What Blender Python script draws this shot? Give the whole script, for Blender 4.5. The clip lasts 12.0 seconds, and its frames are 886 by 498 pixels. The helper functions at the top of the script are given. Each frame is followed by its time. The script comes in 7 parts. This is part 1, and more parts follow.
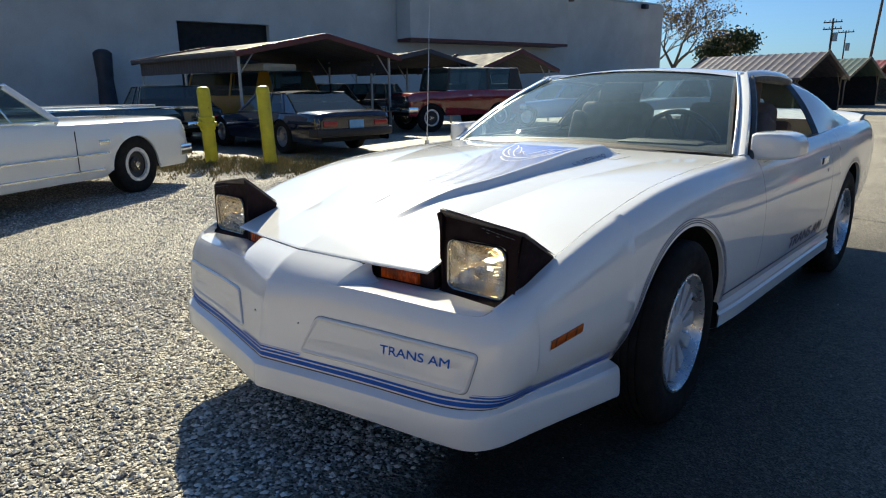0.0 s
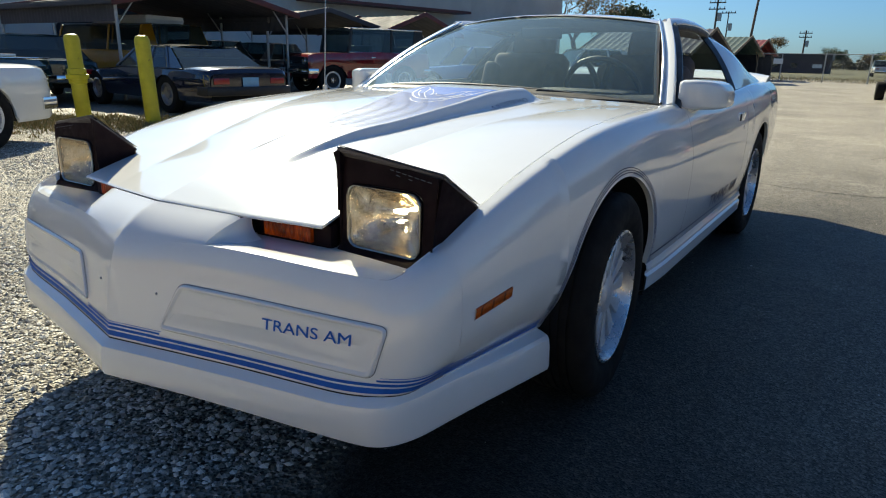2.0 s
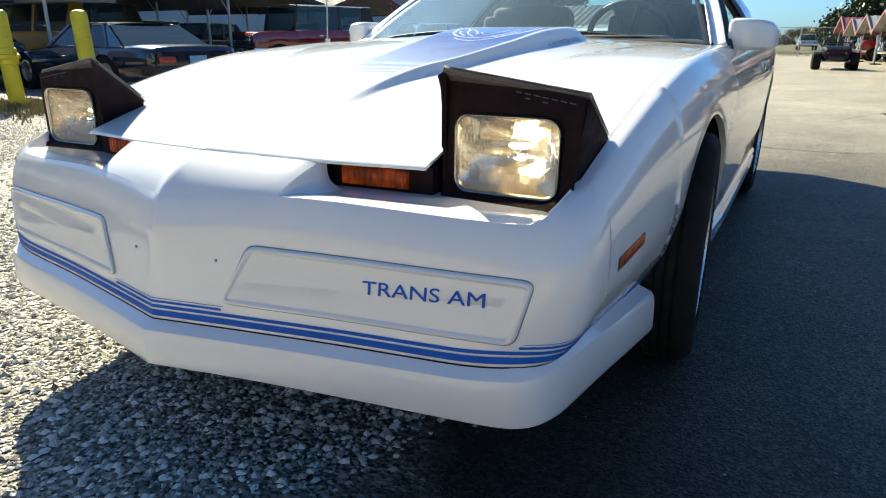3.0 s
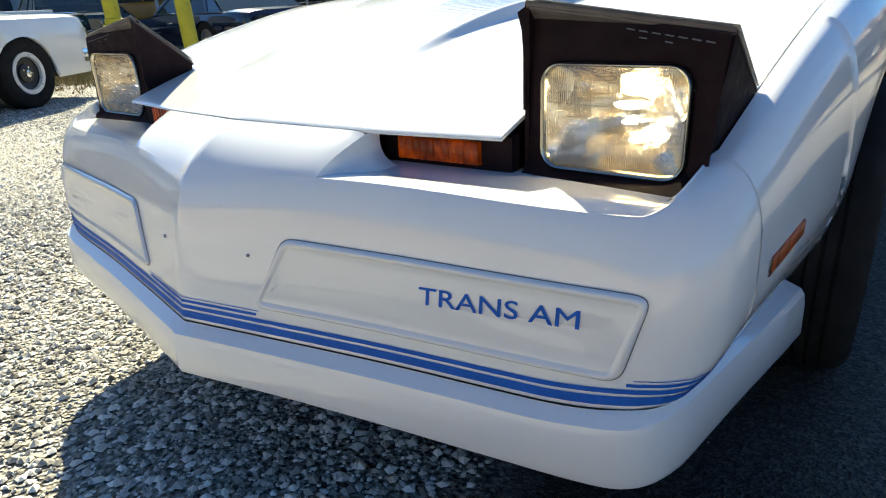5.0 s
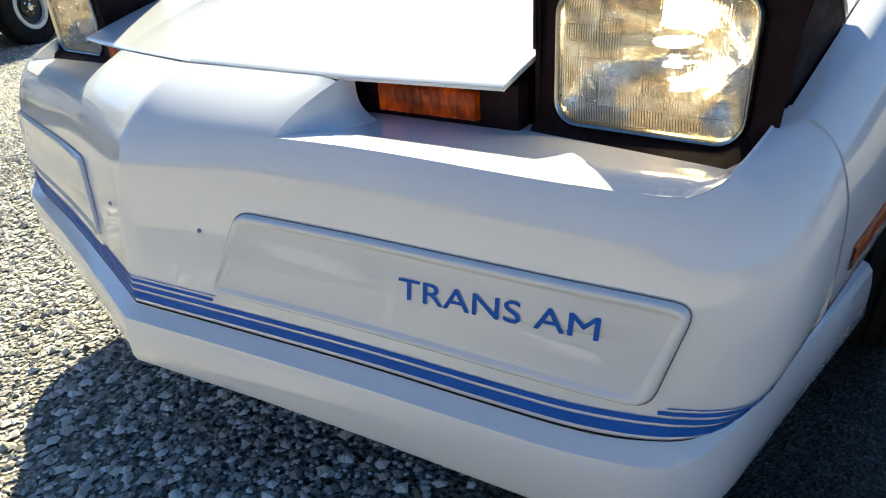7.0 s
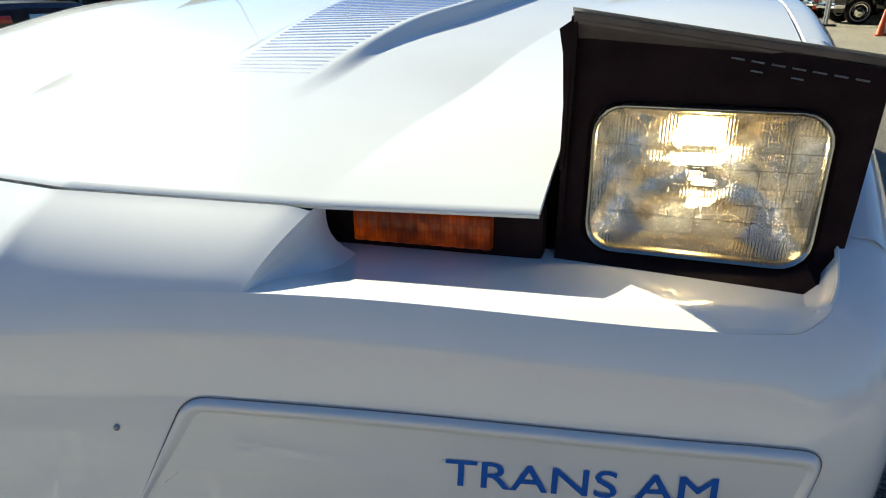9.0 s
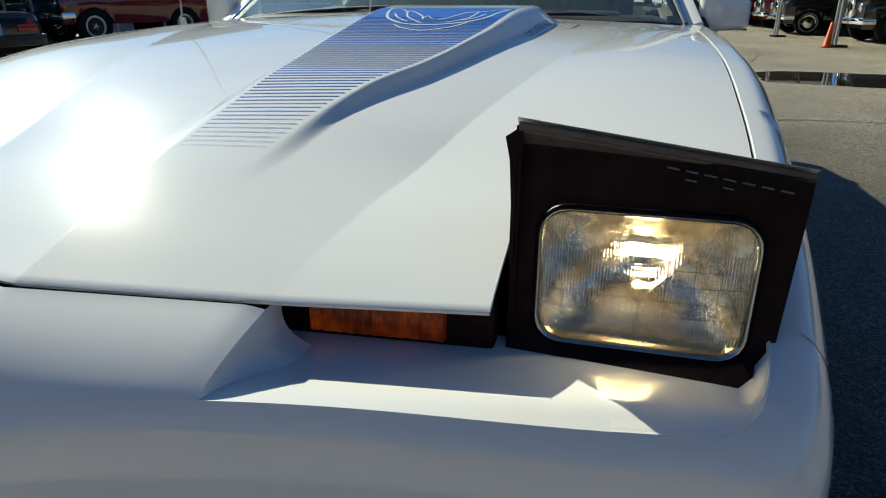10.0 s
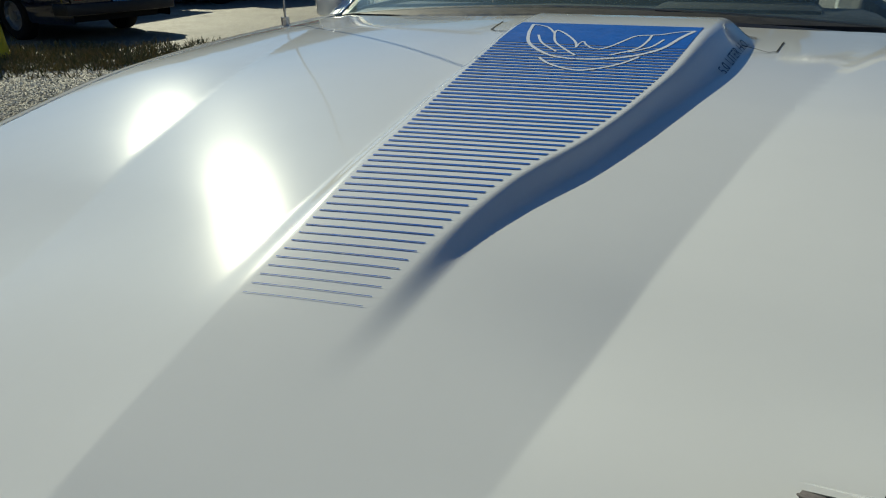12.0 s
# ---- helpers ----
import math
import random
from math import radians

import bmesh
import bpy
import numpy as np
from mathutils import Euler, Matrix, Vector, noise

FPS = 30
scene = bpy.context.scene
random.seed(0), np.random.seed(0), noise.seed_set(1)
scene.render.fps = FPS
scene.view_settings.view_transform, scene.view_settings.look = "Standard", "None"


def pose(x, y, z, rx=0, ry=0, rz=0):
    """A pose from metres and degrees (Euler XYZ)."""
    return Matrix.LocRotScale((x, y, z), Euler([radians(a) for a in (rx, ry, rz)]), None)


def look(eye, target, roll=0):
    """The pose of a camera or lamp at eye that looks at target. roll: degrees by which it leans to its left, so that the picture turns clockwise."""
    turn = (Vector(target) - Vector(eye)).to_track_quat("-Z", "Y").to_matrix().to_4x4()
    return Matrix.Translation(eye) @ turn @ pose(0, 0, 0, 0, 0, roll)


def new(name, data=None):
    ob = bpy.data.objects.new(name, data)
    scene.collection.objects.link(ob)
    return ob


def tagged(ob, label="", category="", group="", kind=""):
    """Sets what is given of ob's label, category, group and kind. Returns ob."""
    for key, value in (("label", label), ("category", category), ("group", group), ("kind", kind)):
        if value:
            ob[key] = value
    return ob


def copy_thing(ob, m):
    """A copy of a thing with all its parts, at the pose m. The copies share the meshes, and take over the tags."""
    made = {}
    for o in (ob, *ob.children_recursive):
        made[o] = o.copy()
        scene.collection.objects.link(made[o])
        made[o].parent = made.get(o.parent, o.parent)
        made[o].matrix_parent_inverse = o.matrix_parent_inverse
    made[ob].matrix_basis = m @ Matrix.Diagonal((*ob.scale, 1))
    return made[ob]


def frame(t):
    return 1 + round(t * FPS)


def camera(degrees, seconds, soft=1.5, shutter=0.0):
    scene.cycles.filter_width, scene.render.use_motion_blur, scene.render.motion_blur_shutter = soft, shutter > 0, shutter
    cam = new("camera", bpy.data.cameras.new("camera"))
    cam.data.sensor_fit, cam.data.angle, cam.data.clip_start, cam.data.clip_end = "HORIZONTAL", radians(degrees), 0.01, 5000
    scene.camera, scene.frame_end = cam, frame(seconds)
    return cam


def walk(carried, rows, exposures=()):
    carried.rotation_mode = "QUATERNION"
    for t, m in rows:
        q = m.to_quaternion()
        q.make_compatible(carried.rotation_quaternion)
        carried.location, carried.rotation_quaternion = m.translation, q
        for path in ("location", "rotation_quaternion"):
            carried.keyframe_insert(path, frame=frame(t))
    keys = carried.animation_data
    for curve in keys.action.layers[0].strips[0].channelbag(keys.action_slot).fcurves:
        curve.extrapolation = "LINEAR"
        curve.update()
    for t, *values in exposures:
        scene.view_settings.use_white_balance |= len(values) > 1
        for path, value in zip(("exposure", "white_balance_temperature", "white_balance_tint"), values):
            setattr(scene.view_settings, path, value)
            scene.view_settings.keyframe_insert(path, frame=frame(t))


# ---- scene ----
cam = camera(69.06, 12.0, soft=1.1)
# seconds, place of the eye, yaw to the left, pitch up, roll
ROWS = [
    (0.0, 1.717, -1.017, 1.171, 42.37, -13.98, -0.66),
    (0.5, 1.749, -0.869, 1.180, 42.92, -15.05, 0.22),
    (1.0, 1.787, -0.784, 1.191, 39.98, -15.38, 0.97),
    (1.5, 1.745, -0.756, 1.164, 36.08, -15.52, 0.94),
    (2.0, 1.508, -0.772, 1.039, 33.57, -16.58, 1.26),
    (2.5, 1.229, -0.777, 0.914, 28.33, -17.88, 0.48),
    (4.5, 0.992, -0.653, 0.869, 33.11, -18.77, -2.21),
    (5.0, 0.980, -0.516, 0.856, 37.88, -21.52, -2.94),
    (5.5, 0.990, -0.448, 0.861, 41.52, -23.01, -4.21),
    (6.0, 0.994, -0.423, 0.868, 43.15, -24.74, -4.46),
    (6.5, 0.977, -0.358, 0.851, 43.97, -26.45, -4.39),
    (8.5, 0.600, -0.323, 0.811, 19.80, -25.09, -1.28),
    (9.0, 0.593, -0.328, 0.859, 18.37, -21.62, -0.39),
    (9.5, 0.611, -0.325, 0.906, 15.93, -20.24, -0.24),
    (10.0, 0.601, -0.308, 0.950, 15.12, -21.18, -0.00),
    (10.5, 0.577, -0.304, 0.983, 15.27, -21.10, 0.50),
    (11.0, 0.525, -0.269, 1.016, 16.05, -20.89, 1.19),
    (11.5, 0.466, -0.131, 1.052, 21.73, -22.37, 0.15),
    (12.0, 0.426, 0.038, 1.064, 25.06, -24.98, -0.98),
]


def aim(x, y, z, yaw, pitch, roll):
    yaw, pitch = radians(yaw), radians(pitch)
    ahead = Vector((-math.sin(yaw) * math.cos(pitch), math.cos(yaw) * math.cos(pitch), math.sin(pitch)))
    eye = Vector((x, y, z))
    return look(eye, eye + ahead, roll)


walk(cam, [(t, aim(*row)) for t, *row in ROWS], [
    (0.0, 0.85, 7520, 2), (0.5, 0.74, 7520, 2), (1.5, 0.75, 7520, 2), (2.0, 0.87, 7570, 0), (2.5, 1.42, 7620, -1), (4.5, 1.58, 7670, -2), (5.5, 1.60, 7670, -2), (6.5, 1.60, 7670, -2), (8.5, 1.60, 7670, -4),
    (9.0, 1.05, 7570, -4), (9.5, 0.54, 7320, -4), (10.0, 0.33, 7270, -4), (10.5, 0.24, 7170, -4), (11.0, 0.09, 7170, -4), (12.0, -0.32, 7170, -6)])

# ---- light ----
SUN = Vector((-0.67, 0.47, 0.574)).normalized()
sun = new("sun", bpy.data.lights.new("sun", "SUN"))
sun.data.energy, sun.data.angle, sun.data.color = 5.0, radians(0.55), (1.0, 0.94, 0.84)
sun.matrix_world = look(SUN * 60, (0, 0, 0))
world = bpy.data.worlds.new("sky")
scene.world = world
world.use_nodes = True
sky = world.node_tree.nodes.new("ShaderNodeTexSky")
sky.sky_type, sky.sun_disc = "NISHITA", False
sky.sun_elevation, sky.sun_rotation = math.asin(SUN.z), math.atan2(SUN.x, SUN.y)
sky.air_density, sky.dust_density, sky.ozone_density, sky.altitude = 1.0, 2.6, 6.5, 1200
back = world.node_tree.nodes["Background"]
back.inputs["Strength"].default_value = 0.062
clear = world.node_tree.nodes.new("ShaderNodeMix")  # a deep, clear blue
clear.data_type, clear.blend_type = "RGBA", "MULTIPLY"
clear.inputs[0].default_value, clear.inputs[7].default_value = 1.0, (0.56, 0.84, 1.17, 1)
world.node_tree.links.new(sky.outputs[0], clear.inputs[6])
world.node_tree.links.new(clear.outputs[2], back.inputs[0])


# ---- materials ----
class Mat:
    """A node material that is built up step by step."""

    def __init__(self, name, color=(0.5, 0.5, 0.5), rough=0.5, metal=0.0, coat=0.0, spec=0.5):
        self.m = bpy.data.materials.new(name)
        self.m.use_nodes = True
        self.t = self.m.node_tree
        self.b = self.t.nodes["Principled BSDF"]
        self.set("Base Color", (*color, 1)).set("Roughness", rough).set("Metallic", metal)
        self.set("Coat Weight", coat).set("Coat Roughness", 0.03).set("Specular IOR Level", spec)
        self.coords = None

    def set(self, key, value):
        self.b.inputs[key].default_value = value
        return self

    def node(self, kind, **inputs):
        n = self.t.nodes.new(kind)
        for key, value in inputs.items():
            key = key.replace("_", " ")
            if isinstance(value, bpy.types.NodeSocket):
                self.t.links.new(value, n.inputs[key])
            else:
                n.inputs[key].default_value = value
        return n

    def where(self):
        if self.coords is None:
            self.coords = self.t.nodes.new("ShaderNodeTexCoord")
        return self.coords.outputs["Object"]

    def noise(self, scale, detail=4.0, rough=0.55, vector=None):
        return self.node("ShaderNodeTexNoise", Vector=vector or self.where(), Scale=scale, Detail=detail, Roughness=rough).outputs["Fac"]

    def cells(self, scale, feature="F1", out="Color", vector=None):
        n = self.node("ShaderNodeTexVoronoi", Vector=vector or self.where(), Scale=scale)
        n.feature = feature
        return n.outputs[out]

    def ramp(self, fac, *stops):
        n = self.t.nodes.new("ShaderNodeValToRGB")
        self.t.links.new(fac, n.inputs[0])
        while len(n.color_ramp.elements) < len(stops):
            n.color_ramp.elements.new(0.5)
        for e, (at, c) in zip(n.color_ramp.elements, stops):
            e.position, e.color = at, (*c, 1) if len(c) == 3 else c
        return n.outputs[0]

    def mix(self, a, b, fac, how="MIX"):
        n = self.t.nodes.new("ShaderNodeMix")
        n.data_type, n.blend_type, n.clamp_factor = "RGBA", how, True
        for i, v in ((0, fac), (6, a), (7, b)):
            if isinstance(v, bpy.types.NodeSocket):
                self.t.links.new(v, n.inputs[i])
            elif i == 0:
                n.inputs[0].default_value = v
            else:
                n.inputs[i].default_value = (*v, 1)
        return n.outputs[2]

    def link(self, out, key):
        self.t.links.new(out, self.b.inputs[key])
        return self

    def bump(self, height, strength=0.3, distance=0.01):
        n = self.node("ShaderNodeBump", Strength=strength, Distance=distance)
        self.t.links.new(height, n.inputs["Height"])
        self.t.links.new(n.outputs[0], self.b.inputs["Normal"])
        return self


def grey(v):
    return (v, v, v)


def speckled(name, color, vary=0.25, scale=6.0, rough=0.5, metal=0.0, coat=0.0, bump=0.0, fine=120.0, spec=0.5):
    """A surface with broad stains and fine grain round one base colour."""
    m = Mat(name, color, rough, metal, coat, spec)
    dark = tuple(c * (1 - vary) for c in color)
    light = tuple(min(1, c * (1 + vary * 0.6)) for c in color)
    broad = m.ramp(m.noise(scale, 6, 0.6), (0.3, dark), (0.7, light))
    grain = m.ramp(m.noise(fine, 3), (0.3, grey(0.78)), (0.7, grey(1.0)))
    m.link(m.mix(broad, grain, 0.6, "MULTIPLY"), "Base Color")
    m.link(m.ramp(m.noise(scale * 2.3, 4), (0.3, grey(max(0, rough - 0.12))), (0.7, grey(min(1, rough + 0.12)))), "Roughness")
    if bump:
        m.bump(m.noise(fine, 4), bump, 0.004)
    return m.m


def paint(name, color, dust=0.06):
    """Car paint under clear coat, with a film of dust and fine flow marks."""
    m = Mat(name, color, 0.22, 0.0, 1.0, 0.07)
    dust_haze = tuple(c * (1 - dust) + 0.35 * dust for c in color)
    m.link(m.mix(color, dust_haze, m.ramp(m.noise(3.5, 8, 0.65), (0.4, grey(0)), (0.75, grey(1)))), "Base Color")
    m.link(m.ramp(m.noise(9, 6, 0.7), (0.35, grey(0.035)), (0.8, grey(0.075))), "Coat Roughness")
    m.set("Coat IOR", 1.75)
    m.bump(m.mix(m.noise(30, 2), m.noise(4.5, 3), 0.7), 0.014, 0.004)
    return m.m


def glowing(name, color, strength, base=(0.8, 0.8, 0.8)):
    m = Mat(name, base, 0.3)
    m.set("Emission Color", (*color, 1)).set("Emission Strength", strength)
    return m.m


def glass(name, tint, haze=0.0, rough=0.0):
    """A thin pane: see-through by its tint, with a mirror-like surface."""
    m = Mat(name)
    out = m.t.nodes["Material Output"]
    see = m.node("ShaderNodeBsdfTransparent", Color=(*tint, 1))
    shine = m.node("ShaderNodeBsdfGlossy", Roughness=rough)
    shine.inputs["Color"].default_value = (1, 1, 1, 1)
    facing = m.t.nodes.new("ShaderNodeLayerWeight").outputs["Facing"]
    edge = m.ramp(facing, (0.0, grey(0.04)), (0.5, grey(0.06)), (0.8, grey(0.22)), (1.0, grey(0.9)))
    both = m.t.nodes.new("ShaderNodeMixShader")
    m.t.links.new(edge, both.inputs[0])
    # teal haze mixed into the pane, standing in for glare on the glass
    film = m.node("ShaderNodeBsdfDiffuse", Color=(0.44, 0.62, 0.60, 1))
    dust_haze = m.t.nodes.new("ShaderNodeMixShader")
    spots = m.ramp(m.noise(3, 8, 0.75), (0.2, grey(haze * 0.88)), (0.8, grey(haze * 1.12)))
    m.t.links.new(spots, dust_haze.inputs[0])
    m.t.links.new(see.outputs[0], dust_haze.inputs[1])
    m.t.links.new(film.outputs[0], dust_haze.inputs[2])
    m.t.links.new(dust_haze.outputs[0], both.inputs[1])
    m.t.links.new(shine.outputs[0], both.inputs[2])
    m.t.links.new(both.outputs[0], out.inputs[0])
    return m.m


WHITE = paint("white_paint", (0.80, 0.81, 0.80))
PANEL_WHITE = paint("white_panel_plastic", (0.76, 0.77, 0.76))
BLUE = speckled("blue_decal", (0.014, 0.125, 0.50), 0.14, 22, 0.5, spec=0.12)
NAVY = Mat("dark_blue_decal", (0.012, 0.02, 0.07), 0.4, 0, 0.05, 0.3).m
WORN_MARK = speckled("worn_silver_mark", (0.09, 0.11, 0.14), 0.6, 160, 0.5)
SILVER_LINE = Mat("pale_decal", (0.78, 0.80, 0.84), 0.35, 0, 0.5).m
BLACK_TRIM = speckled("black_trim", (0.018, 0.017, 0.018), 0.3, 14, 0.45, bump=0.06, fine=260)
HOUSING = speckled("lamp_housing_plastic", (0.016, 0.0065, 0.0075), 0.35, 18, 0.7, bump=0.08, fine=300, spec=0.14)
LID_EDGE = speckled("lid_edge_plastic", (0.10, 0.085, 0.085), 0.3, 20, 0.5)
RING_METAL = Mat("lamp_ring_metal", (0.46, 0.43, 0.37), 0.26, 1.0).m
# near-black for joints and cracks, and for shade painted into hollows
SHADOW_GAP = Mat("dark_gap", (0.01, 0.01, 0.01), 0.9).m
PANEL_JOINT = Mat("grey_panel_joint", (0.16, 0.16, 0.165), 0.8).m
CHROME = Mat("chrome", (0.78, 0.79, 0.80), 0.08, 1.0).m
STEEL = speckled("bare_steel", (0.45, 0.45, 0.46), 0.2, 12, 0.35, metal=1.0)
GALVANISED = speckled("galvanised_post", (0.42, 0.43, 0.43), 0.25, 9, 0.45, metal=0.6)
ALLOY = speckled("cast_alloy", (0.66, 0.67, 0.68), 0.12, 10, 0.42, metal=0.35)
POLISHED = speckled("polished_rim", (0.66, 0.67, 0.68), 0.12, 14, 0.30, metal=0.75)
RUBBER = speckled("tyre_rubber", (0.014, 0.013, 0.012), 0.3, 10, 0.85, bump=0.1, fine=180, spec=0.2)
WINDSHIELD = glass("windshield_glass", (0.78, 0.90, 0.90), 0.15)
DARK_GLASS = glass("tinted_glass", (0.30, 0.37, 0.37), 0.03)
VINYL_DARK = speckled("dark_vinyl", (0.03, 0.03, 0.034), 0.3, 20, 0.55)
CLOTH_TAN = speckled("brown_seat_cloth", (0.15, 0.115, 0.105), 0.25, 12, 0.9, bump=0.15)
REFLECTOR = speckled("lamp_reflector", (0.90, 0.88, 0.85), 0.12, 40, 0.11, metal=1.0)
BULB = glowing("lit_bulb", (1.0, 0.84, 0.60), 42.0)
RED_LENS = Mat("red_lens", (0.35, 0.012, 0.012), 0.15, 0, 0.8).m


def lens_material():
    """Pressed sealed-beam glass: fine flutes, a lattice of pressed blocks and darker joints between them."""
    m = Mat("fluted_lamp_glass")
    out = m.t.nodes["Material Output"]
    upright = m.node("ShaderNodeMapping", Vector=m.where(), Rotation=(radians(90), 0, 0)).outputs[0]
    flute = m.node("ShaderNodeTexWave", Vector=m.where(), Scale=105.0, Distortion=0.0)
    flute.bands_direction = "X"
    # rows of pressed blocks, some of them fluted, and a fluted band along the upper and lower edges
    block = m.node("ShaderNodeTexBrick", Vector=upright, Scale=1.0)
    for key, value in (("Mortar Size", 0.00035), ("Brick Width", 0.0245), ("Row Height", 0.0165), ("Mortar Smooth", 0.2)):
        block.inputs[key].default_value = value
    block.inputs["Color1"].default_value, block.inputs["Color2"].default_value = (0, 0, 0, 1), (1, 1, 1, 1)
    block.offset, block.offset_frequency = 0.06, 3
    band = m.node("ShaderNodeMath", Value=m.node("ShaderNodeSeparateXYZ", Vector=m.where()).outputs["Z"])
    band.operation = "SUBTRACT"
    band.inputs[1].default_value = 0.6905
    away = m.node("ShaderNodeMath", Value=band.outputs[0])
    away.operation = "ABSOLUTE"
    edge = m.ramp(away.outputs[0], (0.049, grey(0)), (0.052, grey(1)))
    which = m.ramp(block.outputs["Color"], (0.35, grey(0.40)), (0.70, grey(1.0)))
    ribs = m.mix(grey(0.5), flute.outputs["Color"], m.mix(which, grey(1), edge))
    high = m.mix(m.mix(ribs, m.noise(150, 2), 0.25), grey(0.0), block.outputs["Fac"])
    bump = m.node("ShaderNodeBump", Strength=0.55, Distance=0.0020)
    m.t.links.new(high, bump.inputs["Height"])
    joint = m.mix((0.98, 0.97, 0.95), (0.42, 0.38, 0.32), block.outputs["Fac"])
    # brownish streaks and golden edges painted in for reflections in the lit bowl
    tone = m.mix(joint, m.ramp(m.noise(26, 5, 0.7), (0.42, (0.50, 0.36, 0.15)), (0.55, (1.0, 1.0, 1.0))), 0.6, "MULTIPLY")
    tone = m.mix(tone, (0.88, 0.68, 0.34), m.mix(grey(0), grey(0.6), edge))
    see = m.t.nodes.new("ShaderNodeBsdfTransparent")
    bend = m.node("ShaderNodeBsdfRefraction", Roughness=0.09, IOR=1.25)
    shine = m.node("ShaderNodeBsdfGlossy", Roughness=0.06)
    haze = m.node("ShaderNodeBsdfDiffuse", Color=(0.60, 0.62, 0.70, 1))
    m.t.links.new(tone, see.inputs["Color"])
    m.t.links.new(tone, bend.inputs["Color"])
    for n in (bend, shine):
        m.t.links.new(bump.outputs[0], n.inputs["Normal"])
    mixes = [m.t.nodes.new("ShaderNodeMixShader") for _ in range(3)]
    for n, f in zip(mixes, (0.55, 0.045, 0.13)):
        n.inputs[0].default_value = f
    a, b, c = mixes
    for s, d in ((see.outputs[0], a.inputs[1]), (bend.outputs[0], a.inputs[2]), (a.outputs[0], b.inputs[1]), (haze.outputs[0], b.inputs[2]), (b.outputs[0], c.inputs[1]), (shine.outputs[0], c.inputs[2]), (c.outputs[0], out.inputs[0])):
        m.t.links.new(s, d)
    return m.m


def amber_material(name, lit):
    m = Mat(name, (0.55, 0.13, 0.008), 0.3, 0, 0.0, 0.3)
    upright = m.node("ShaderNodeMapping", Vector=m.where(), Rotation=(radians(90), 0, 0)).outputs[0]
    ribs = m.node("ShaderNodeTexBrick", Vector=upright, Scale=1.0)
    ribs.offset = 0.0
    for key, value in (("Mortar Size", 0.0005), ("Brick Width", 0.0042), ("Row Height", 0.0105), ("Mortar Smooth", 0.6)):
        ribs.inputs[key].default_value = value
    ribs.inputs["Color1"].default_value = (0.22, 0.032, 0.001, 1) if lit else (0.52, 0.10, 0.004, 1)
    ribs.inputs["Color2"].default_value = (0.13, 0.018, 0.0008, 1) if lit else (0.36, 0.055, 0.002, 1)
    ribs.inputs["Mortar"].default_value = (0.12, 0.015, 0.001, 1)
    m.link(ribs.outputs["Color"], "Base Color")
    m.bump(ribs.outputs["Color"], 0.6, 0.003)
    if lit:
        # the parking bulb behind it shines through some of the pressed cells
        glow = m.mix(ribs.outputs["Color"], m.ramp(m.noise(38, 1), (0.40, grey(0.12)), (0.66, grey(1))), 1.0, "MULTIPLY")
        m.link(glow, "Emission Color").set("Emission Strength", lit)
    return m.m


LENS, AMBER, AMBER_LIT = lens_material(), amber_material("amber_marker", 0), amber_material("lit_amber_lens", 0.30)


# ---- mesh helpers ----
def thing(name, label, category, m=None, group="", kind=""):
    e = new(name)
    e.empty_display_size = 0.1
    if m is not None:
        e.matrix_world = m
    return tagged(e, label, category, group, kind)


def mesh(name, verts, faces, material, parent=None, label="", smooth=True, sharp=40):
    """One mesh object from plain lists; merged, with its faces turned outwards."""
    me = bpy.data.meshes.new(name)
    me.from_pydata([tuple(v) for v in verts], [], [tuple(f) for f in faces])
    me.validate()
    if smooth:
        me.polygons.foreach_set("use_smooth", [True] * len(me.polygons))
        me.set_sharp_from_angle(angle=radians(sharp))
    me.materials.append(material)
    ob = new(name, me)
    ob.parent = parent
    if label:
        tagged(ob, label)
    return ob


def part(name, bm, material, parent=None, label="", smooth=True, sharp=40):
    bmesh.ops.recalc_face_normals(bm, faces=bm.faces)
    me = bpy.data.meshes.new(name)
    bm.to_mesh(me)
    bm.free()
    if smooth:
        me.polygons.foreach_set("use_smooth", [True] * len(me.polygons))
        me.set_sharp_from_angle(angle=radians(sharp))
    me.materials.append(material)
    ob = new(name, me)
    ob.parent = parent
    if label:
        tagged(ob, label)
    return ob


def tab(*pairs):
    """A smooth curve through (t, value) pairs that never overshoots."""
    ts = [p[0] for p in pairs]
    vs = [p[1] for p in pairs]
    n = len(ts)
    d = [(vs[i + 1] - vs[i]) / (ts[i + 1] - ts[i]) for i in range(n - 1)]
    s = [d[0]] + [0 if d[i - 1] * d[i] <= 0 else 2 * d[i - 1] * d[i] / (d[i - 1] + d[i]) for i in range(1, n - 1)] + [d[-1]]

    def value(t):
        t = min(max(t, ts[0]), ts[-1])
        i = max(k for k in range(n - 1) if ts[k] <= t)
        h = ts[i + 1] - ts[i]
        u = (t - ts[i]) / h
        return (vs[i] * (1 + 2 * u) * (1 - u) ** 2 + vs[i + 1] * u * u * (3 - 2 * u) + h * u * (1 - u) * (s[i] * (1 - u) - s[i + 1] * u))

    return value


def lin(a, b, n):
    return [a + (b - a) * i / (n - 1) for i in range(n)]


def step(a, b, t):
    t = min(max((t - a) / (b - a), 0), 1)
    return t * t * (3 - 2 * t)


def sheet(rows, flip=False, closed=False):
    """Vertices and faces of a grid, given as rows of points of equal length."""
    n = len(rows[0])
    verts = [p for r in rows for p in r]
    faces = []
    for i in range(len(rows) - 1):
        for j in range(n if closed else n - 1):
            k = (j + 1) % n
            f = (i * n + j, i * n + k, (i + 1) * n + k, (i + 1) * n + j)
            faces.append(f[::-1] if flip else f)
    return verts, faces


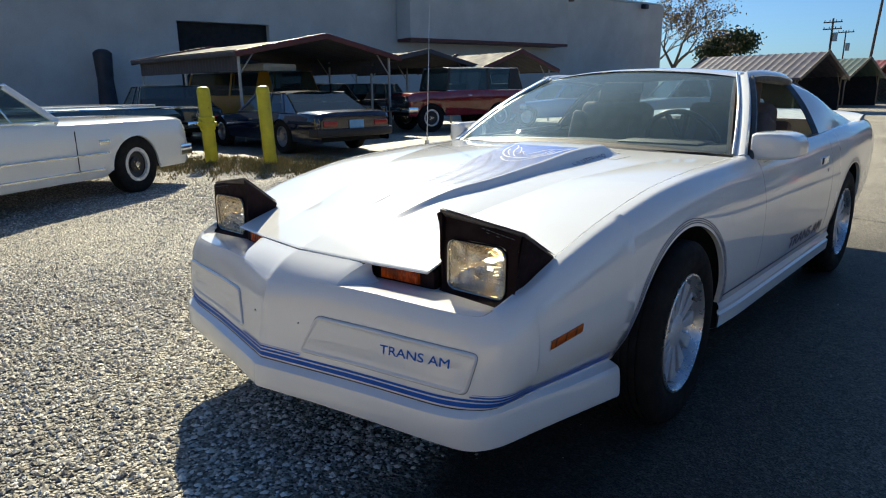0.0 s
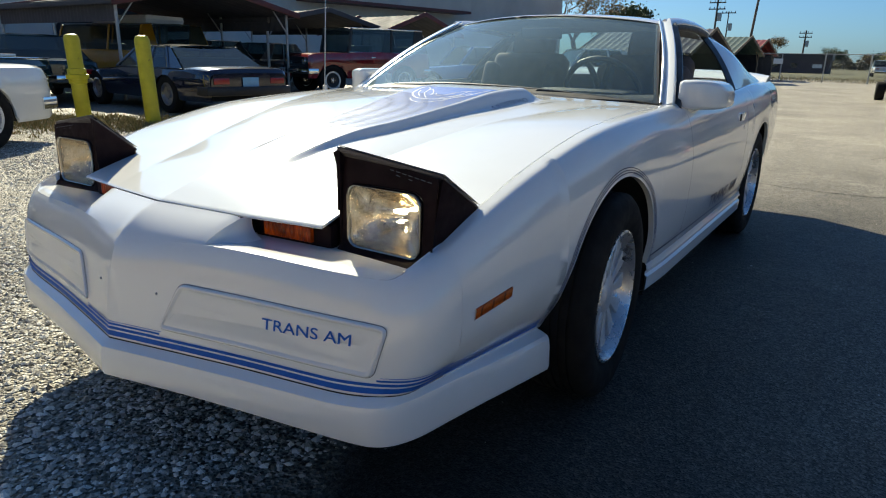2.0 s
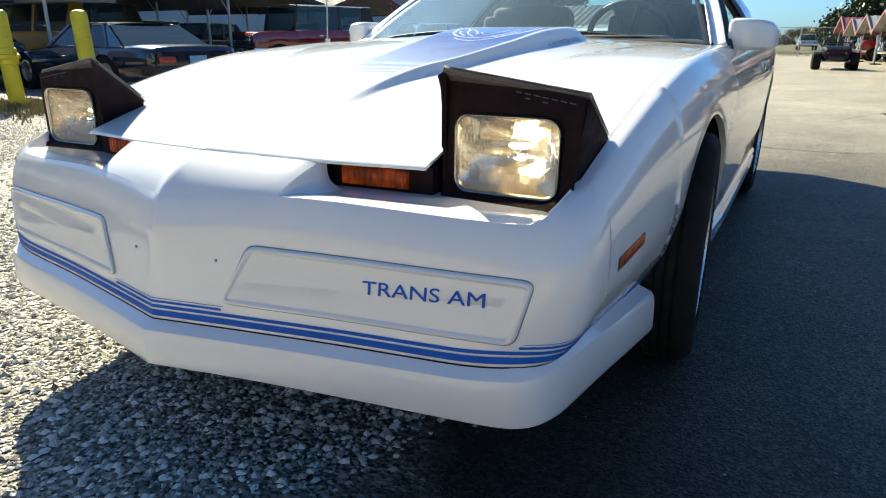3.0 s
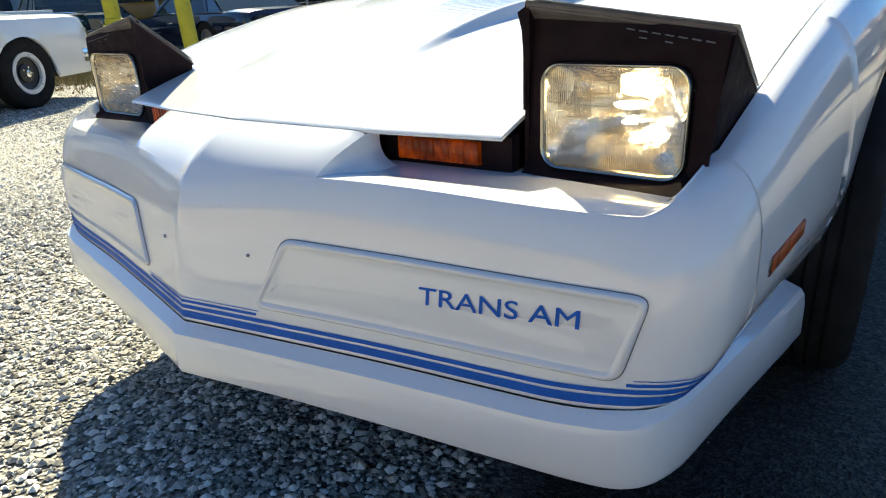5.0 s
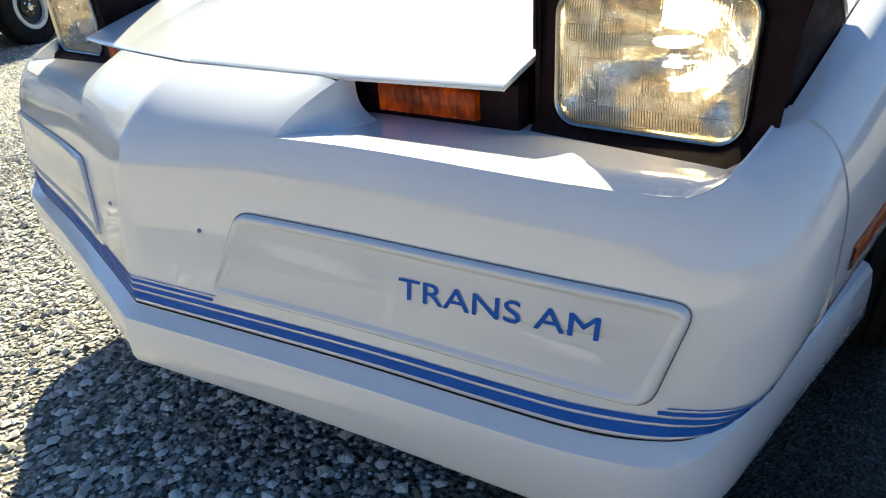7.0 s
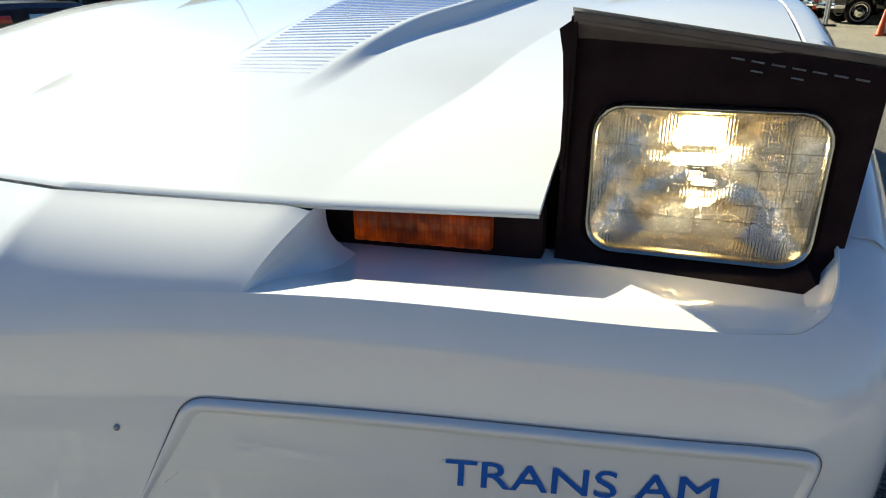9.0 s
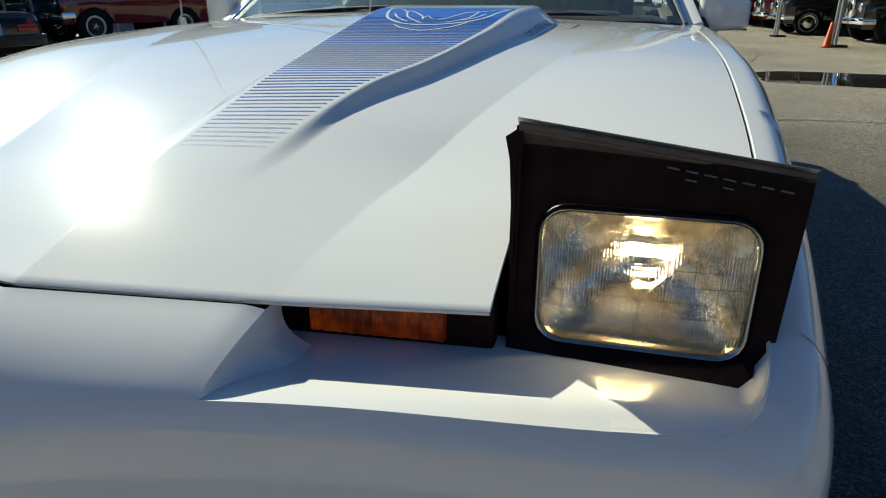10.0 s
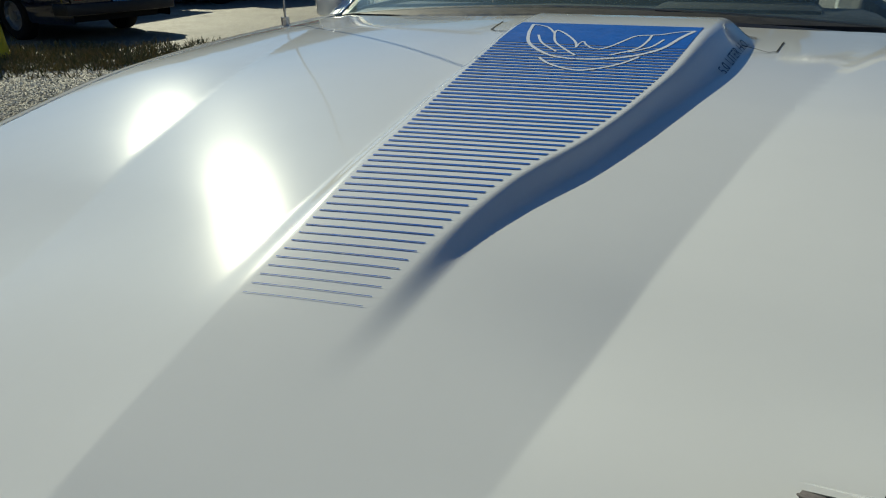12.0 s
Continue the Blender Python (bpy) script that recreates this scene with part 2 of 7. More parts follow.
def sheet_part(name, rows, material, parent=None, label="", flip=False, closed=False, smooth=True, sharp=40):
    return mesh(name, *sheet(rows, flip, closed), material, parent, label, smooth, sharp)


def box(bm, size, at=(0, 0, 0), turn=None, bevel=0.0, segments=2):
    """Adds a box of that size round a place, with its edges rounded."""
    m = Matrix.Translation(at) @ (turn.to_4x4() if turn else Matrix()) @ Matrix.Diagonal((*size, 1))
    made = bmesh.ops.create_cube(bm, size=1, matrix=m)["verts"]
    if bevel:
        edges = list({e for v in made for e in v.link_edges})
        bmesh.ops.bevel(bm, geom=edges, offset=bevel, segments=segments, affect="EDGES", profile=0.6)


def tube(bm, a, b, r, r2=None, sides=12):
    """Adds a round bar from a to b."""
    a, b = Vector(a), Vector(b)
    turn = (b - a).to_track_quat("Z", "Y").to_matrix().to_4x4()
    bmesh.ops.create_cone(bm, cap_ends=True, segments=sides, radius1=r, radius2=r if r2 is None else r2, depth=(b - a).length, matrix=Matrix.Translation((a + b) / 2) @ turn)


def bars(name, boxes, material, parent=None, label="", bevel=0.0):
    bm = bmesh.new()
    for b in boxes:
        box(bm, *b, bevel=bevel)
    return part(name, bm, material, parent, label, smooth=bevel > 0)


def rods(name, ends, material, parent=None, label="", sides=12):
    bm = bmesh.new()
    for e in ends:
        tube(bm, *e, sides=sides)
    return part(name, bm, material, parent, label)


def lathe(name, outline, material, parent=None, label="", sides=48, sharp=40, m=None, flip=False):
    """Turns an outline of (radius, along) about the x axis."""
    rows = [[(a, r * math.cos(2 * math.pi * k / sides), r * math.sin(2 * math.pi * k / sides)) for k in range(sides)] for r, a in outline]
    if m is not None:
        rows = [[tuple(m @ Vector(p)) for p in r] for r in rows]
    return sheet_part(name, rows, material, parent, label, closed=True, sharp=sharp, flip=flip)


def rounded(w, h, r, n=6):
    """A rectangle with round corners, counter-clockwise, round the origin."""
    pts = []
    for cx, cy, a in ((w / 2 - r, h / 2 - r, 0), (-w / 2 + r, h / 2 - r, 90), (-w / 2 + r, -h / 2 + r, 180), (w / 2 - r, -h / 2 + r, 270)):
        for k in range(n + 1):
            t = radians(a + 90 * k / n)
            pts.append((cx + r * math.cos(t), cy + r * math.sin(t)))
    return pts


def lettering(text, height, width=1.0, bold=0.0):
    """The built-in font's outline as flat vertices and faces, its lower left corner at the origin."""
    cu = bpy.data.curves.new("lettering", "FONT")
    cu.body, cu.size, cu.offset, cu.resolution_u = text, 1.0, bold, 4
    ob = bpy.data.objects.new("lettering", cu)
    me = ob.to_mesh()
    vs = [v.co.copy() for v in me.vertices]
    fs = [tuple(p.vertices) for p in me.polygons]
    ob.to_mesh_clear()
    bpy.data.objects.remove(ob)
    lo = Vector((min(v.x for v in vs), min(v.y for v in vs)))
    hi = Vector((max(v.x for v in vs), max(v.y for v in vs)))
    return [((v.x - lo.x) / (hi.x - lo.x) * width, (v.y - lo.y) / (hi.y - lo.y) * height) for v in vs], fs

# ---- the white sports coupe; its nose points to -y, its driver sits at +x ----
car = thing("sports_coupe", "white sports coupe with raised lit headlights and blue stripes", "car")

SECTIONS = (  # y, then seven points (x, z) from the upper seam down the side
    (0.30, (0.766, 0.640), (0.788, 0.641), (0.818, 0.614), (0.835, 0.555), (0.837, 0.47), (0.818, 0.40), (0.780, 0.338)),
    (0.48, (0.779, 0.714), (0.805, 0.709), (0.836, 0.668), (0.852, 0.585), (0.854, 0.49), (0.836, 0.41), (0.788, 0.330)),
    (0.75, (0.786, 0.788), (0.815, 0.783), (0.850, 0.742), (0.871, 0.645), (0.875, 0.52), (0.858, 0.42), (0.805, 0.315)),
    (1.09, (0.788, 0.846), (0.820, 0.842), (0.862, 0.800), (0.889, 0.700), (0.897, 0.56), (0.885, 0.43), (0.862, 0.325)),
    (1.45, (0.788, 0.868), (0.820, 0.866), (0.862, 0.830), (0.892, 0.735), (0.905, 0.60), (0.899, 0.45), (0.880, 0.325)),
    (1.86, (0.788, 0.879), (0.815, 0.880), (0.856, 0.852), (0.892, 0.765), (0.910, 0.63), (0.906, 0.47), (0.885, 0.320)),
    (2.40, (0.800, 0.893), (0.818, 0.893), (0.858, 0.865), (0.895, 0.775), (0.912, 0.64), (0.908, 0.48), (0.885, 0.320)),
    (3.05, (0.815, 0.905), (0.832, 0.905), (0.868, 0.875), (0.900, 0.785), (0.915, 0.65), (0.910, 0.49), (0.885, 0.320)),
    (3.65, (0.800, 0.925), (0.828, 0.925), (0.872, 0.895), (0.905, 0.810), (0.915, 0.67), (0.905, 0.50), (0.880, 0.330)),
    (4.30, (0.760, 0.930), (0.800, 0.930), (0.850, 0.900), (0.885, 0.810), (0.895, 0.68), (0.885, 0.52), (0.850, 0.360)),
    (4.72, (0.720, 0.920), (0.760, 0.915), (0.800, 0.880), (0.830, 0.800), (0.840, 0.68), (0.830, 0.54), (0.800, 0.400)),
)
SIDE = [[tab(*((s[0], s[1 + k][c]) for s in SECTIONS)) for c in (0, 1)] for k in range(7)]
AXLES = (1.154, 3.66)
ARCH_HALF, ARCH_LOW, ARCH_HIGH = 0.370, 0.322, 0.378


def side_curve(y):
    pts = [(c[0](y), c[1](y)) for c in SIDE]
    return tab(*((k / 6, p[0]) for k, p in enumerate(pts))), tab(*((k / 6, p[1]) for k, p in enumerate(pts)))


def side_at(y, z):
    """The body's half width at a height on its side."""
    fx, fz = side_curve(y)
    lo, hi = 0.1, 1.0
    for _ in range(26):
        mid = (lo + hi) / 2
        lo, hi = (mid, hi) if fz(mid) > z else (lo, mid)
    return fx(lo), lo


def arch_z(y):
    for c in AXLES:
        if abs(y - c) < ARCH_HALF:
            return ARCH_LOW + ARCH_HIGH * (1 - ((y - c) / ARCH_HALF) ** 2) ** 0.5
    return None


def side_column(y, n, s, clip=True, out=0.0):
    fx, fz = side_curve(y)
    end = 1.0
    high = arch_z(y) if clip else None
    if high is not None:
        end = side_at(y, high)[1]
    return [(s * (fx(end * k / (n - 1)) + out), y, fz(end * k / (n - 1))) for k in range(n)]


def side_ys(a, b):
    marks = [a, b]
    for c in AXLES:
        for k in range(41):
            m = c - (ARCH_HALF - 1e-5) * math.cos(math.pi * k / 40)
            if a < m < b:
                marks.append(m)
        for m in (c - ARCH_HALF, c + ARCH_HALF):
            if a < m < b:
                marks.append(m)
    n = max(4, int((b - a) / 0.05))
    free = [y for y in lin(a, b, n) if all(abs(y - c) > ARCH_HALF + 0.01 for c in AXLES)]
    return sorted(set(marks + free))


for s in (1, -1):
    for name, a, b in (("fender", 0.318, 1.9315), ("door", 1.9345, 3.0995), ("quarter_panel", 3.1025, 4.72)):
        sheet_part(name, [side_column(y, 26, s) for y in side_ys(a, b)], WHITE, car, flip=s < 0, sharp=60)
    # white lip behind the joint of bumper and fender
    sheet_part("joint_lip", [side_column(y, 26, s, False, -0.0025) for y in (0.3185, 0.324, 0.335)], WHITE, car, flip=s < 0)
    # dark seams behind the panel gaps
    for y in (1.933, 3.101):
        sheet_part("panel_gap", [side_column(y - 0.005, 26, s, False, -0.004), side_column(y + 0.005, 26, s, False, -0.004)], SHADOW_GAP, car, flip=s < 0)
    for c in AXLES:
        # arch flange, three thin lines round it, and the dark well
        def arch_point(a, grow):
            y = c - (ARCH_HALF + grow) * math.cos(a)
            z = ARCH_LOW + (ARCH_HIGH + grow) * math.sin(a)
            return side_at(y, z)[0], y, z
        angles = lin(0.02, math.pi - 0.02, 49)
        rim = [arch_point(a, 0) for a in angles]
        sheet_part("arch_flange", [[(s * (x + d), y, z) for x, y, z in rim] for d in (0.0, -0.007, -0.018)], WHITE, car, flip=s > 0)
        for grow, wide in ((0.010, 0.0035), (0.018, 0.0028), (0.026, 0.0028)):
            two = [[(s * (x + 0.0015), y, z) for x, y, z in (arch_point(a, g) for a in angles)] for g in (grow, grow + wide)]
            sheet_part("arch_stripe", two, NAVY, car, "thin dark blue pinstripe", flip=s > 0)
        arc = [(c - 0.40 * math.cos(a), 0.30 + 0.42 * math.sin(a)) for a in lin(-0.25, math.pi + 0.25, 33)]
        well = [[(s * (0.50 if inner else side_at(y, z)[0] - 0.007), y, z) for y, z in arc] for inner in (False, True)]
        sheet_part("wheel_well", well, SHADOW_GAP, car, flip=s < 0)
        bm = bmesh.new()
        box(bm, (0.02, 0.80, 0.50), (s * 0.50, c, 0.42))
        part("well_wall", bm, SHADOW_GAP, car)

# sill skirt between the wheels, with a ridge
for s in (1, -1):
    outline = ((-0.012, 0.345), (0.006, 0.318), (0.012, 0.302), (0.004, 0.294), (0.004, 0.282), (0.014, 0.274), (0.010, 0.222), (-0.02, 0.208), (-0.12, 0.206))
    rows = []
    for y in lin(1.532, 3.278, 30):
        base = 0.872 + 0.012 * step(1.43, 1.8, y)
        rows.append([(s * (base + o), y, z) for o, z in outline])
    sheet_part("sill_skirt", rows, WHITE, car, flip=s < 0, sharp=30)
    sheet_part("sill_groove", [[(s * (0.8885 + 0.001), y, z) for z in (0.2755, 0.2800)] for y in lin(1.75, 3.05, 12)], SHADOW_GAP, car, flip=s > 0)

# underbody and dark core that closes the panel gaps
bm = bmesh.new()
box(bm, (1.0, 4.0, 0.20), (0, 2.45, 0.30))
box(bm, (1.55, 0.95, 0.20), (0, 2.38, 0.29))
box(bm, (1.44, 0.42, 0.14), (0, 0.52, 0.36))
box(bm, (0.96, 1.35, 0.22), (0, 1.06, 0.45))
part("underbody", bm, SHADOW_GAP, car)

# ---- nose: painted bumper cover wrapped round a V-shaped plan ----
PLAN = [(0, 0), (0.20, 0.043), (0.40, 0.084), (0.60, 0.119), (0.695, 0.138), (0.745, 0.154), (0.780, 0.178), (0.803, 0.210), (0.815, 0.250), (0.8235, 0.322)]
DAM_PLAN = PLAN[:4] + [(0.695, 0.138), (0.738, 0.150), (0.760, 0.168), (0.770, 0.205), (0.777, 0.263), (0.783, 0.322), (0.790, 0.45), (0.797, 0.60), (0.802, 0.77)]


def along(plan, per=5):
    """Points and outward normals along a plan, rounded between its points."""
    d = [0]
    for a, b in zip(plan, plan[1:]):
        d.append(d[-1] + math.dist(a, b))
    fx, fy = tab(*zip(d, (p[0] for p in plan))), tab(*zip(d, (p[1] for p in plan)))
    out = []
    n = (len(plan) - 1) * per + 1
    for k in range(n):
        i, u = divmod(k, per)
        t = d[i] + (u / per) * (d[i + 1] - d[i]) if i < len(plan) - 1 else d[-1]
        e = 1e-3
        tx, ty = fx(min(t + e, d[-1])) - fx(max(t - e, 0)), fy(min(t + e, d[-1])) - fy(max(t - e, 0))
        length = math.hypot(tx, ty)
        out.append((fx(t), fy(t), ty / length, -tx / length, t / d[-1]))
    return out


FACE_FRONT = ((0.345, 0.0), (0.362, 0.0), (0.40, -0.006), (0.47, -0.016), (0.520, -0.0245), (0.548, -0.0315), (0.570, -0.0392), (0.586, -0.0475), (0.597, -0.056))
_fx, _fz = side_curve(0.324)
FACE_END = tuple((_fz(1 - k / 8), _fx(1 - k / 8) - 0.8250) for k in range(9))


def face_profile(u, x):
    w = max(0.0, (u - 0.80) / 0.20) ** 1.2
    lift = (0.014 * step(0.0, 0.25, x) - 0.014 * step(0.3, 0.72, x)) * (1 - w)
    low = step(0.72, 0.93, u)
    bulge = step(0.74, 0.985, u)
    ws = [low + (bulge - low) * min(1, k / 5) for k in range(9)]
    zz = [a[0] * (1 - w) + b[0] * w + (lift * max(0, (a[0] - 0.5) / 0.1)) for a, b in zip(FACE_FRONT, FACE_END)]
    oo = [a[1] * (1 - v) + b[1] * v for a, b, v in zip(FACE_FRONT, FACE_END, ws)]
    return tab(*((k / 8, z) for k, z in enumerate(zz))), tab(*((k / 8, o) for k, o in enumerate(oo)))


def face_at(x, z, out=0.0):
    """A point of the bumper's front at a half width and a height."""
    spots = FACE_LINE
    i = max(k for k in range(len(spots) - 1) if spots[k][0] <= abs(x) + 1e-9)
    a, b = spots[i], spots[i + 1]
    f = (abs(x) - a[0]) / max(1e-6, b[0] - a[0])
    py, nx, ny, u = (a[k] + f * (b[k] - a[k]) for k in (1, 2, 3, 4))
    fz, fo = face_profile(u, abs(x))
    lo, hi = 0.0, 1.0
    for _ in range(24):
        mid = (lo + hi) / 2
        lo, hi = (mid, hi) if fz(mid) < z else (lo, mid)
    o = fo(lo) + out
    return (x, py + ny * o, z)


def face_spot(i, z, out, s):
    """A point of the bumper's front at one of its stations and a height."""
    px, py, nx, ny, u = FACE_LINE[i]
    fz, fo = face_profile(u, px)
    lo, hi = 0.0, 1.0
    for _ in range(24):
        mid = (lo + hi) / 2
        lo, hi = (mid, hi) if fz(mid) < z else (lo, mid)
    o = fo(lo) + out
    return (s * (px + nx * o), py + ny * o, z)


FACE_LINE = along(PLAN, 6)
line = FACE_LINE
rows = []
for s in (-1, 1):
    for px, py, nx, ny, u in (reversed(line) if s < 0 else line):
        fz, fo = face_profile(u, px)
        if s > 0 and px == 0:
            continue
        if px == 0:
            nx = 0
        rows.append([(s * (px + nx * fo(k / 24)), py + ny * fo(k / 24), fz(k / 24)) for k in range(25)])
bumper = sheet_part("front_bumper", rows, WHITE, car, flip=True, sharp=28)
END = rows[-1]
for s in (1, -1):
    # closes the joint between bumper and fender
    sheet_part("joint_filler", [[(s * x, y - 0.002, z) for x, y, z in END if z < 0.60], [(s * (side_at(0.3195, z)[0] - 0.0006), 0.3195, z) for x, y, z in END if z < 0.60]], WHITE, car, flip=s < 0)


def top_edge(px, py, nx, ny, u):
    fz, fo = face_profile(u, px)
    return px + nx * fo(1), py + ny * fo(1), fz(1)


# upper side of the nose between the two lamp recesses, rising to the hood
def nose_y(x):
    return 0.174 + 0.155 * abs(x)


EDGE = [top_edge(*p) if p[0] else (0.0, top_edge(*p)[1], top_edge(*p)[2]) for p in line]
edge_y = tab(*[(p[0], p[1]) for p in EDGE if p[0] < 0.765])
edge_z = tab(*[(p[0], p[2]) for p in EDGE if p[0] < 0.765])
IN, OUT = 0.256, 0.763
def nose_top(u, t):
    x0, wide = u * IN, u * (IN + 0.022 * t)
    a = abs(wide)
    ya, za = edge_y(abs(x0)), edge_z(abs(x0))
    yb, zb = nose_y(a) - 0.0105, 0.6712 - 0.024 * a
    swell = 0.0125 * math.sin(math.pi * t ** 0.75) * (1 - 0.6 * abs(u))
    roll = 0.004 * step(0.93, 1.0, abs(u)) * t
    return (wide, ya + (yb - ya) * t, za + (zb - za) * t + swell - roll)


rows, lip = [], []
for u in lin(-1, 1, 49):
    col = [nose_top(u, t) for t in lin(0, 1, 15)]
    x, y, z = col[-1]
    rows.append(col[:-1] + [(x, y - 0.0015, z - 0.0001), (x, y, z - 0.0012), (x, y + 0.0005, z - 0.004)])
    lip.append([(x * 0.975, y - 0.001, z - 0.003), (x * 0.97, y + 0.002, z - 0.014), (x * 0.965, y + 0.05, z - 0.016)])
sheet_part("nose_top", rows, WHITE, car, sharp=30)
sheet_part("nose_gap", lip, SHADOW_GAP, car, "dark gap in front of the hood")
for s in (1, -1):
    # recess floor
    rows = []
    for x in lin(IN - 0.012, OUT + 0.004, 26):
        ya, za = edge_y(x), edge_z(x)
        rows.append([(s * x, ya + (0.312 - ya) * t, za + (0.6060 - za) * step(0, 0.35, t) + 0.0025 * math.sin(min(1, t * 3) * math.pi)) for t in lin(0, 1, 14)])
    sheet_part("lamp_recess", rows, WHITE, car, flip=s < 0, sharp=30)
    # concave inner end, from a point at the front to the signal lamp
    rows = []
    for t in lin(0, 1.18, 14):
        top = Vector(nose_top(s, min(t, 1)))
        if t > 1:
            top += Vector((0, 0.03 * (t - 1) / 0.18, 0))
        foot = Vector((s * (IN + 0.004 + 0.050 * min(t, 1)), top.y + 0.002, 0.6055))
        if t == 0:
            foot = Vector((s * (IN + 0.002), top.y, top.z - 0.002))
        rows.append([tuple(top.lerp(foot, k / 8) + Vector((-s * 0.012 * min(t, 1), 0, -0.008 * min(t, 1))) * math.sin(math.pi * k / 8)) for k in range(9)])
    sheet_part("recess_end", rows, WHITE, car, flip=s < 0, sharp=60)
    # outer wall of the recess that rises to the fender
    first = min(i for i, p in enumerate(EDGE) if p[0] > OUT - 0.012)
    rim = EDGE[first:]
    rows, tip = [], []
    for k in range(17):
        t = k / 16
        i = t * (len(rim) - 1)
        j = min(int(i), len(rim) - 2)
        e = Vector(rim[j]).lerp(Vector(rim[j + 1]), i - j)
        up = e + Vector((-0.004, 0.002, 0.0))
        low = Vector((e.x - 0.011, e.y + 0.004, min(0.6020, e.z - 0.004)))
        rows.append([tuple(Vector((s * q.x, q.y, q.z))) for q in (low.lerp(up, v) + Vector((0.004, 0, -0.004)) * math.sin(math.pi * v) * step(0, 0.4, t) for v in lin(0, 1, 8))])
        tip.append([(s * q.x, q.y, q.z) for q in (up.lerp(e, v) + Vector((0, 0, 0.003)) * math.sin(math.pi * v) for v in lin(0, 1, 6))])
    sheet_part("recess_wall", rows, WHITE, car, flip=s < 0, sharp=60)
    sheet_part("fender_tip", tip, WHITE, car, flip=s < 0, sharp=60)
    # bottom of the corner, tucked under the rim
    rows = []
    for p, e in zip(line, EDGE):
        if e[0] > 0.62 and e[1] < 0.30:
            rows.append([(s * (e[0] - p[2] * d), e[1] - p[3] * d, e[2] + (0.6035 - e[2]) * h + 0.0005) for d, h in ((0.0, 0.0), (0.003, 0.03), (0.012, 0.6), (0.026, 0.95), (0.05, 1.0), (0.085, 1.0))])
    sheet_part("recess_corner", rows, WHITE, car, flip=s < 0, sharp=60)
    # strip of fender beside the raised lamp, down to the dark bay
    # below its white lip the strip is painted near-black as hood-gap shade
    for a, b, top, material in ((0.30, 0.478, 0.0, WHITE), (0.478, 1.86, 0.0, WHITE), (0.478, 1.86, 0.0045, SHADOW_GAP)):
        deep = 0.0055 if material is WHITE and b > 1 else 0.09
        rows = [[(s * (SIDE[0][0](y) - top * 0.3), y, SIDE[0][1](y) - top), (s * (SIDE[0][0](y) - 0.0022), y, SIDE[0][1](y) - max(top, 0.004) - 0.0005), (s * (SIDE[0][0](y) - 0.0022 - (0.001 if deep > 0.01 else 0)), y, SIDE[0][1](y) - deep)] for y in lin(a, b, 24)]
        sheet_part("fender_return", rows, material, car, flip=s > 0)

def stripe_lift(x, y):
    """How much the stripes and the dam's upper edge rise towards the corner and fall along the fender."""
    if y < 0.16:
        return 0.0085 * step(0.62, 0.78, abs(x))
    return RISE(y)


RISE = tab((0.10, 0.0085), (0.16, 0.0085), (0.25, 0.0065), (0.383, -0.0035), (0.525, -0.0165), (0.77, -0.029))


# air dam under the stripes: its lower edge has a plan of its own
LOW_PLAN = [(0, -0.029), (0.20, 0.014), (0.40, 0.055), (0.60, 0.092), (0.69, 0.110), (0.735, 0.124), (0.765, 0.148), (0.784, 0.185), (0.796, 0.235), (0.806, 0.322), (0.818, 0.45), (0.834, 0.60), (0.851, 0.77)]
rows = []
DAM = ((0.350, 0.0, -0.004), (0.344, 0.12, 0.002), (0.333, 0.75, 0.0), (0.322, 0.90, 0.0), (0.30, 0.97, 0.0), (0.270, 1.0, 0.0), (0.259, 0.98, -0.003), (0.255, 0.8, -0.012), (0.259, 0.2, -0.05))
for s in (-1, 1):
    up_line, low_line = along(DAM_PLAN, 5), along(LOW_PLAN, 5)
    both = list(zip(up_line, low_line))
    for p, q in (reversed(both) if s < 0 else both):
        if s > 0 and p[0] == 0:
            continue
        nx = 0 if p[0] == 0 else p[2]
        slide = min(1, max(0, (p[1] - 0.05) / 0.72))
        rows.append([(s * (p[0] + (q[0] - p[0]) * f + nx * o), p[1] + (q[1] - p[1]) * f + p[3] * o, z + (stripe_lift(p[0], p[1]) if z > 0.315 else -slide * (0.060 if z < 0.29 else 0.03))) for z, f, o in DAM])
sheet_part("air_dam", rows, WHITE, car, sharp=22)
for s in (1, -1):
    end = [(s * p[0], p[1], p[2]) for p in ([abs(v[0]), v[1], v[2]] for v in rows[-1])]
    mesh("dam_end", end, [tuple(range(len(end)))], WHITE, car)

# stripes along the lower edge
def stripe(name, z0, z1, x_from, x_to, material, s, out=0.0012):
    two = []
    spots = [x_from] + [p[0] for p in line if x_from < p[0] < x_to] + [x_to]
    for x in spots:
        if x > 0.70:
            break
        two.append([face_at(s * x, z0 + stripe_lift(x, 0), out), face_at(s * x, z1 + stripe_lift(x, 0), out)])
    if x_to > 0.70:
        for i, p in enumerate(FACE_LINE):
            if p[0] > max(0.70, x_from):
                up = stripe_lift(p[0], p[1])
                two.append([face_spot(i, z0 + up, out, s), face_spot(i, z1 + up, out, s)])
    return sheet_part(name, two, material, bumper, "blue pinstripe", flip=s > 0)


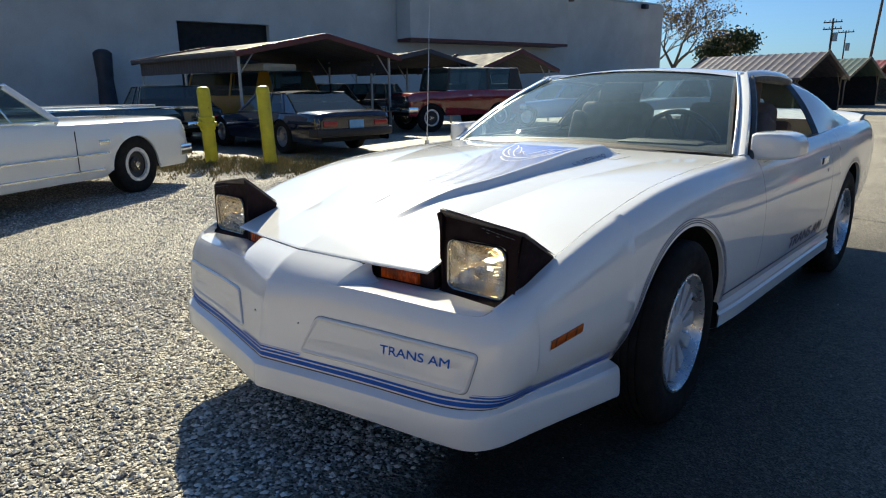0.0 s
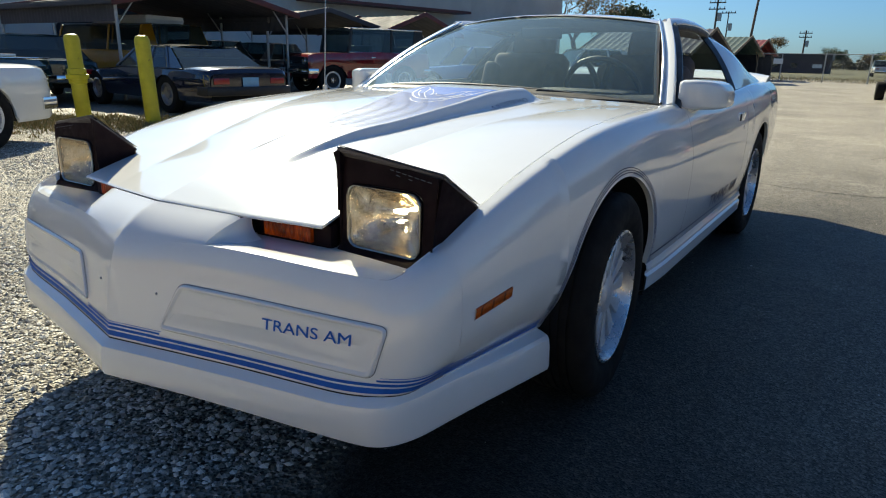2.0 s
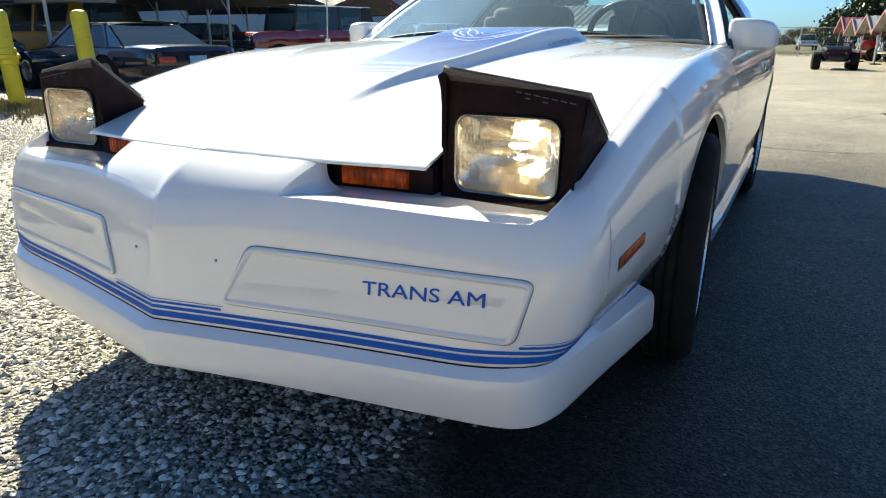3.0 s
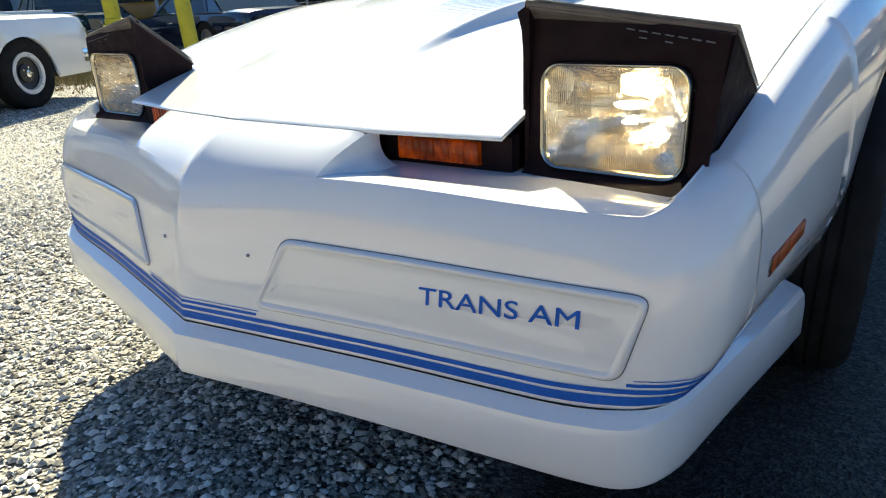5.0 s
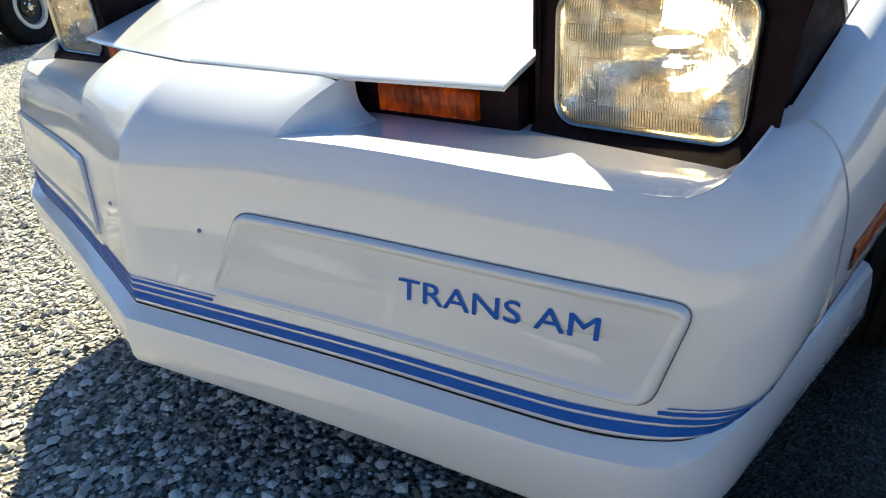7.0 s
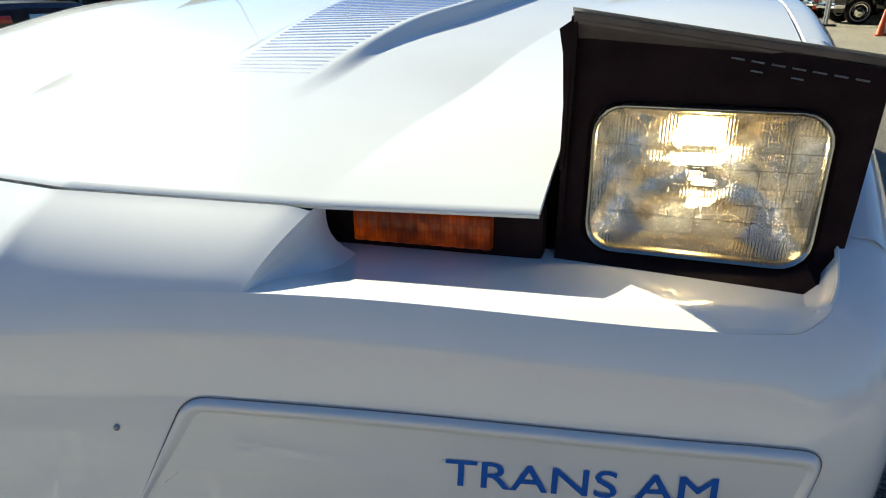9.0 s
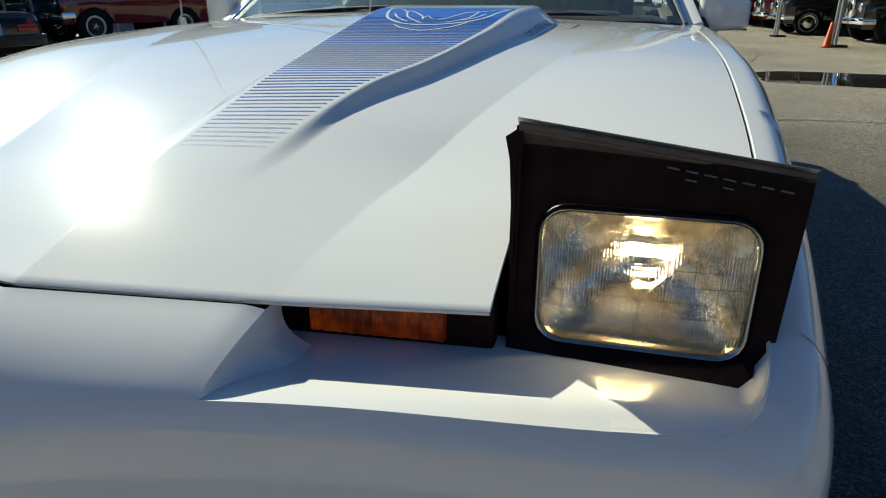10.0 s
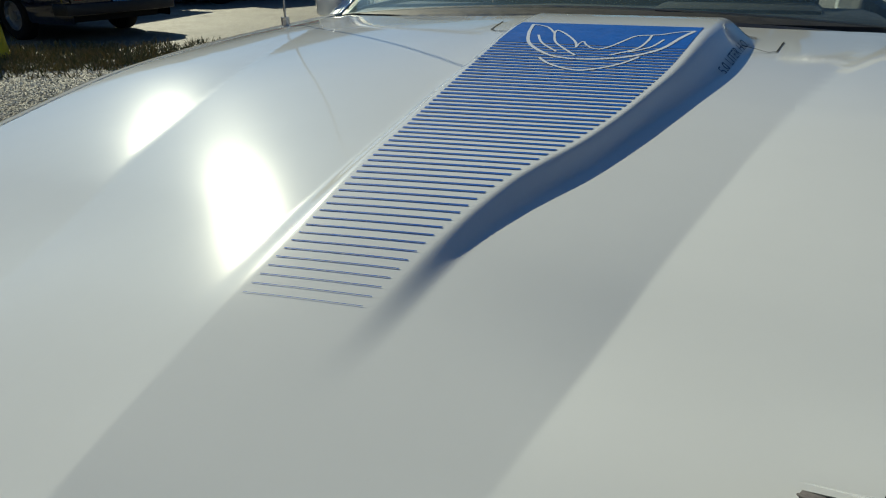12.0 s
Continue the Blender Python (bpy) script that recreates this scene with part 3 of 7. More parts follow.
PANEL = ((0.157, 0.3990), (0.212, 0.521), (0.756, 0.513), (0.729, 0.3955))
for s in (1, -1):
    for z0, z1, x0, x1 in ((0.3575, 0.3705, 0, 0.823), (0.3745, 0.3810, 0, 0.823), (0.3850, 0.3895, 0, 0.158), (0.3850, 0.3895, 0.735, 0.823), (0.3930, 0.3942, 0, 0.163), (0.3930, 0.3942, 0.742, 0.823)):
        stripe("stripe", z0, z1, x0, x1, BLUE, s)
    for z0, z1 in ((0.3575, 0.3680), (0.3720, 0.3770), (0.3810, 0.3835), (0.3875, 0.3890)):
        two = [[(s * (side_at(y, z + stripe_lift(1, y))[0] + 0.0015), y, z + stripe_lift(1, y)) for z in (z0, z1)] for y in lin(0.318, 0.745, 18)]
        sheet_part("stripe", two, BLUE, car, "blue pinstripe", flip=s < 0)
    stripe("dam_seam", 0.3485, 0.3520, 0, 0.823, SHADOW_GAP, s, 0.0008)


def panel_ring(inset, out, s, n=7, radius=0.022):
    """A closed line round the number panel's outline with round corners."""
    cx = sum(p[0] for p in PANEL) / 4
    cz = sum(p[1] for p in PANEL) / 4
    pts = []
    quad = [Vector((p[0] + (inset if p[0] < cx else -inset), p[1] + (inset if p[1] < cz else -inset))) for p in PANEL]
    for i in range(4):
        a, b, c = quad[i - 1], quad[i], quad[(i + 1) % 4]
        u, v = (a - b).normalized(), (c - b).normalized()
        r = max(0.006, radius - inset)
        p0, p2 = b + u * r, b + v * r
        for k in range(n):
            t = k / (n - 1)
            pts.append((1 - t) ** 2 * p0 + 2 * t * (1 - t) * b + t * t * p2)
        w = (b - c).normalized()
        q = c + w * r
        for k in range(1, 16):
            pts.append(p2.lerp(q, k / 16))
    return [face_at(s * p.x, p.y, out) for p in pts]


for s in (1, -1):
    rings = [panel_ring(0, 0.0006, s), panel_ring(0.0014, 0.0006, s)]
    sheet_part("panel_groove", rings, PANEL_JOINT, bumper, flip=s > 0, closed=True)
    rings = [panel_ring(i, o, s) for i, o in ((0.0018, 0.0), (0.003, 0.0055), (0.0055, 0.0072), (0.0090, 0.0072), (0.0125, 0.0035), (0.0145, 0.0032), (0.03, 0.0032), (0.05, 0.0032))]
    verts, faces = sheet(rings, s > 0, True)
    n = len(rings[0])
    last = len(verts) - n
    # fill by pairing lower with upper edge
    cx, cz = 0.4625, 0.458
    verts.append(face_at(s * cx, cz, 0.0032))
    for k in range(n):
        f = (last + k, last + (k + 1) % n, len(verts) - 1)
        faces.append(f[::-1] if s > 0 else f)
    mesh("number_panel", verts, faces, PANEL_WHITE, bumper, "white blank panel with a raised rim", sharp=60)


def on_face(points, x0, z0, slope, out):
    return [face_at(x0 + u, z0 + v + slope * u, out) for u, v in points]


flat, faces = lettering("TRANS AM", 0.0248, 0.2245)
verts, many = [], []
for k, (u, v) in enumerate(((0, 0), (0.0007, 0.0), (0.0007, 0.0005))):  # layered for heavier strokes
    many += [tuple(i + len(verts) for i in f) for f in faces]
    verts += on_face(flat, 0.450 + u, 0.4545 + v, 0.020, 0.0043 + 0.00012 * k)
mesh("lettering", verts, many, BLUE, bumper, "blue raised lettering", smooth=False)
for x in (0.10, -0.10):
    bm = bmesh.new()
    bmesh.ops.create_uvsphere(bm, u_segments=12, v_segments=6, radius=0.0032, matrix=Matrix.Translation(face_at(x + (0.045 if x > 0 else 0.035), 0.484, 0.0)))
    part("plug", bm, STEEL, bumper)

# side marker lamps
for s in (1, -1):
    rows = []
    for k, y in enumerate(lin(0.362, 0.505, 8)):
        shift = (y - 0.362) * 0.10
        rows.append([(s * (side_at(y, z)[0] + o), y + (z - 0.50) * 0.25, z + shift) for z, o in ((0.487, 0.0), (0.4880, 0.0025), (0.490, 0.0035), (0.509, 0.0035), (0.5110, 0.0025), (0.512, 0.0))])
    sheet_part("side_marker", rows, AMBER, car, "amber side marker lamp", flip=s > 0, sharp=60)

# ---- hood with an off-centre power bulge ----
CENTRE = tab((0.15, 0.664), (0.174, 0.672), (0.30, 0.714), (0.456, 0.757), (0.80, 0.826), (1.19, 0.884), (1.50, 0.913), (1.70, 0.924))
CREASE = tab((0.15, 0.265), (0.35, 0.305), (0.86, 0.436), (1.33, 0.565), (1.75, 0.66))
SEAM_Z = SIDE[0][1]
BULGE_TOP = tab((0.30, 0.700), (0.36, 0.733), (0.456, 0.7655), (0.70, 0.8225), (0.83, 0.846), (1.05, 0.888), (1.31, 0.929), (1.44, 0.936), (1.50, 0.936))
BULGE_EDGE = tab((0.30, 0.100), (0.456, 0.134), (0.58, 0.159), (0.70, 0.196), (0.83, 0.256), (0.96, 0.298), (1.12, 0.331), (1.314, 0.352), (1.50, 0.368))
BULGE_FOOT = tab((0.30, 0.150), (0.456, 0.172), (0.58, 0.190), (0.70, 0.225), (0.83, 0.279), (0.96, 0.321), (1.12, 0.373), (1.31, 0.416), (1.50, 0.445))


def hood_z(x, y):
    a = abs(x)
    mid, side = CENTRE(y), SEAM_Z(max(y, 0.30)) - 0.001
    w = step(0.40, 0.64, y)
    side = (mid - 0.049) * (1 - w) + side * w
    cr = CREASE(y)
    total = mid - side
    knee = mid - total * (0.45 + (0.34 if x > 0 else 0.22) * step(0.24, 0.60, y))
    if a < cr:
        z = mid + (knee - mid) * a / cr
    else:
        t = (a - cr) / (0.78 - cr)
        z = knee + (side - knee) * t
    # each panel is slightly crowned
    t = a / cr if a < cr else (a - cr) / (0.78 - cr)
    z += 0.006 * 4 * t * (1 - t) * step(0.20, 0.60, y) * (1 - step(1.40, 1.70, y))
    top = BULGE_TOP(y)
    if 0.30 < y < 1.56 and -0.05 < x < 0.5 and top > z:
        grow = step(0.36, 0.80, y) * (1 - step(1.455, 1.545, y))
        w = step(-0.032, 0.004, x) * (1 - step(0.0, 1.0, (x - BULGE_EDGE(y)) / (BULGE_FOOT(y) - BULGE_EDGE(y))))
        z += (top - z) * w * grow
    return z


def glass_base(x):
    f = (x / 0.775) ** 2
    return 1.665 + 0.20 * f, 0.930 - 0.052 * f


def hood_column(x, inside):
    a = abs(x)
    y0 = nose_y(a) if inside else 0.428 + 0.16 * (a - 0.5)
    y1 = glass_base(x)[0] - 0.055
    n = 190
    pts = [(x, y0 + 0.003, hood_z(x, y0) - 0.0065), (x, y0, hood_z(x, y0) - 0.002)]
    ys = [y0 + 0.003 + (0.48 - y0 - 0.003) * k / 40 for k in range(40)] + [0.48 + (y1 - 0.48) * k / n for k in range(n + 1)]
    return pts + [(x, y, hood_z(x, y)) for y in ys] + [(x, y1 + 0.003, hood_z(x, y1) - 0.012)]


xs = sorted(set([round(v, 4) for v in lin(-0.497, -0.06, 45) + lin(-0.054, 0.08, 40) + lin(0.083, 0.47, 130) + lin(0.476, 0.497, 4)]))
verts, faces = sheet([hood_column(x, True) for x in xs], True)
for s in (1, -1):
    cols = lin(0.497, 0.774, 26)
    rows = []
    for x in cols:
        k = (x - 0.497) / 0.277
        rows.append([(s * (x + k * (SIDE[0][0](max(p[1], 0.48)) - 0.0058 - 0.774)), p[1], p[2]) for p in hood_column(s * x, False)])
    rows.append([(p[0] + s * 0.002, p[1], p[2] - 0.004) for p in rows[-1]])
    rows.append([(p[0] - s * 0.001, p[1], p[2] - 0.014) for p in rows[-1]])
    v, f = sheet(rows, s > 0)
    faces += [tuple(i + len(verts) for i in q) for q in f]
    verts += v
    # inner edge beside the lamp
    ys = lin(nose_y(0.497), 0.428, 12)
    v, f = sheet([[(s * 0.497, y, hood_z(0.497, y)), (s * 0.4980, y, hood_z(0.497, y) - 0.002), (s * 0.4972, y, hood_z(0.497, y) - 0.0065)] for y in ys], s > 0)
    faces += [tuple(i + len(verts) for i in q) for q in f]
    verts += v
hood = mesh("hood", verts, faces, WHITE, car, "white hood with an off-centre bulge", sharp=30)
# near-black boxes stand in for the shade under the hood's edges
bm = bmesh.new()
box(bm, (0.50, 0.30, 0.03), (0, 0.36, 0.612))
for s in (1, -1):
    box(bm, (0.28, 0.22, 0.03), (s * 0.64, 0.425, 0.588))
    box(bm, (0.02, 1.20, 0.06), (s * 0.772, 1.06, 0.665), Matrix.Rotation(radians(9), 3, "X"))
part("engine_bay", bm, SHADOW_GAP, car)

# decal: lines that thicken into a solid field
def decal(name, quads, material, label):
    verts, faces = [], []
    for pts in quads:
        k = len(verts)
        verts += [(x, y, hood_z(x, y) + o) for x, y, o in pts]
        faces.append(tuple(range(k, k + len(pts))))
    return mesh(name, verts, faces, material, hood, label, smooth=True, sharp=60)


def band(y0, y1, o=0.0007, n=14, skew=0.0):
    quads = []
    for k in range(n):
        f0, f1 = k / n, (k + 1) / n
        quad = []
        for y, f in ((y0, f0), (y0, f1), (y1, f1), (y1, f0)):
            at = y + skew * BULGE_EDGE(y) * f
            quad.append((0.008 + (BULGE_EDGE(at) - 0.016) * f, at, o))
        quads.append(quad)
    return quads


LINES = 53
for i in range(LINES):
    t = i / (LINES - 1)
    y = 0.462 + 0.716 * t
    thick = (0.05 + 0.63 * t) * 0.716 / LINES
    decal("decal_line", band(y, y + thick, n=16, skew=0.17 * (1 - t)), BLUE, "" if i else "blue hood decal line")
FIELD = [[(0.008 + (BULGE_EDGE(y) - 0.016) * f, y) for f in lin(0, 1, 17)] for y in lin(1.186, 1.322, 18)]
sheet_part("decal_field", [[(x, y, hood_z(x, y) + 0.0007) for x, y in r] for r in FIELD], BLUE, hood, "solid blue end of the hood decal")


def ribbon(path, wide, o):
    """A line of even width laid on the hood."""
    quads = []
    for a, b in zip(path, path[1:]):
        d = (Vector(b) - Vector(a)).normalized() * wide / 2
        nrm = Vector((-d.y, d.x))
        e = d * 0.4
        a2, b2 = Vector(a) - e, Vector(b) + e
        quads.append([(p.x, p.y, o) for p in (a2 - nrm, b2 - nrm, b2 + nrm, a2 + nrm)])
    return quads


def smooth_path(pts, n=6):
    out = []
    for i in range(len(pts) - 1):
        p0, p1, p2, p3 = (Vector(pts[min(max(i + k, 0), len(pts) - 1)]) for k in (-1, 0, 1, 2))
        for k in range(n):
            t = k / n
            out.append(tuple(0.5 * (2 * p1 + (p2 - p0) * t + (2 * p0 - 5 * p1 + 4 * p2 - p3) * t * t + (3 * p1 - p0 - 3 * p2 + p3) * t ** 3)))
    return out + [tuple(pts[-1])]


# plain winged outline in pale lines: two wings, then the tail and crest
FAR = (
    ((0.037, 1.302), (0.048, 1.239), (0.065, 1.183), (0.088, 1.149), (0.124, 1.117), (0.159, 1.106)),
    ((0.037, 1.302), (0.069, 1.284), (0.096, 1.240)),
    ((0.096, 1.240), (0.097, 1.259), (0.122, 1.231), (0.147, 1.191), (0.156, 1.162)),
    ((0.096, 1.240), (0.112, 1.189), (0.136, 1.155), (0.164, 1.123)),
    ((0.071, 1.223), (0.091, 1.179), (0.128, 1.137)),
)
NEAR = (
    ((0.333, 1.286), (0.315, 1.236), (0.298, 1.182), (0.275, 1.149), (0.244, 1.125), (0.200, 1.109), (0.159, 1.106)),
    ((0.267, 1.248), (0.283, 1.254), (0.304, 1.272), (0.333, 1.286)),
    ((0.196, 1.157), (0.211, 1.174), (0.228, 1.210), (0.242, 1.238), (0.267, 1.248)),
    ((0.267, 1.248), (0.265, 1.208), (0.254, 1.166), (0.219, 1.131)),
    ((0.290, 1.222), (0.276, 1.180), (0.246, 1.150)),
)
TAIL = (
    ((0.109, 1.104), (0.136, 1.076), (0.178, 1.056), (0.210, 1.065), (0.244, 1.094), (0.266, 1.129)),
    ((0.156, 1.162), (0.156, 1.179), (0.160, 1.195), (0.170, 1.177), (0.182, 1.162), (0.196, 1.157)),
)
quads = []
for group, wide in ((FAR, 0.0048), (NEAR, 0.0048), (TAIL, 0.0036)):
    for i, stroke in enumerate(group):
        quads += ribbon(smooth_path(stroke), wide * (1.3 if i == 0 else 0.85), 0.0013)
decal("wing_emblem", quads, SILVER_LINE, "pale winged outline on the blue field")

flat, faces = lettering("5.0 LITER H.O.", 0.0195, 0.215)
verts = []
for u, v in flat:
    y = 1.205 + u
    x = 0.396 + 0.026 * (y - 1.205) / 0.215 - v * 0.75
    verts.append((x, y, hood_z(x, y) + 0.0007))
mesh("lettering", verts, [f[::-1] for f in faces], NAVY, hood, "dark lettering on the bulge's side", smooth=False)
# seam of the bulge's cap
for path in ([(0.409, 1.379), (0.455, 1.386), (0.470, 1.40), (0.482, 1.50)], [(-0.03, 1.39), (-0.075, 1.392), (-0.090, 1.405), (-0.100, 1.51)]):
    decal("cap_seam", ribbon(path, 0.003, 0.0012), SHADOW_GAP, "thin dark seam")

# cowl between hood and glass
rows = []
for x in lin(-0.775, 0.775, 41):
    y0, z0 = glass_base(x)
    rows.append([(x, y0 - 0.056, hood_z(x, y0 - 0.06) - 0.003), (x, y0 - 0.03, z0 - 0.012), (x, y0 + 0.01, z0 - 0.016), (x, y0 + 0.05, z0 - 0.05)])
sheet_part("cowl", rows, BLACK_TRIM, car, flip=True)

# ---- raised lamps ----
def lamp(s):
    unit = new("pop_up_headlight")
    unit.parent = car
    tagged(unit, "raised black pop-up headlight, lit")
    front = [(0.514, 0.306, 0.838), (0.776, 0.330, 0.798), (0.768, 0.300, 0.638), (0.750, 0.300, 0.6055), (0.508, 0.300, 0.6055)]
    cut = rounded(0.208, 0.148, 0.029, 5)
    cx, cz = 0.6385, 0.6905

    def flat_y(x, z):
        toe = (0.014 + 0.022 * (x - 0.508) / 0.25) * step(0.618, 0.606, z)
        return 0.302 + 0.012 * max(0.0, (z - 0.70) / 0.12) - toe

    ring = [(cx + u, flat_y(cx + u, cz + v) - 0.002, cz + v) for u, v in cut]
    outer = []
    n = len(ring)
    quad = [Vector((p[0], p[2])) for p in front]
    for u, v in cut:
        d = Vector((u, v * 1.25)).normalized()
        best = 9
        c = Vector((cx, cz))
        for a, b in zip(quad, quad[1:] + quad[:1]):
            e = b - a
            den = d.x * e.y - d.y * e.x
            if abs(den) > 1e-9:
                w = a - c
                t, k = (w.x * e.y - w.y * e.x) / den, (w.x * d.y - w.y * d.x) / den
                if t > 0 and -1e-6 <= k <= 1 + 1e-6:
                    best = min(best, t)
        p = c + d * best
        outer.append(p)
    for q in quad:
        i = min(range(n), key=lambda k: (outer[k] - q).length)
        outer[i] = q
    outer = [(p.x, flat_y(p.x, p.y), p.y) for p in outer]
    mid = [tuple(Vector(a).lerp(Vector(b), 0.12) + Vector((0, -0.003, 0))) for a, b in zip(ring, outer)]
    inner = [(cx + u * 0.99, 0.322, cz + v * 0.99) for u, v in cut]
    rows = [[(s * x, y, z) for x, y, z in r] for r in (inner, ring, mid, outer)]
    sheet_part("bezel", rows, HOUSING, unit, "dark plastic lamp bezel", closed=True, flip=s > 0, sharp=35)
    # door: a sloping lid with a forward lip, white outside and dark within
    lid = [(0.510, 0.292, 0.846), (0.781, 0.318, 0.806), (0.779, 0.470, 0.716), (0.502, 0.428, 0.733)]
    bm = bmesh.new()
    up = [bm.verts.new((s * x, y, z)) for x, y, z in lid]
    low = [bm.verts.new((s * x, y + 0.002, z - 0.010)) for x, y, z in lid]
    bm.faces.new(up)
    bm.faces.new(low[::-1])
    for i in range(4):
        bm.faces.new((up[i], low[i], low[(i + 1) % 4], up[(i + 1) % 4]))
    bmesh.ops.bevel(bm, geom=bm.edges[:], offset=0.0025, segments=2, affect="EDGES")
    part("lid", bm, LID_EDGE, unit, "grey edge of the lamp lid")
    bm = bmesh.new()
    bm.faces.new([bm.verts.new((s * x, y + 0.006, z + 0.0015)) for x, y, z in lid])
    bm.faces.ensure_lookup_table()
    part("lid_skin", bm, WHITE, unit, "white painted lamp lid")
    # two cheeks
    for pts in ([(0.510, 0.296, 0.840), (0.503, 0.425, 0.728), (0.503, 0.40, 0.606), (0.507, 0.302, 0.606)], [(0.779, 0.322, 0.800), (0.777, 0.465, 0.712), (0.764, 0.42, 0.606), (0.758, 0.300, 0.606)]):
        bm = bmesh.new()
        a = [bm.verts.new((s * x, y, z)) for x, y, z in pts]
        b = [bm.verts.new((s * (x + (0.006 if x < 0.6 else -0.006)), y, z)) for x, y, z in pts]
        bm.faces.new(a)
        bm.faces.new(b[::-1])
        for i in range(4):
            bm.faces.new((a[i], b[i], b[(i + 1) % 4], a[(i + 1) % 4]))
        part("cheek", bm, HOUSING, unit, smooth=False)
    # torn corner of the inner lip
    bm = bmesh.new()
    tab_front = [bm.verts.new((s * x, y, z)) for x, y, z in ((0.516, 0.297, 0.840), (0.500, 0.293, 0.829), (0.504, 0.297, 0.806), (0.507, 0.300, 0.752), (0.516, 0.302, 0.752))]
    tab_back = [bm.verts.new((v.co.x, v.co.y + 0.004, v.co.z)) for v in tab_front]
    bm.faces.new(tab_front)
    bm.faces.new(tab_back[::-1])
    for i in range(5):
        bm.faces.new((tab_front[i], tab_back[i], tab_back[(i + 1) % 5], tab_front[(i + 1) % 5]))
    part("lip_corner", bm, HOUSING, unit, smooth=False)
    bm = bmesh.new()
    box(bm, (0.004, 0.012, 0.13), (s * 0.509, 0.302, 0.762))
    part("inner_flange", bm, HOUSING, unit)
    # sealed beam: bright ring, bowl, bulb and pressed glass
    def loop(w, h, r, y):
        return [(s * (cx + u), y, cz + v) for u, v in rounded(w, h, r, 5)]
    beam = sheet_part("retaining_ring", [loop(0.205, 0.146, 0.028, 0.306), loop(0.206, 0.147, 0.028, 0.2955), loop(0.203, 0.144, 0.027, 0.2925), loop(0.1975, 0.1385, 0.025, 0.294), loop(0.196, 0.137, 0.025, 0.304)], RING_METAL, unit, "dull metal lamp ring", closed=True, flip=s > 0, sharp=60)
    bowl = []
    for k in range(9):
        t = k / 8
        f = (1 - t) ** 0.5 if t < 1 else 0.02
        w, h = 0.196 * max(f, 0.12), 0.137 * max(f, 0.14)
        bowl.append(loop(w, h, 0.025 + (0.49 * min(w, h) - 0.025) * step(0.0, 0.35, t), 0.304 + 0.072 * t))
    sheet_part("reflector", bowl, REFLECTOR, beam, "silvered lamp bowl", closed=True, flip=s > 0)
    bm = bmesh.new()
    bmesh.ops.create_uvsphere(bm, u_segments=16, v_segments=10, radius=0.0055, matrix=Matrix.Translation((s * cx, 0.3605, cz + 0.010)) @ Matrix.Diagonal((3.6, 0.9, 0.9, 1)))
    bmesh.ops.create_uvsphere(bm, u_segments=12, v_segments=8, radius=0.0022, matrix=Matrix.Translation((s * (cx + 0.006), 0.352, cz - 0.012)) @ Matrix.Diagonal((5.0, 0.8, 0.7, 1)))
    part("bulb", bm, BULB, beam, "lit bulb")
    rings = []
    for k in range(9):
        f = 1 - k / 9
        rings.append(loop(0.1972 * f, 0.1382 * f, 0.025 * f, 0.2985 - 0.0065 * (1 - f * f)))
    verts, faces = sheet(rings, s > 0, True)
    n = len(rings[0])
    verts.append((s * cx, 0.2920, cz))
    for k in range(n):
        f = (len(verts) - 1 - n + k, len(verts) - 1 - n + (k + 1) % n, len(verts) - 1)
        faces.append(f[::-1] if s > 0 else f)
    pane = mesh("lens", verts, faces, LENS, beam, "pressed glass lens with flutes")
    pane.visible_shadow = False
    # worn word on the front band, as plain bars
    for k in range(7):
        x = 0.655 + 0.0165 * k
        z = 0.8005 - 0.155 * (x - 0.655)
        bm = bmesh.new()
        lean = Matrix.Rotation(radians(9) * s, 3, "Y")
        box(bm, (0.011, 0.001, 0.0016), (s * x, flat_y(x, 0.79) - 0.0022, z + 0.004), lean)
        if k % 2:
            box(bm, (0.010, 0.001, 0.0014), (s * x, flat_y(x, 0.79) - 0.0022, z - 0.004), lean)
        part("worn_mark", bm, WORN_MARK, unit, "worn pale mark" if k == 0 else "", smooth=False)
    # turn signal under the hood's edge
    bm = bmesh.new()
    lo, hi = nose_y(0.28) + 0.038, nose_y(0.50) + 0.02
    turn = Matrix.Rotation(math.atan2(hi - lo, 0.216) * s, 3, "Z")
    mx, my = 0.386 * s, (lo + hi) / 2
    box(bm, (0.240, 0.03, 0.060), (mx - s * 0.008, my + 0.022, 0.631), turn, 0.010)
    signal = part("turn_signal", bm, HOUSING, car, "amber turn signal in a dark housing")
    rows = []
    for k in range(89):
        u = -0.070 + 0.150 * k / 88
        bulge = 0.0022 * abs(math.sin(math.pi * k / 8)) if 0 < k < 88 else -0.008
        at = Vector((mx, my, 0)) + turn @ Vector((s * (u - 0.018), 0.004, 0))
        ahead = turn @ Vector((0, -1, 0))
        rows.append([(at.x + ahead.x * (bulge + o), at.y + ahead.y * (bulge + o), z) for z, o in ((0.6145, -0.006), (0.6150, 0.004), (0.6165, 0.0055), (0.632, 0.0055), (0.6480, 0.0055), (0.6495, 0.004), (0.650, -0.006))])
    sheet_part("amber_lens", rows, AMBER_LIT, signal, "ribbed amber lens, lit", flip=s < 0, sharp=50)


lamp(1)
lamp(-1)

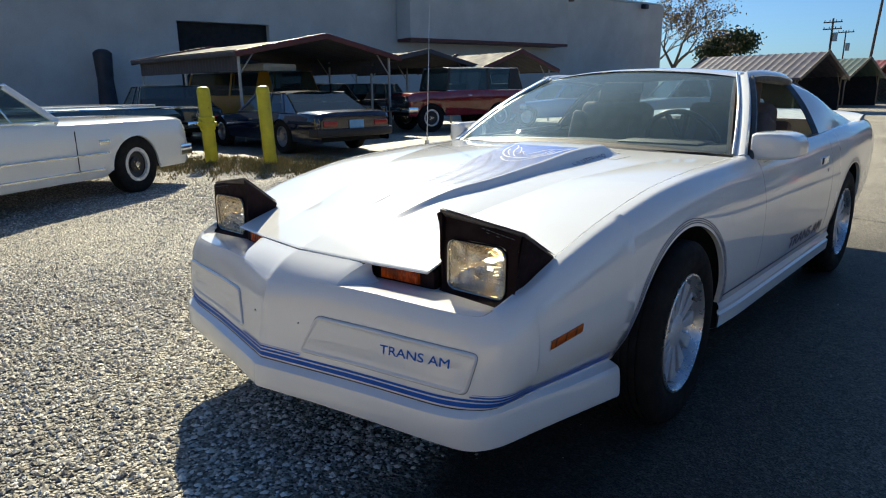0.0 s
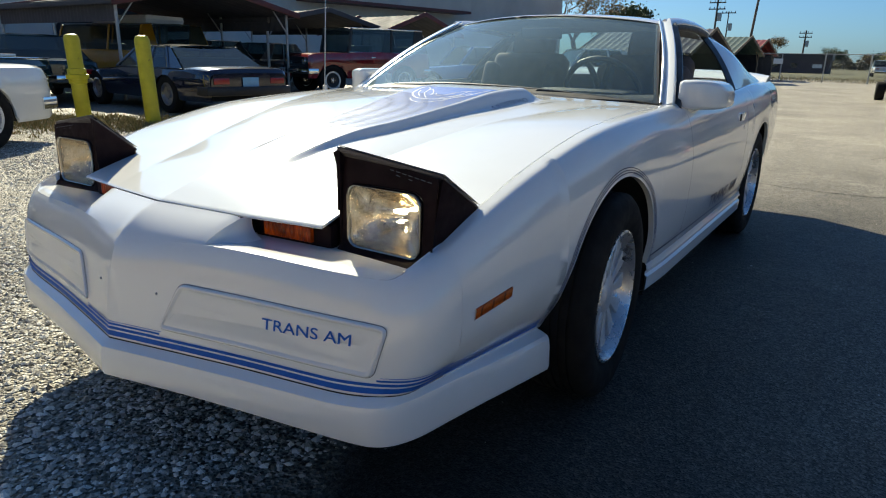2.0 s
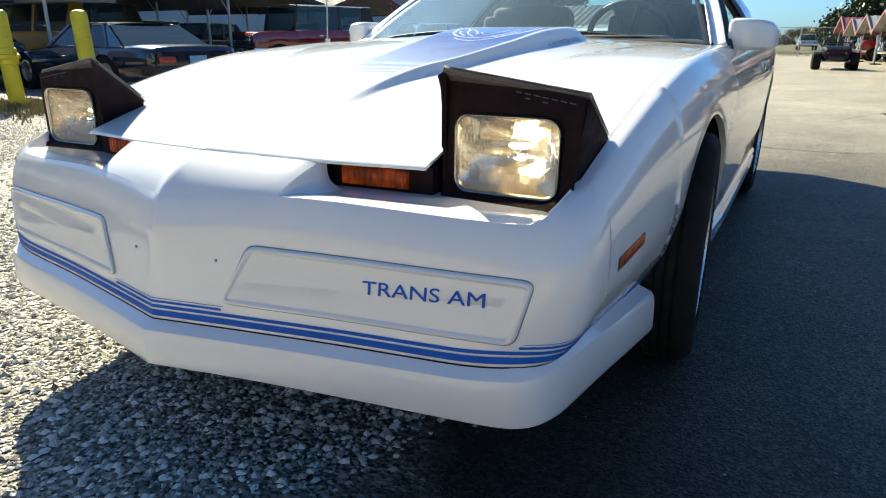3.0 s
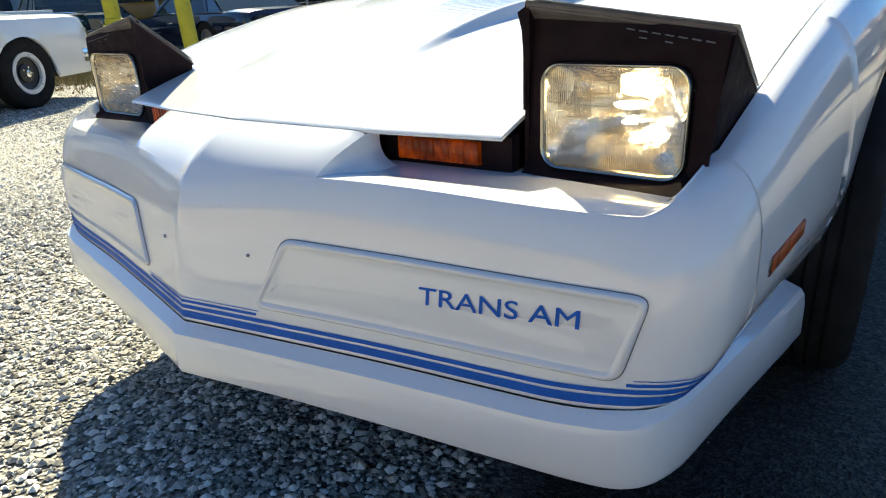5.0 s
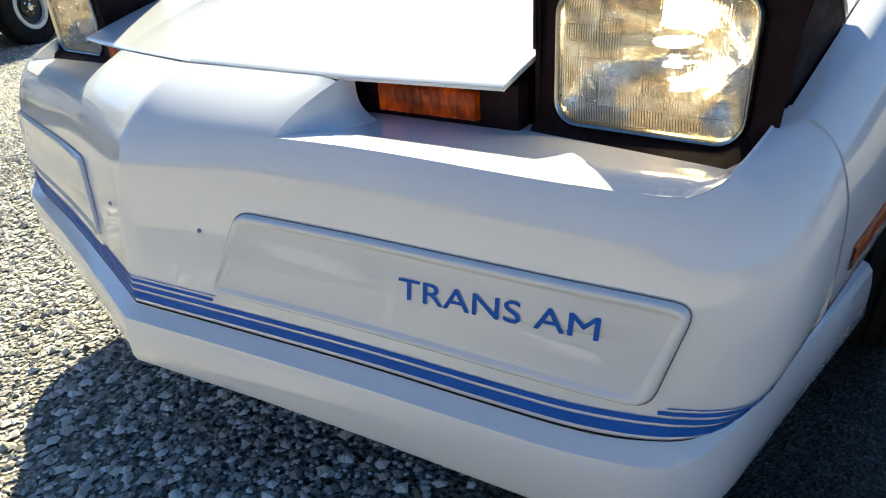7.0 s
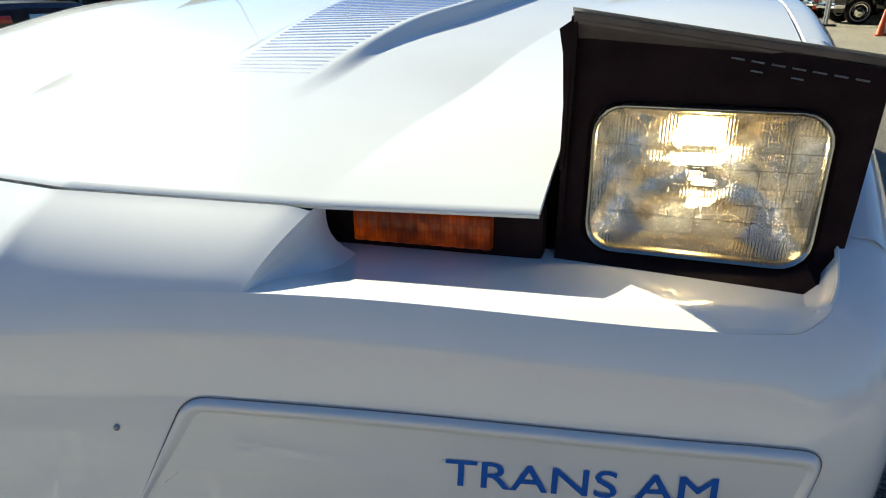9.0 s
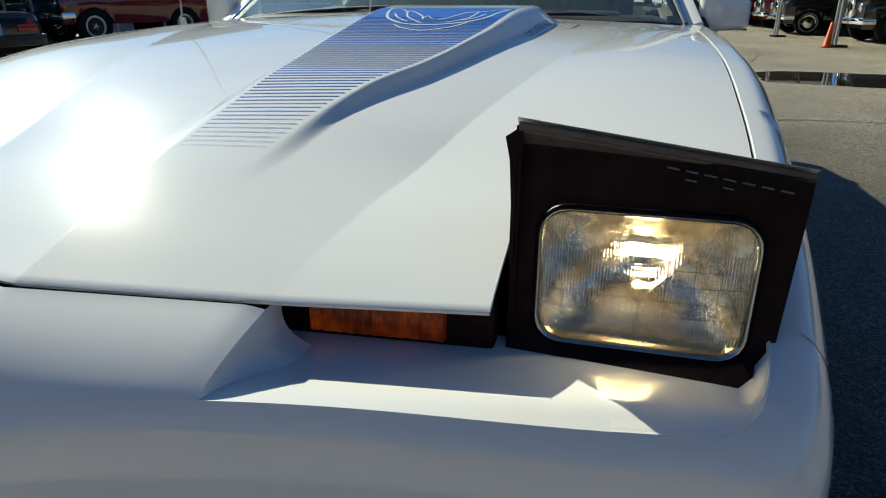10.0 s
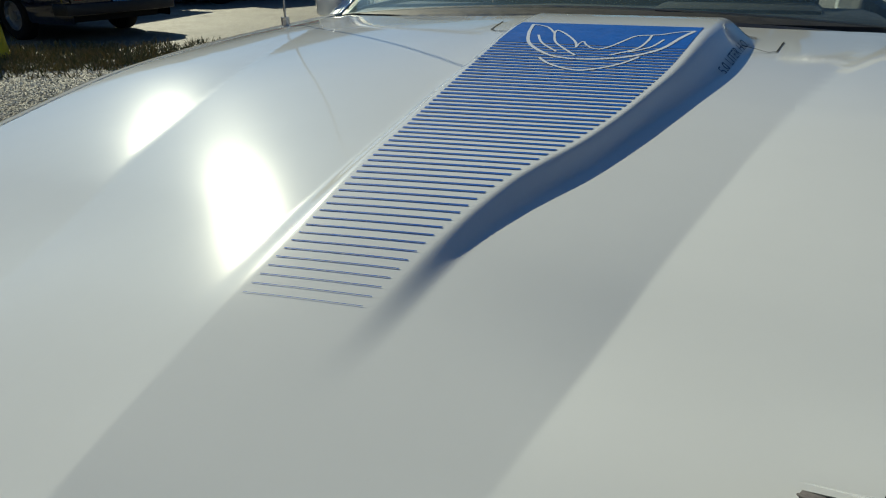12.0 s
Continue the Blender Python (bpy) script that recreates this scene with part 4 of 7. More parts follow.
# ---- wheels ----
def wheel(parent, at, s, radius=0.322, wide=0.215, rim=0.200, style="fins", tread=True):
    """A wheel whose outer face looks to s * x."""
    hub = new("wheel")
    hub.parent = parent
    hub.matrix_local = Matrix.Translation(at) @ (Matrix() if s > 0 else Matrix.Rotation(math.pi, 4, "Z"))
    w = wide / 2
    r = radius
    outline = [(rim - 0.012, -w * 0.7), (rim + 0.005, -w * 0.86), (r * 0.82, -w), (r * 0.94, -w * 0.93), (r - 0.004, -w * 0.80), (r, -w * 0.7)]
    for k in range(1, 6 if tread else 1):
        a = -w * 0.7 + k * w * 1.4 / 6
        outline += [(r, a - 0.004), (r - 0.007, a - 0.003), (r - 0.007, a + 0.003), (r, a + 0.004)]
    outline += [(r, w * 0.7), (r - 0.004, w * 0.80), (r * 0.94, w * 0.93), (r * 0.90, w * 0.985), (r * 0.82, w), (r * 0.76, w * 0.99), (rim + 0.010, w * 0.90), (rim + 0.004, w * 0.84), (rim - 0.012, w * 0.7)]
    tyre = lathe("tyre", outline, RUBBER, hub, "black rubber tyre", 64)
    if style == "fins":
        lathe("rim", [(rim + 0.004, w * 0.80), (rim + 0.006, w * 0.92), (rim - 0.001, w * 0.95), (rim - 0.006, w * 0.90), (rim - 0.013, w * 0.70), (rim - 0.018, w * 0.50), (rim - 0.024, w * 0.40)], POLISHED, hub, "polished deep rim", 64, sharp=60)
        lathe("well", [(rim - 0.02, -w * 0.2), (0.10, -w * 0.3), (0.0, -w * 0.3)], SHADOW_GAP, hub, sides=32)
        lathe("disc", [(rim - 0.023, w * 0.40), (rim - 0.030, w * 0.50), (rim - 0.040, w * 0.30), (0.150, -w * 0.05)], STEEL, hub, sides=64)
        n = 12
        for k in range(n):
            turn = Matrix.Rotation(2 * math.pi * k / n, 3, "X")
            fin = [(w * 0.62, 0.050, -0.011), (w * 0.62, 0.050, 0.011), (w * 0.66, 0.180, 0.027), (w * 0.66, 0.180, -0.027)]
            bm = bmesh.new()
            up = [bm.verts.new(turn @ Vector(p)) for p in fin]
            low = [bm.verts.new(turn @ Vector((a - 0.03, b, c * 0.9))) for a, b, c in fin]
            bm.faces.new(up)
            bm.faces.new(low[::-1])
            for i in range(4):
                bm.faces.new((up[i], low[i], low[(i + 1) % 4], up[(i + 1) % 4]))
            bmesh.ops.bevel(bm, geom=bm.edges[:], offset=0.003, segments=1, affect="EDGES")
            part("fin", bm, ALLOY, hub, "", sharp=30)
        lathe("hub_cap", [(0.062, w * 0.36), (0.060, w * 0.62), (0.050, w * 0.68), (0.030, w * 0.72), (0.0, w * 0.74)], ALLOY, hub, sides=32)
        rods("valve", [((w * 0.55, 0.150, 0.085), (w * 0.72, 0.146, 0.083), 0.006)], BLACK_TRIM, hub)
    elif style == "dish":
        lathe("rim", [(rim, w * 0.84), (rim - 0.004, w * 0.9), (rim - 0.040, w * 0.88), (rim - 0.048, w * 0.6)], SILVER_PAINT, hub, "bright trim ring", 48)
        lathe("disc", [(rim - 0.046, w * 0.6), (rim - 0.05, w * 0.45), (0.09, w * 0.35), (0.085, w * 0.55), (0.07, w * 0.6), (0.0, w * 0.62)], BLACK_TRIM, hub, "black steel disc", 48)
        for k in range(5):
            a = 2 * math.pi * k / 5
            bm = bmesh.new()
            tube(bm, (w * 0.38, 0.058 * math.cos(a), 0.058 * math.sin(a)), (w * 0.75, 0.058 * math.cos(a), 0.058 * math.sin(a)), 0.010, sides=8)
            part("lug_nut", bm, CHROME, hub)
        lathe("hub_cap", [(0.036, w * 0.6), (0.034, w * 0.82), (0.0, w * 0.86)], CHROME, hub, sides=24)
    elif style == "white":
        lathe("whitewall", [(r * 0.68, w * 0.985), (r * 0.72, w * 1.005), (r * 0.77, w * 1.0)], WHITEWALL, hub, "white sidewall band", 48)
        lathe("rim", [(rim, w * 0.84), (rim * 0.7, w * 0.7), (rim * 0.5, w * 0.82), (0.0, w * 0.95)], CHROME, hub, "chrome hub cap", 40)
    else:
        lathe("rim", [(rim, w * 0.84), (rim - 0.02, w * 0.85), (rim - 0.03, w * 0.4), (0.07, w * 0.3), (0.06, w * 0.6), (0.0, w * 0.62)], BLACK_TRIM if style == "plain" else STEEL, hub, sides=40)
    return hub


SILVER_PAINT = speckled("bright_trim_metal", (0.70, 0.70, 0.70), 0.12, 12, 0.35, metal=0.4)
WHITEWALL = speckled("whitewall_rubber", (0.42, 0.41, 0.38), 0.15, 15, 0.6)
for s in (1, -1):
    front = wheel(car, (s * 0.812, 1.120, 0.325), s, 0.327, 0.215, 0.207)
    front.matrix_local = Matrix.Translation((s * 0.812, 1.120, 0.325)) @ Matrix.Rotation(radians(4.0), 4, "Z") @ (Matrix() if s > 0 else Matrix.Rotation(math.pi, 4, "Z"))
    wheel(car, (s * 0.795, 3.64, 0.325), s, 0.327, 0.215, 0.207)

# ---- cabin ----
def glass_top(x):
    f = (x / 0.565) ** 2
    return 2.43 + 0.045 * f, 1.250 - 0.040 * f


rows = []
for u in lin(-1, 1, 33):
    y0, z0 = glass_base(u * 0.765)
    y1, z1 = glass_top(u * 0.560)
    a, b = Vector((u * 0.765, y0, z0)), Vector((u * 0.560, y1, z1))
    rows.append([tuple(a.lerp(b, t) + Vector((0, -0.012, 0.022)) * math.sin(math.pi * t)) for t in lin(0, 1, 17)])
pane = sheet_part("windshield", rows, WINDSHIELD, car, "raked clear windshield", flip=True)
pane.visible_shadow = False
# dark band round the glass
edge = [r[0] for r in rows] + rows[-1][1:] + [r[-1] for r in reversed(rows)][1:] + list(reversed(rows[0]))[1:-1]
c = Vector((0, 2.08, 1.07))
inner = [tuple(Vector(p).lerp(c, 0.028) + Vector((0, -0.001, 0.0015))) for p in edge]
sheet_part("windshield_seal", [[tuple(Vector(p) + Vector((0, -0.001, 0.002))) for p in edge], inner], BLACK_TRIM, car, closed=True, flip=True)


def strip(name, path, wide, deep, material, parent, label="", side=(1, 0, 0), flip=False):
    """A bar of rectangular section with rounded edges along a path; wide across 'side', deep downwards."""
    rows = []
    for i, p in enumerate(path):
        p = Vector(p)
        d = (Vector(path[min(i + 1, len(path) - 1)]) - Vector(path[max(i - 1, 0)])).normalized()
        a = (Vector(side) - d * d.dot(Vector(side))).normalized()
        b = d.cross(a)
        r = min(wide, deep) * 0.22
        rows.append([tuple(p + a * u + b * v) for u, v in rounded(wide, deep, r, 2)])
    verts, faces = sheet(rows, flip, True)
    n = len(rows[0])
    faces += [tuple(range(n)), tuple(range(len(verts) - n, len(verts)))]
    bm = bmesh.new()
    vs = [bm.verts.new(v) for v in verts]
    for f in faces:
        bm.faces.new([vs[i] for i in f])
    return part(name, bm, material, parent, label)


for s in (1, -1):
    base, top = Vector((s * 0.792, 1.90, 0.885)), Vector((s * 0.585, 2.475, 1.212))
    path = [tuple(base.lerp(top, t) + Vector((s * 0.012, 0, 0.018)) * math.sin(math.pi * t)) for t in lin(-0.04, 1.02, 14)]
    strip("a_pillar", path, 0.052, 0.030, WHITE, car, side=(1, -0.45, 0))
    strip("pillar_trim", [tuple(Vector(p) + Vector((-s * 0.026, -0.010, 0.012))) for p in path], 0.010, 0.012, CHROME, car, "bright windshield trim", side=(1, -0.4, 0))
    strip("pillar_seal", [tuple(Vector(p) + Vector((s * 0.030, 0.022, -0.010))) for p in path], 0.035, 0.02, BLACK_TRIM, car, side=(1, -0.4, 0))
    rail = [(s * 0.588, 2.47, 1.212), (s * 0.602, 2.65, 1.225), (s * 0.612, 2.90, 1.222), (s * 0.612, 3.10, 1.208), (s * 0.603, 3.20, 1.196)]
    strip("roof_rail", smooth_path(rail), 0.045, 0.028, WHITE, car, side=(0.8, 0, -0.6 * 1))
    strip("door_seal", [(s * (abs(p[0]) + 0.012), p[1], p[2] - 0.022) for p in smooth_path(rail)], 0.022, 0.03, BLACK_TRIM, car)
    # belt moulding
    belt = [(s * (SIDE[0][0](y) + 0.012), y, SIDE[0][1](y) + 0.002) for y in lin(1.97, 3.03, 14)]
    strip("belt_seal", belt, 0.014, 0.010, BLACK_TRIM, car)
    # thick dark pillar trim inside the opening's rear edge, and the painted sail outside
    front = [Vector((s * 0.606, 3.15, 1.198)), Vector((s * 0.832, 3.03, 0.907))]
    rows = []
    for t in lin(0, 1, 12):
        a = front[0].lerp(front[1], t) + Vector((s * 0.02, 0, 0.02)) * math.sin(math.pi * t) * 0.6
        b = Vector((s * 0.575, 3.30, 1.186)).lerp(Vector((s * 0.800, 4.00, 0.931)), t)
        bow = Vector((s * 0.03, 0, 0.022)) * math.sin(math.pi * t)
        rows.append([tuple(a.lerp(b, u) + bow * math.sin(math.pi * u)) for u in lin(0, 1, 12)])
    sheet_part("sail_panel", rows, WHITE, car, flip=s < 0)
    inner = [[(p[0] - s * 0.025, p[1] + 0.002, p[2] - 0.012) for p in r[:5]] for r in rows]
    inner = [[r[0]] + list(i) for r, i in zip(rows, inner)]
    sheet_part("pillar_inside", inner, BLACK_TRIM, car, flip=s > 0)
    sheet_part("pillar_face", [[tuple(Vector(r[0]) + Vector((s * 0.003, -0.003, 0.0))), tuple(Vector(r[0]) + Vector((s * -0.01, -0.06, -0.005)))] for r in rows], BLACK_TRIM, car, flip=s > 0)
    bars("sail_badge", [((0.004, 0.035, 0.030), (s * 0.748, 3.50, 1.040), Euler((0, radians(-38 * s), 0)).to_matrix())], NAVY, car, "small dark sail emblem", 0.002)

# roof
rows = []
for u in lin(-1, 1, 25):
    y0, z0 = glass_top(u * 0.560)
    line_y = [y0 - 0.004, y0 + 0.01, 2.62, 2.85, 3.05, 3.22, 3.30]
    w = [0.563, 0.566, 0.588, 0.598, 0.596, 0.586, 0.578]
    mid = [1.256, 1.260, 1.272, 1.273, 1.264, 1.247, 1.232]
    rows.append([(u * ww, yy, mm - 0.045 * abs(u) ** 2.2) for yy, ww, mm in zip(line_y, w, mid)])
sheet_part("roof", rows, WHITE, car, flip=True)
sheet_part("headliner", [[(p[0] * 0.97, p[1], p[2] - 0.022) for p in r] for r in rows], VINYL_DARK, car)
rows = []
for u in lin(-1, 1, 17):
    a, b = Vector((u * 0.573, 3.305, 1.228 - 0.042 * u * u)), Vector((u * 0.70, 4.06, 0.955 - 0.015 * u * u))
    rows.append([tuple(a.lerp(b, t) + Vector((0, 0, 0.012)) * math.sin(math.pi * t)) for t in lin(0, 1, 12)])
pane = sheet_part("hatch_glass", rows, WINDSHIELD, car, "large sloping rear hatch glass", flip=True)
pane.visible_shadow = False
for u in (1, -1):
    strip("hatch_frame", [tuple(Vector(p) + Vector((u * 0.012, 0, -0.004))) for p in (rows[-1] if u > 0 else rows[0])], 0.045, 0.02, BLACK_TRIM, car)
# deck, tail and spoiler
rows = [[(u * w, y, z - 0.012 * abs(u) ** 3) for u in lin(-1, 1, 17)] for y, w, z in ((4.00, 0.790, 0.944), (4.45, 0.745, 0.936), (4.66, 0.725, 0.925), (4.74, 0.70, 0.905), (4.78, 0.70, 0.80), (4.80, 0.71, 0.62), (4.79, 0.70, 0.48), (4.70, 0.68, 0.36))]
sheet_part("tail", rows, WHITE, car)
rows = []
for u in lin(-1, 1, 25):
    x = u * 0.80
    back_y = -0.16 * abs(u) ** 4
    z = 0.940 - 0.030 * abs(u) ** 5
    rows.append([(x, 4.40 + back_y, z - 0.012), (x, 4.46 + back_y, z + 0.030), (x, 4.56 + back_y, z + 0.052), (x, 4.605 + back_y, z + 0.050), (x, 4.615 + back_y, z + 0.040), (x, 4.58 + back_y, z + 0.010), (x, 4.52 + back_y, z - 0.014)])
sheet_part("rear_spoiler", rows, WHITE, car, "white rear deck spoiler", sharp=50, flip=True)
for s in (1, -1):
    bars("tail_lamp", [((0.5, 0.02, 0.12), (s * 0.42, 4.80, 0.70))], RED_LENS, car, "red tail lamp", 0.01)

# door mirror, handle and side script
for s in (1, -1):
    rows = []
    for x, y0, y1, z0, z1 in ((0.812, 1.962, 2.080, 0.878, 0.952), (0.818, 1.942, 2.110, 0.866, 0.968), (0.832, 1.932, 2.150, 0.860, 0.974), (0.880, 1.940, 2.195, 0.858, 0.974), (0.925, 1.965, 2.208, 0.859, 0.970), (0.955, 1.995, 2.212, 0.862, 0.960), (0.972, 2.030, 2.210, 0.866, 0.944), (0.980, 2.080, 2.206, 0.874, 0.922)):
        ring = rounded(1, 1, 0.15, 5)
        rows.append([(s * x, (y0 + y1) / 2 + u * (y1 - y0), (z0 + z1) / 2 + v * (z1 - z0)) for u, v in ring])
    verts, faces = sheet(rows, s < 0, True)
    n = len(rows[0])
    faces += [tuple(range(n)), tuple(range(len(verts) - n, len(verts)))]
    shell = mesh("door_mirror", verts, faces, WHITE, car, "white wedge-shaped door mirror", sharp=50)
    bm = bmesh.new()
    box(bm, (0.11, 0.004, 0.066), (s * 0.90, 2.206, 0.912), None, 0.002)
    part("mirror_glass", bm, CHROME, shell)
    bm = bmesh.new()
    box(bm, (0.075, 0.085, 0.045), (s * 0.846, 2.02, 0.862), Matrix.Rotation(radians(-28 * s), 3, "Y"), 0.012)
    part("mirror_foot", bm, WHITE, shell)
    x = side_at(2.95, 0.775)[0]
    bars("handle", [((0.014, 0.150, 0.042), (s * (x - 0.001), 2.93, 0.775))], WHITE, car, "flush door handle", 0.006)
    bars("handle_recess", [((0.004, 0.030, 0.034), (s * (x + 0.0065), 2.872, 0.775))], SHADOW_GAP, car, "", 0.001)
    bm = bmesh.new()
    tube(bm, (s * (x - 0.005), 2.99, 0.718), (s * (x + 0.012), 2.99, 0.718), 0.010)
    part("door_lock", bm, CHROME, car)
    flat, faces = lettering("TRANS AM", 0.062, 0.62, 0.02)
    verts = []
    for u, v in flat:
        y = 2.40 + u if s > 0 else 3.02 - u
        z = 0.382 + v
        verts.append((s * (side_at(y, z)[0] + 0.0018), y, z))
    mesh("side_script", verts, faces, NAVY, car, "dark blue side lettering", smooth=False)
    two = [[(s * (side_at(y, z)[0] + 0.0015), y, z) for z in (0.352, 0.360)] for y in lin(1.545, 3.265, 24)]
    sheet_part("stripe", two, NAVY, car, "thin dark blue pinstripe", flip=s < 0)

# interior
bm = bmesh.new()
box(bm, (1.46, 0.42, 0.16), (0, 2.03, 0.82), None, 0.05)
box(bm, (0.42, 0.24, 0.06), (0.37, 2.10, 0.885), None, 0.028)
box(bm, (0.30, 1.10, 0.30), (0, 2.55, 0.55), None, 0.04)
part("dashboard", bm, VINYL_DARK, car, "dark dashboard and console")
bars("floor_pan", [((1.62, 2.4, 0.05), (0, 3.0, 0.36)), ((1.45, 0.9, 0.04), (0, 3.85, 0.74))], VINYL_DARK, car)
for s in (1, -1):
    bars("door_card", [((0.05, 1.20, 0.46), (s * 0.80, 2.52, 0.65))], VINYL_DARK, car, "dark inner door panel", 0.02)
bm = bmesh.new()
centre, tilt = Vector((0.37, 2.30, 0.885)), Matrix.Rotation(radians(-62), 4, "X")
n, k = 40, 10
ring = [[(Matrix.Translation(centre) @ tilt @ Vector(((0.185 + 0.014 * math.cos(b)) * math.cos(a), (0.185 + 0.014 * math.cos(b)) * math.sin(a), 0.014 * math.sin(b)))) for b in (2 * math.pi * j / k for j in range(k))] for a in (2 * math.pi * i / n for i in range(n))]
verts, faces = sheet(ring + [ring[0]], closed=True)
steer = mesh("steering_wheel", [tuple(v) for v in verts], faces, VINYL_DARK, car, "dark steering wheel")
rods("spokes", [(centre, centre + tilt.to_3x3() @ Vector((0.18 * math.cos(a), 0.18 * math.sin(a), 0)), 0.014) for a in (0.2, math.pi - 0.2, 4.4, 5.0)] + [(centre, centre + Vector((0, -0.25, -0.09)), 0.03)], VINYL_DARK, steer)
for s in (1, -1):
    seat = new("seat")
    seat.parent = car
    tagged(seat, "brown cloth bucket seat")
    bm = bmesh.new()
    box(bm, (0.50, 0.52, 0.17), (s * 0.37, 2.62, 0.52), None, 0.05, 3)
    part("cushion", bm, CLOTH_TAN, seat)
    bm = bmesh.new()
    box(bm, (0.48, 0.14, 0.56), (s * 0.37, 2.93, 0.80), Matrix.Rotation(radians(-20), 3, "X"), 0.05, 3)
    for e in (1, -1):
        box(bm, (0.08, 0.20, 0.46), (s * 0.37 + e * 0.21, 2.87, 0.78), Matrix.Rotation(radians(-20), 3, "X"), 0.035, 3)
    part("backrest", bm, CLOTH_TAN, seat)
    bm = bmesh.new()
    box(bm, (0.27, 0.10, 0.17), (s * 0.37, 3.04, 1.115), Matrix.Rotation(radians(-16), 3, "X"), 0.04, 3)
    part("headrest", bm, CLOTH_TAN, seat)
bars("rear_seat", [((1.15, 0.14, 0.34), (0, 3.45, 0.78), Euler((radians(-25), 0, 0)).to_matrix())], CLOTH_TAN, car, "brown cloth rear bench", 0.04)
bars("mirror", [((0.22, 0.02, 0.055), (0, 2.36, 1.165))], BLACK_TRIM, car, "inside rear-view mirror", 0.008)
rods("antenna", [((-0.80, 1.62, 0.865), (-0.80, 1.62, 0.895), 0.012), ((-0.80, 1.62, 0.89), (-0.797, 1.655, 1.60), 0.0032, 0.0022)], STEEL, car, "thin whip antenna", 8)

# ---- ground: one sheet, gravel on one side and worn asphalt on the other ----
def ground_material():
    m = Mat("gravel_and_asphalt", rough=0.6, spec=0.28)
    at = m.node("ShaderNodeSeparateXYZ", Vector=m.where())
    wander = m.noise(0.9, 5)
    def math_node(op, a, b):
        n = m.t.nodes.new("ShaderNodeMath")
        n.operation = op
        for i, v in enumerate((a, b)):
            if isinstance(v, bpy.types.NodeSocket):
                m.t.links.new(v, n.inputs[i])
            else:
                n.inputs[i].default_value = v
        return n.outputs[0]
    # how far a place lies on the asphalt's side of the border
    lean = math_node("ADD", math_node("MULTIPLY", at.outputs["Y"], 0.10), math_node("MULTIPLY", wander, 0.9))
    # unseen gravel widened ahead of the coupe, to bounce light onto its nose
    ahead = math_node("MULTIPLY", math_node("MINIMUM", math_node("ADD", at.outputs["Y"], 1.3), 0.0), 3.0)
    across = math_node("SUBTRACT", math_node("ADD", math_node("ADD", at.outputs["X"], lean), ahead), 0.72)
    beyond = math_node("SUBTRACT", math_node("SUBTRACT", at.outputs["Y"], math_node("MULTIPLY", at.outputs["X"], 0.35)), 7.4)
    side = math_node("MAXIMUM", across, beyond)
    paved = m.ramp(side, (0.0, grey(0)), (0.22, grey(1)))
    # gravel
    stones = m.cells(85, "F1", "Color")
    tone = m.node("ShaderNodeSeparateColor", Color=stones).outputs[0]
    gravel = m.ramp(tone, (0.0, (0.08, 0.073, 0.058)), (0.45, (0.29, 0.262, 0.21)), (0.8, (0.47, 0.432, 0.355)), (1.0, (0.72, 0.68, 0.58)))
    gravel = m.mix(gravel, m.ramp(m.noise(1.1, 7, 0.65), (0.3, grey(0.55)), (0.7, grey(1.0))), 1.0, "MULTIPLY")
    # asphalt with pale worn aggregate and oil stains
    bits = m.node("ShaderNodeSeparateColor", Color=m.cells(170, "F1", "Color")).outputs[0]
    asphalt = m.ramp(bits, (0.0, (0.085, 0.076, 0.060)), (0.6, (0.285, 0.258, 0.205)), (1.0, (0.54, 0.49, 0.40)))
    stains = m.ramp(m.noise(0.55, 7, 0.65), (0.30, grey(0.62)), (0.62, grey(1.06)))
    asphalt = m.mix(asphalt, stains, 1.0, "MULTIPLY")
    speck = m.ramp(m.noise(38, 4, 0.8), (0.30, grey(0.55)), (0.5, grey(1.0)), (0.72, grey(1.45)))
    asphalt = m.mix(asphalt, speck, 0.85, "MULTIPLY")
    patches = m.ramp(m.noise(7, 9, 0.78), (0.25, grey(0.62)), (0.5, grey(1.0)), (0.75, grey(1.30)))
    asphalt = m.mix(asphalt, patches, 0.8, "MULTIPLY")
    # asphalt near the coupe painted darker as shade; the lane is worn paler
    shade_fade = math_node("ADD", math_node("MAXIMUM", at.outputs["X"], math_node("SUBTRACT", at.outputs["Y"], 3.0)), math_node("MULTIPLY", m.noise(0.4, 4), 2.0))
    asphalt = m.mix(asphalt, m.ramp(math_node("MULTIPLY", shade_fade, 0.125), (0.2, grey(0.18)), (0.5, grey(0.85)), (1.0, grey(1.2))), 1.0, "MULTIPLY")
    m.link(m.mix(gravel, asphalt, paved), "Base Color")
    hollow = m.cells(75, "F1", "Distance")
    fine = m.cells(170, "F1", "Distance")
    m.bump(m.mix(hollow, m.ramp(fine, (0, grey(0.35)), (1, grey(0.55))), paved), 1.0, 0.018)
    return m.m


GROUND = ground_material()
rows = [[(x, y, 0.012 * noise.noise((x * 0.35, y * 0.35, 0)) * (1 if abs(x) < 12 and -6 < y < 14 else 0) * step(0.0, 1.5, abs(x) - 1.2 + max(0, -y)) - 0.0) for x in [-600, -200, -80] + lin(-30, 30, 61) + [80, 200, 600]] for y in [-300, -80] + lin(-12, 40, 53) + [80, 200, 600]]
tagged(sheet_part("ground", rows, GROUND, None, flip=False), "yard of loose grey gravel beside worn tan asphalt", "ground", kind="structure")

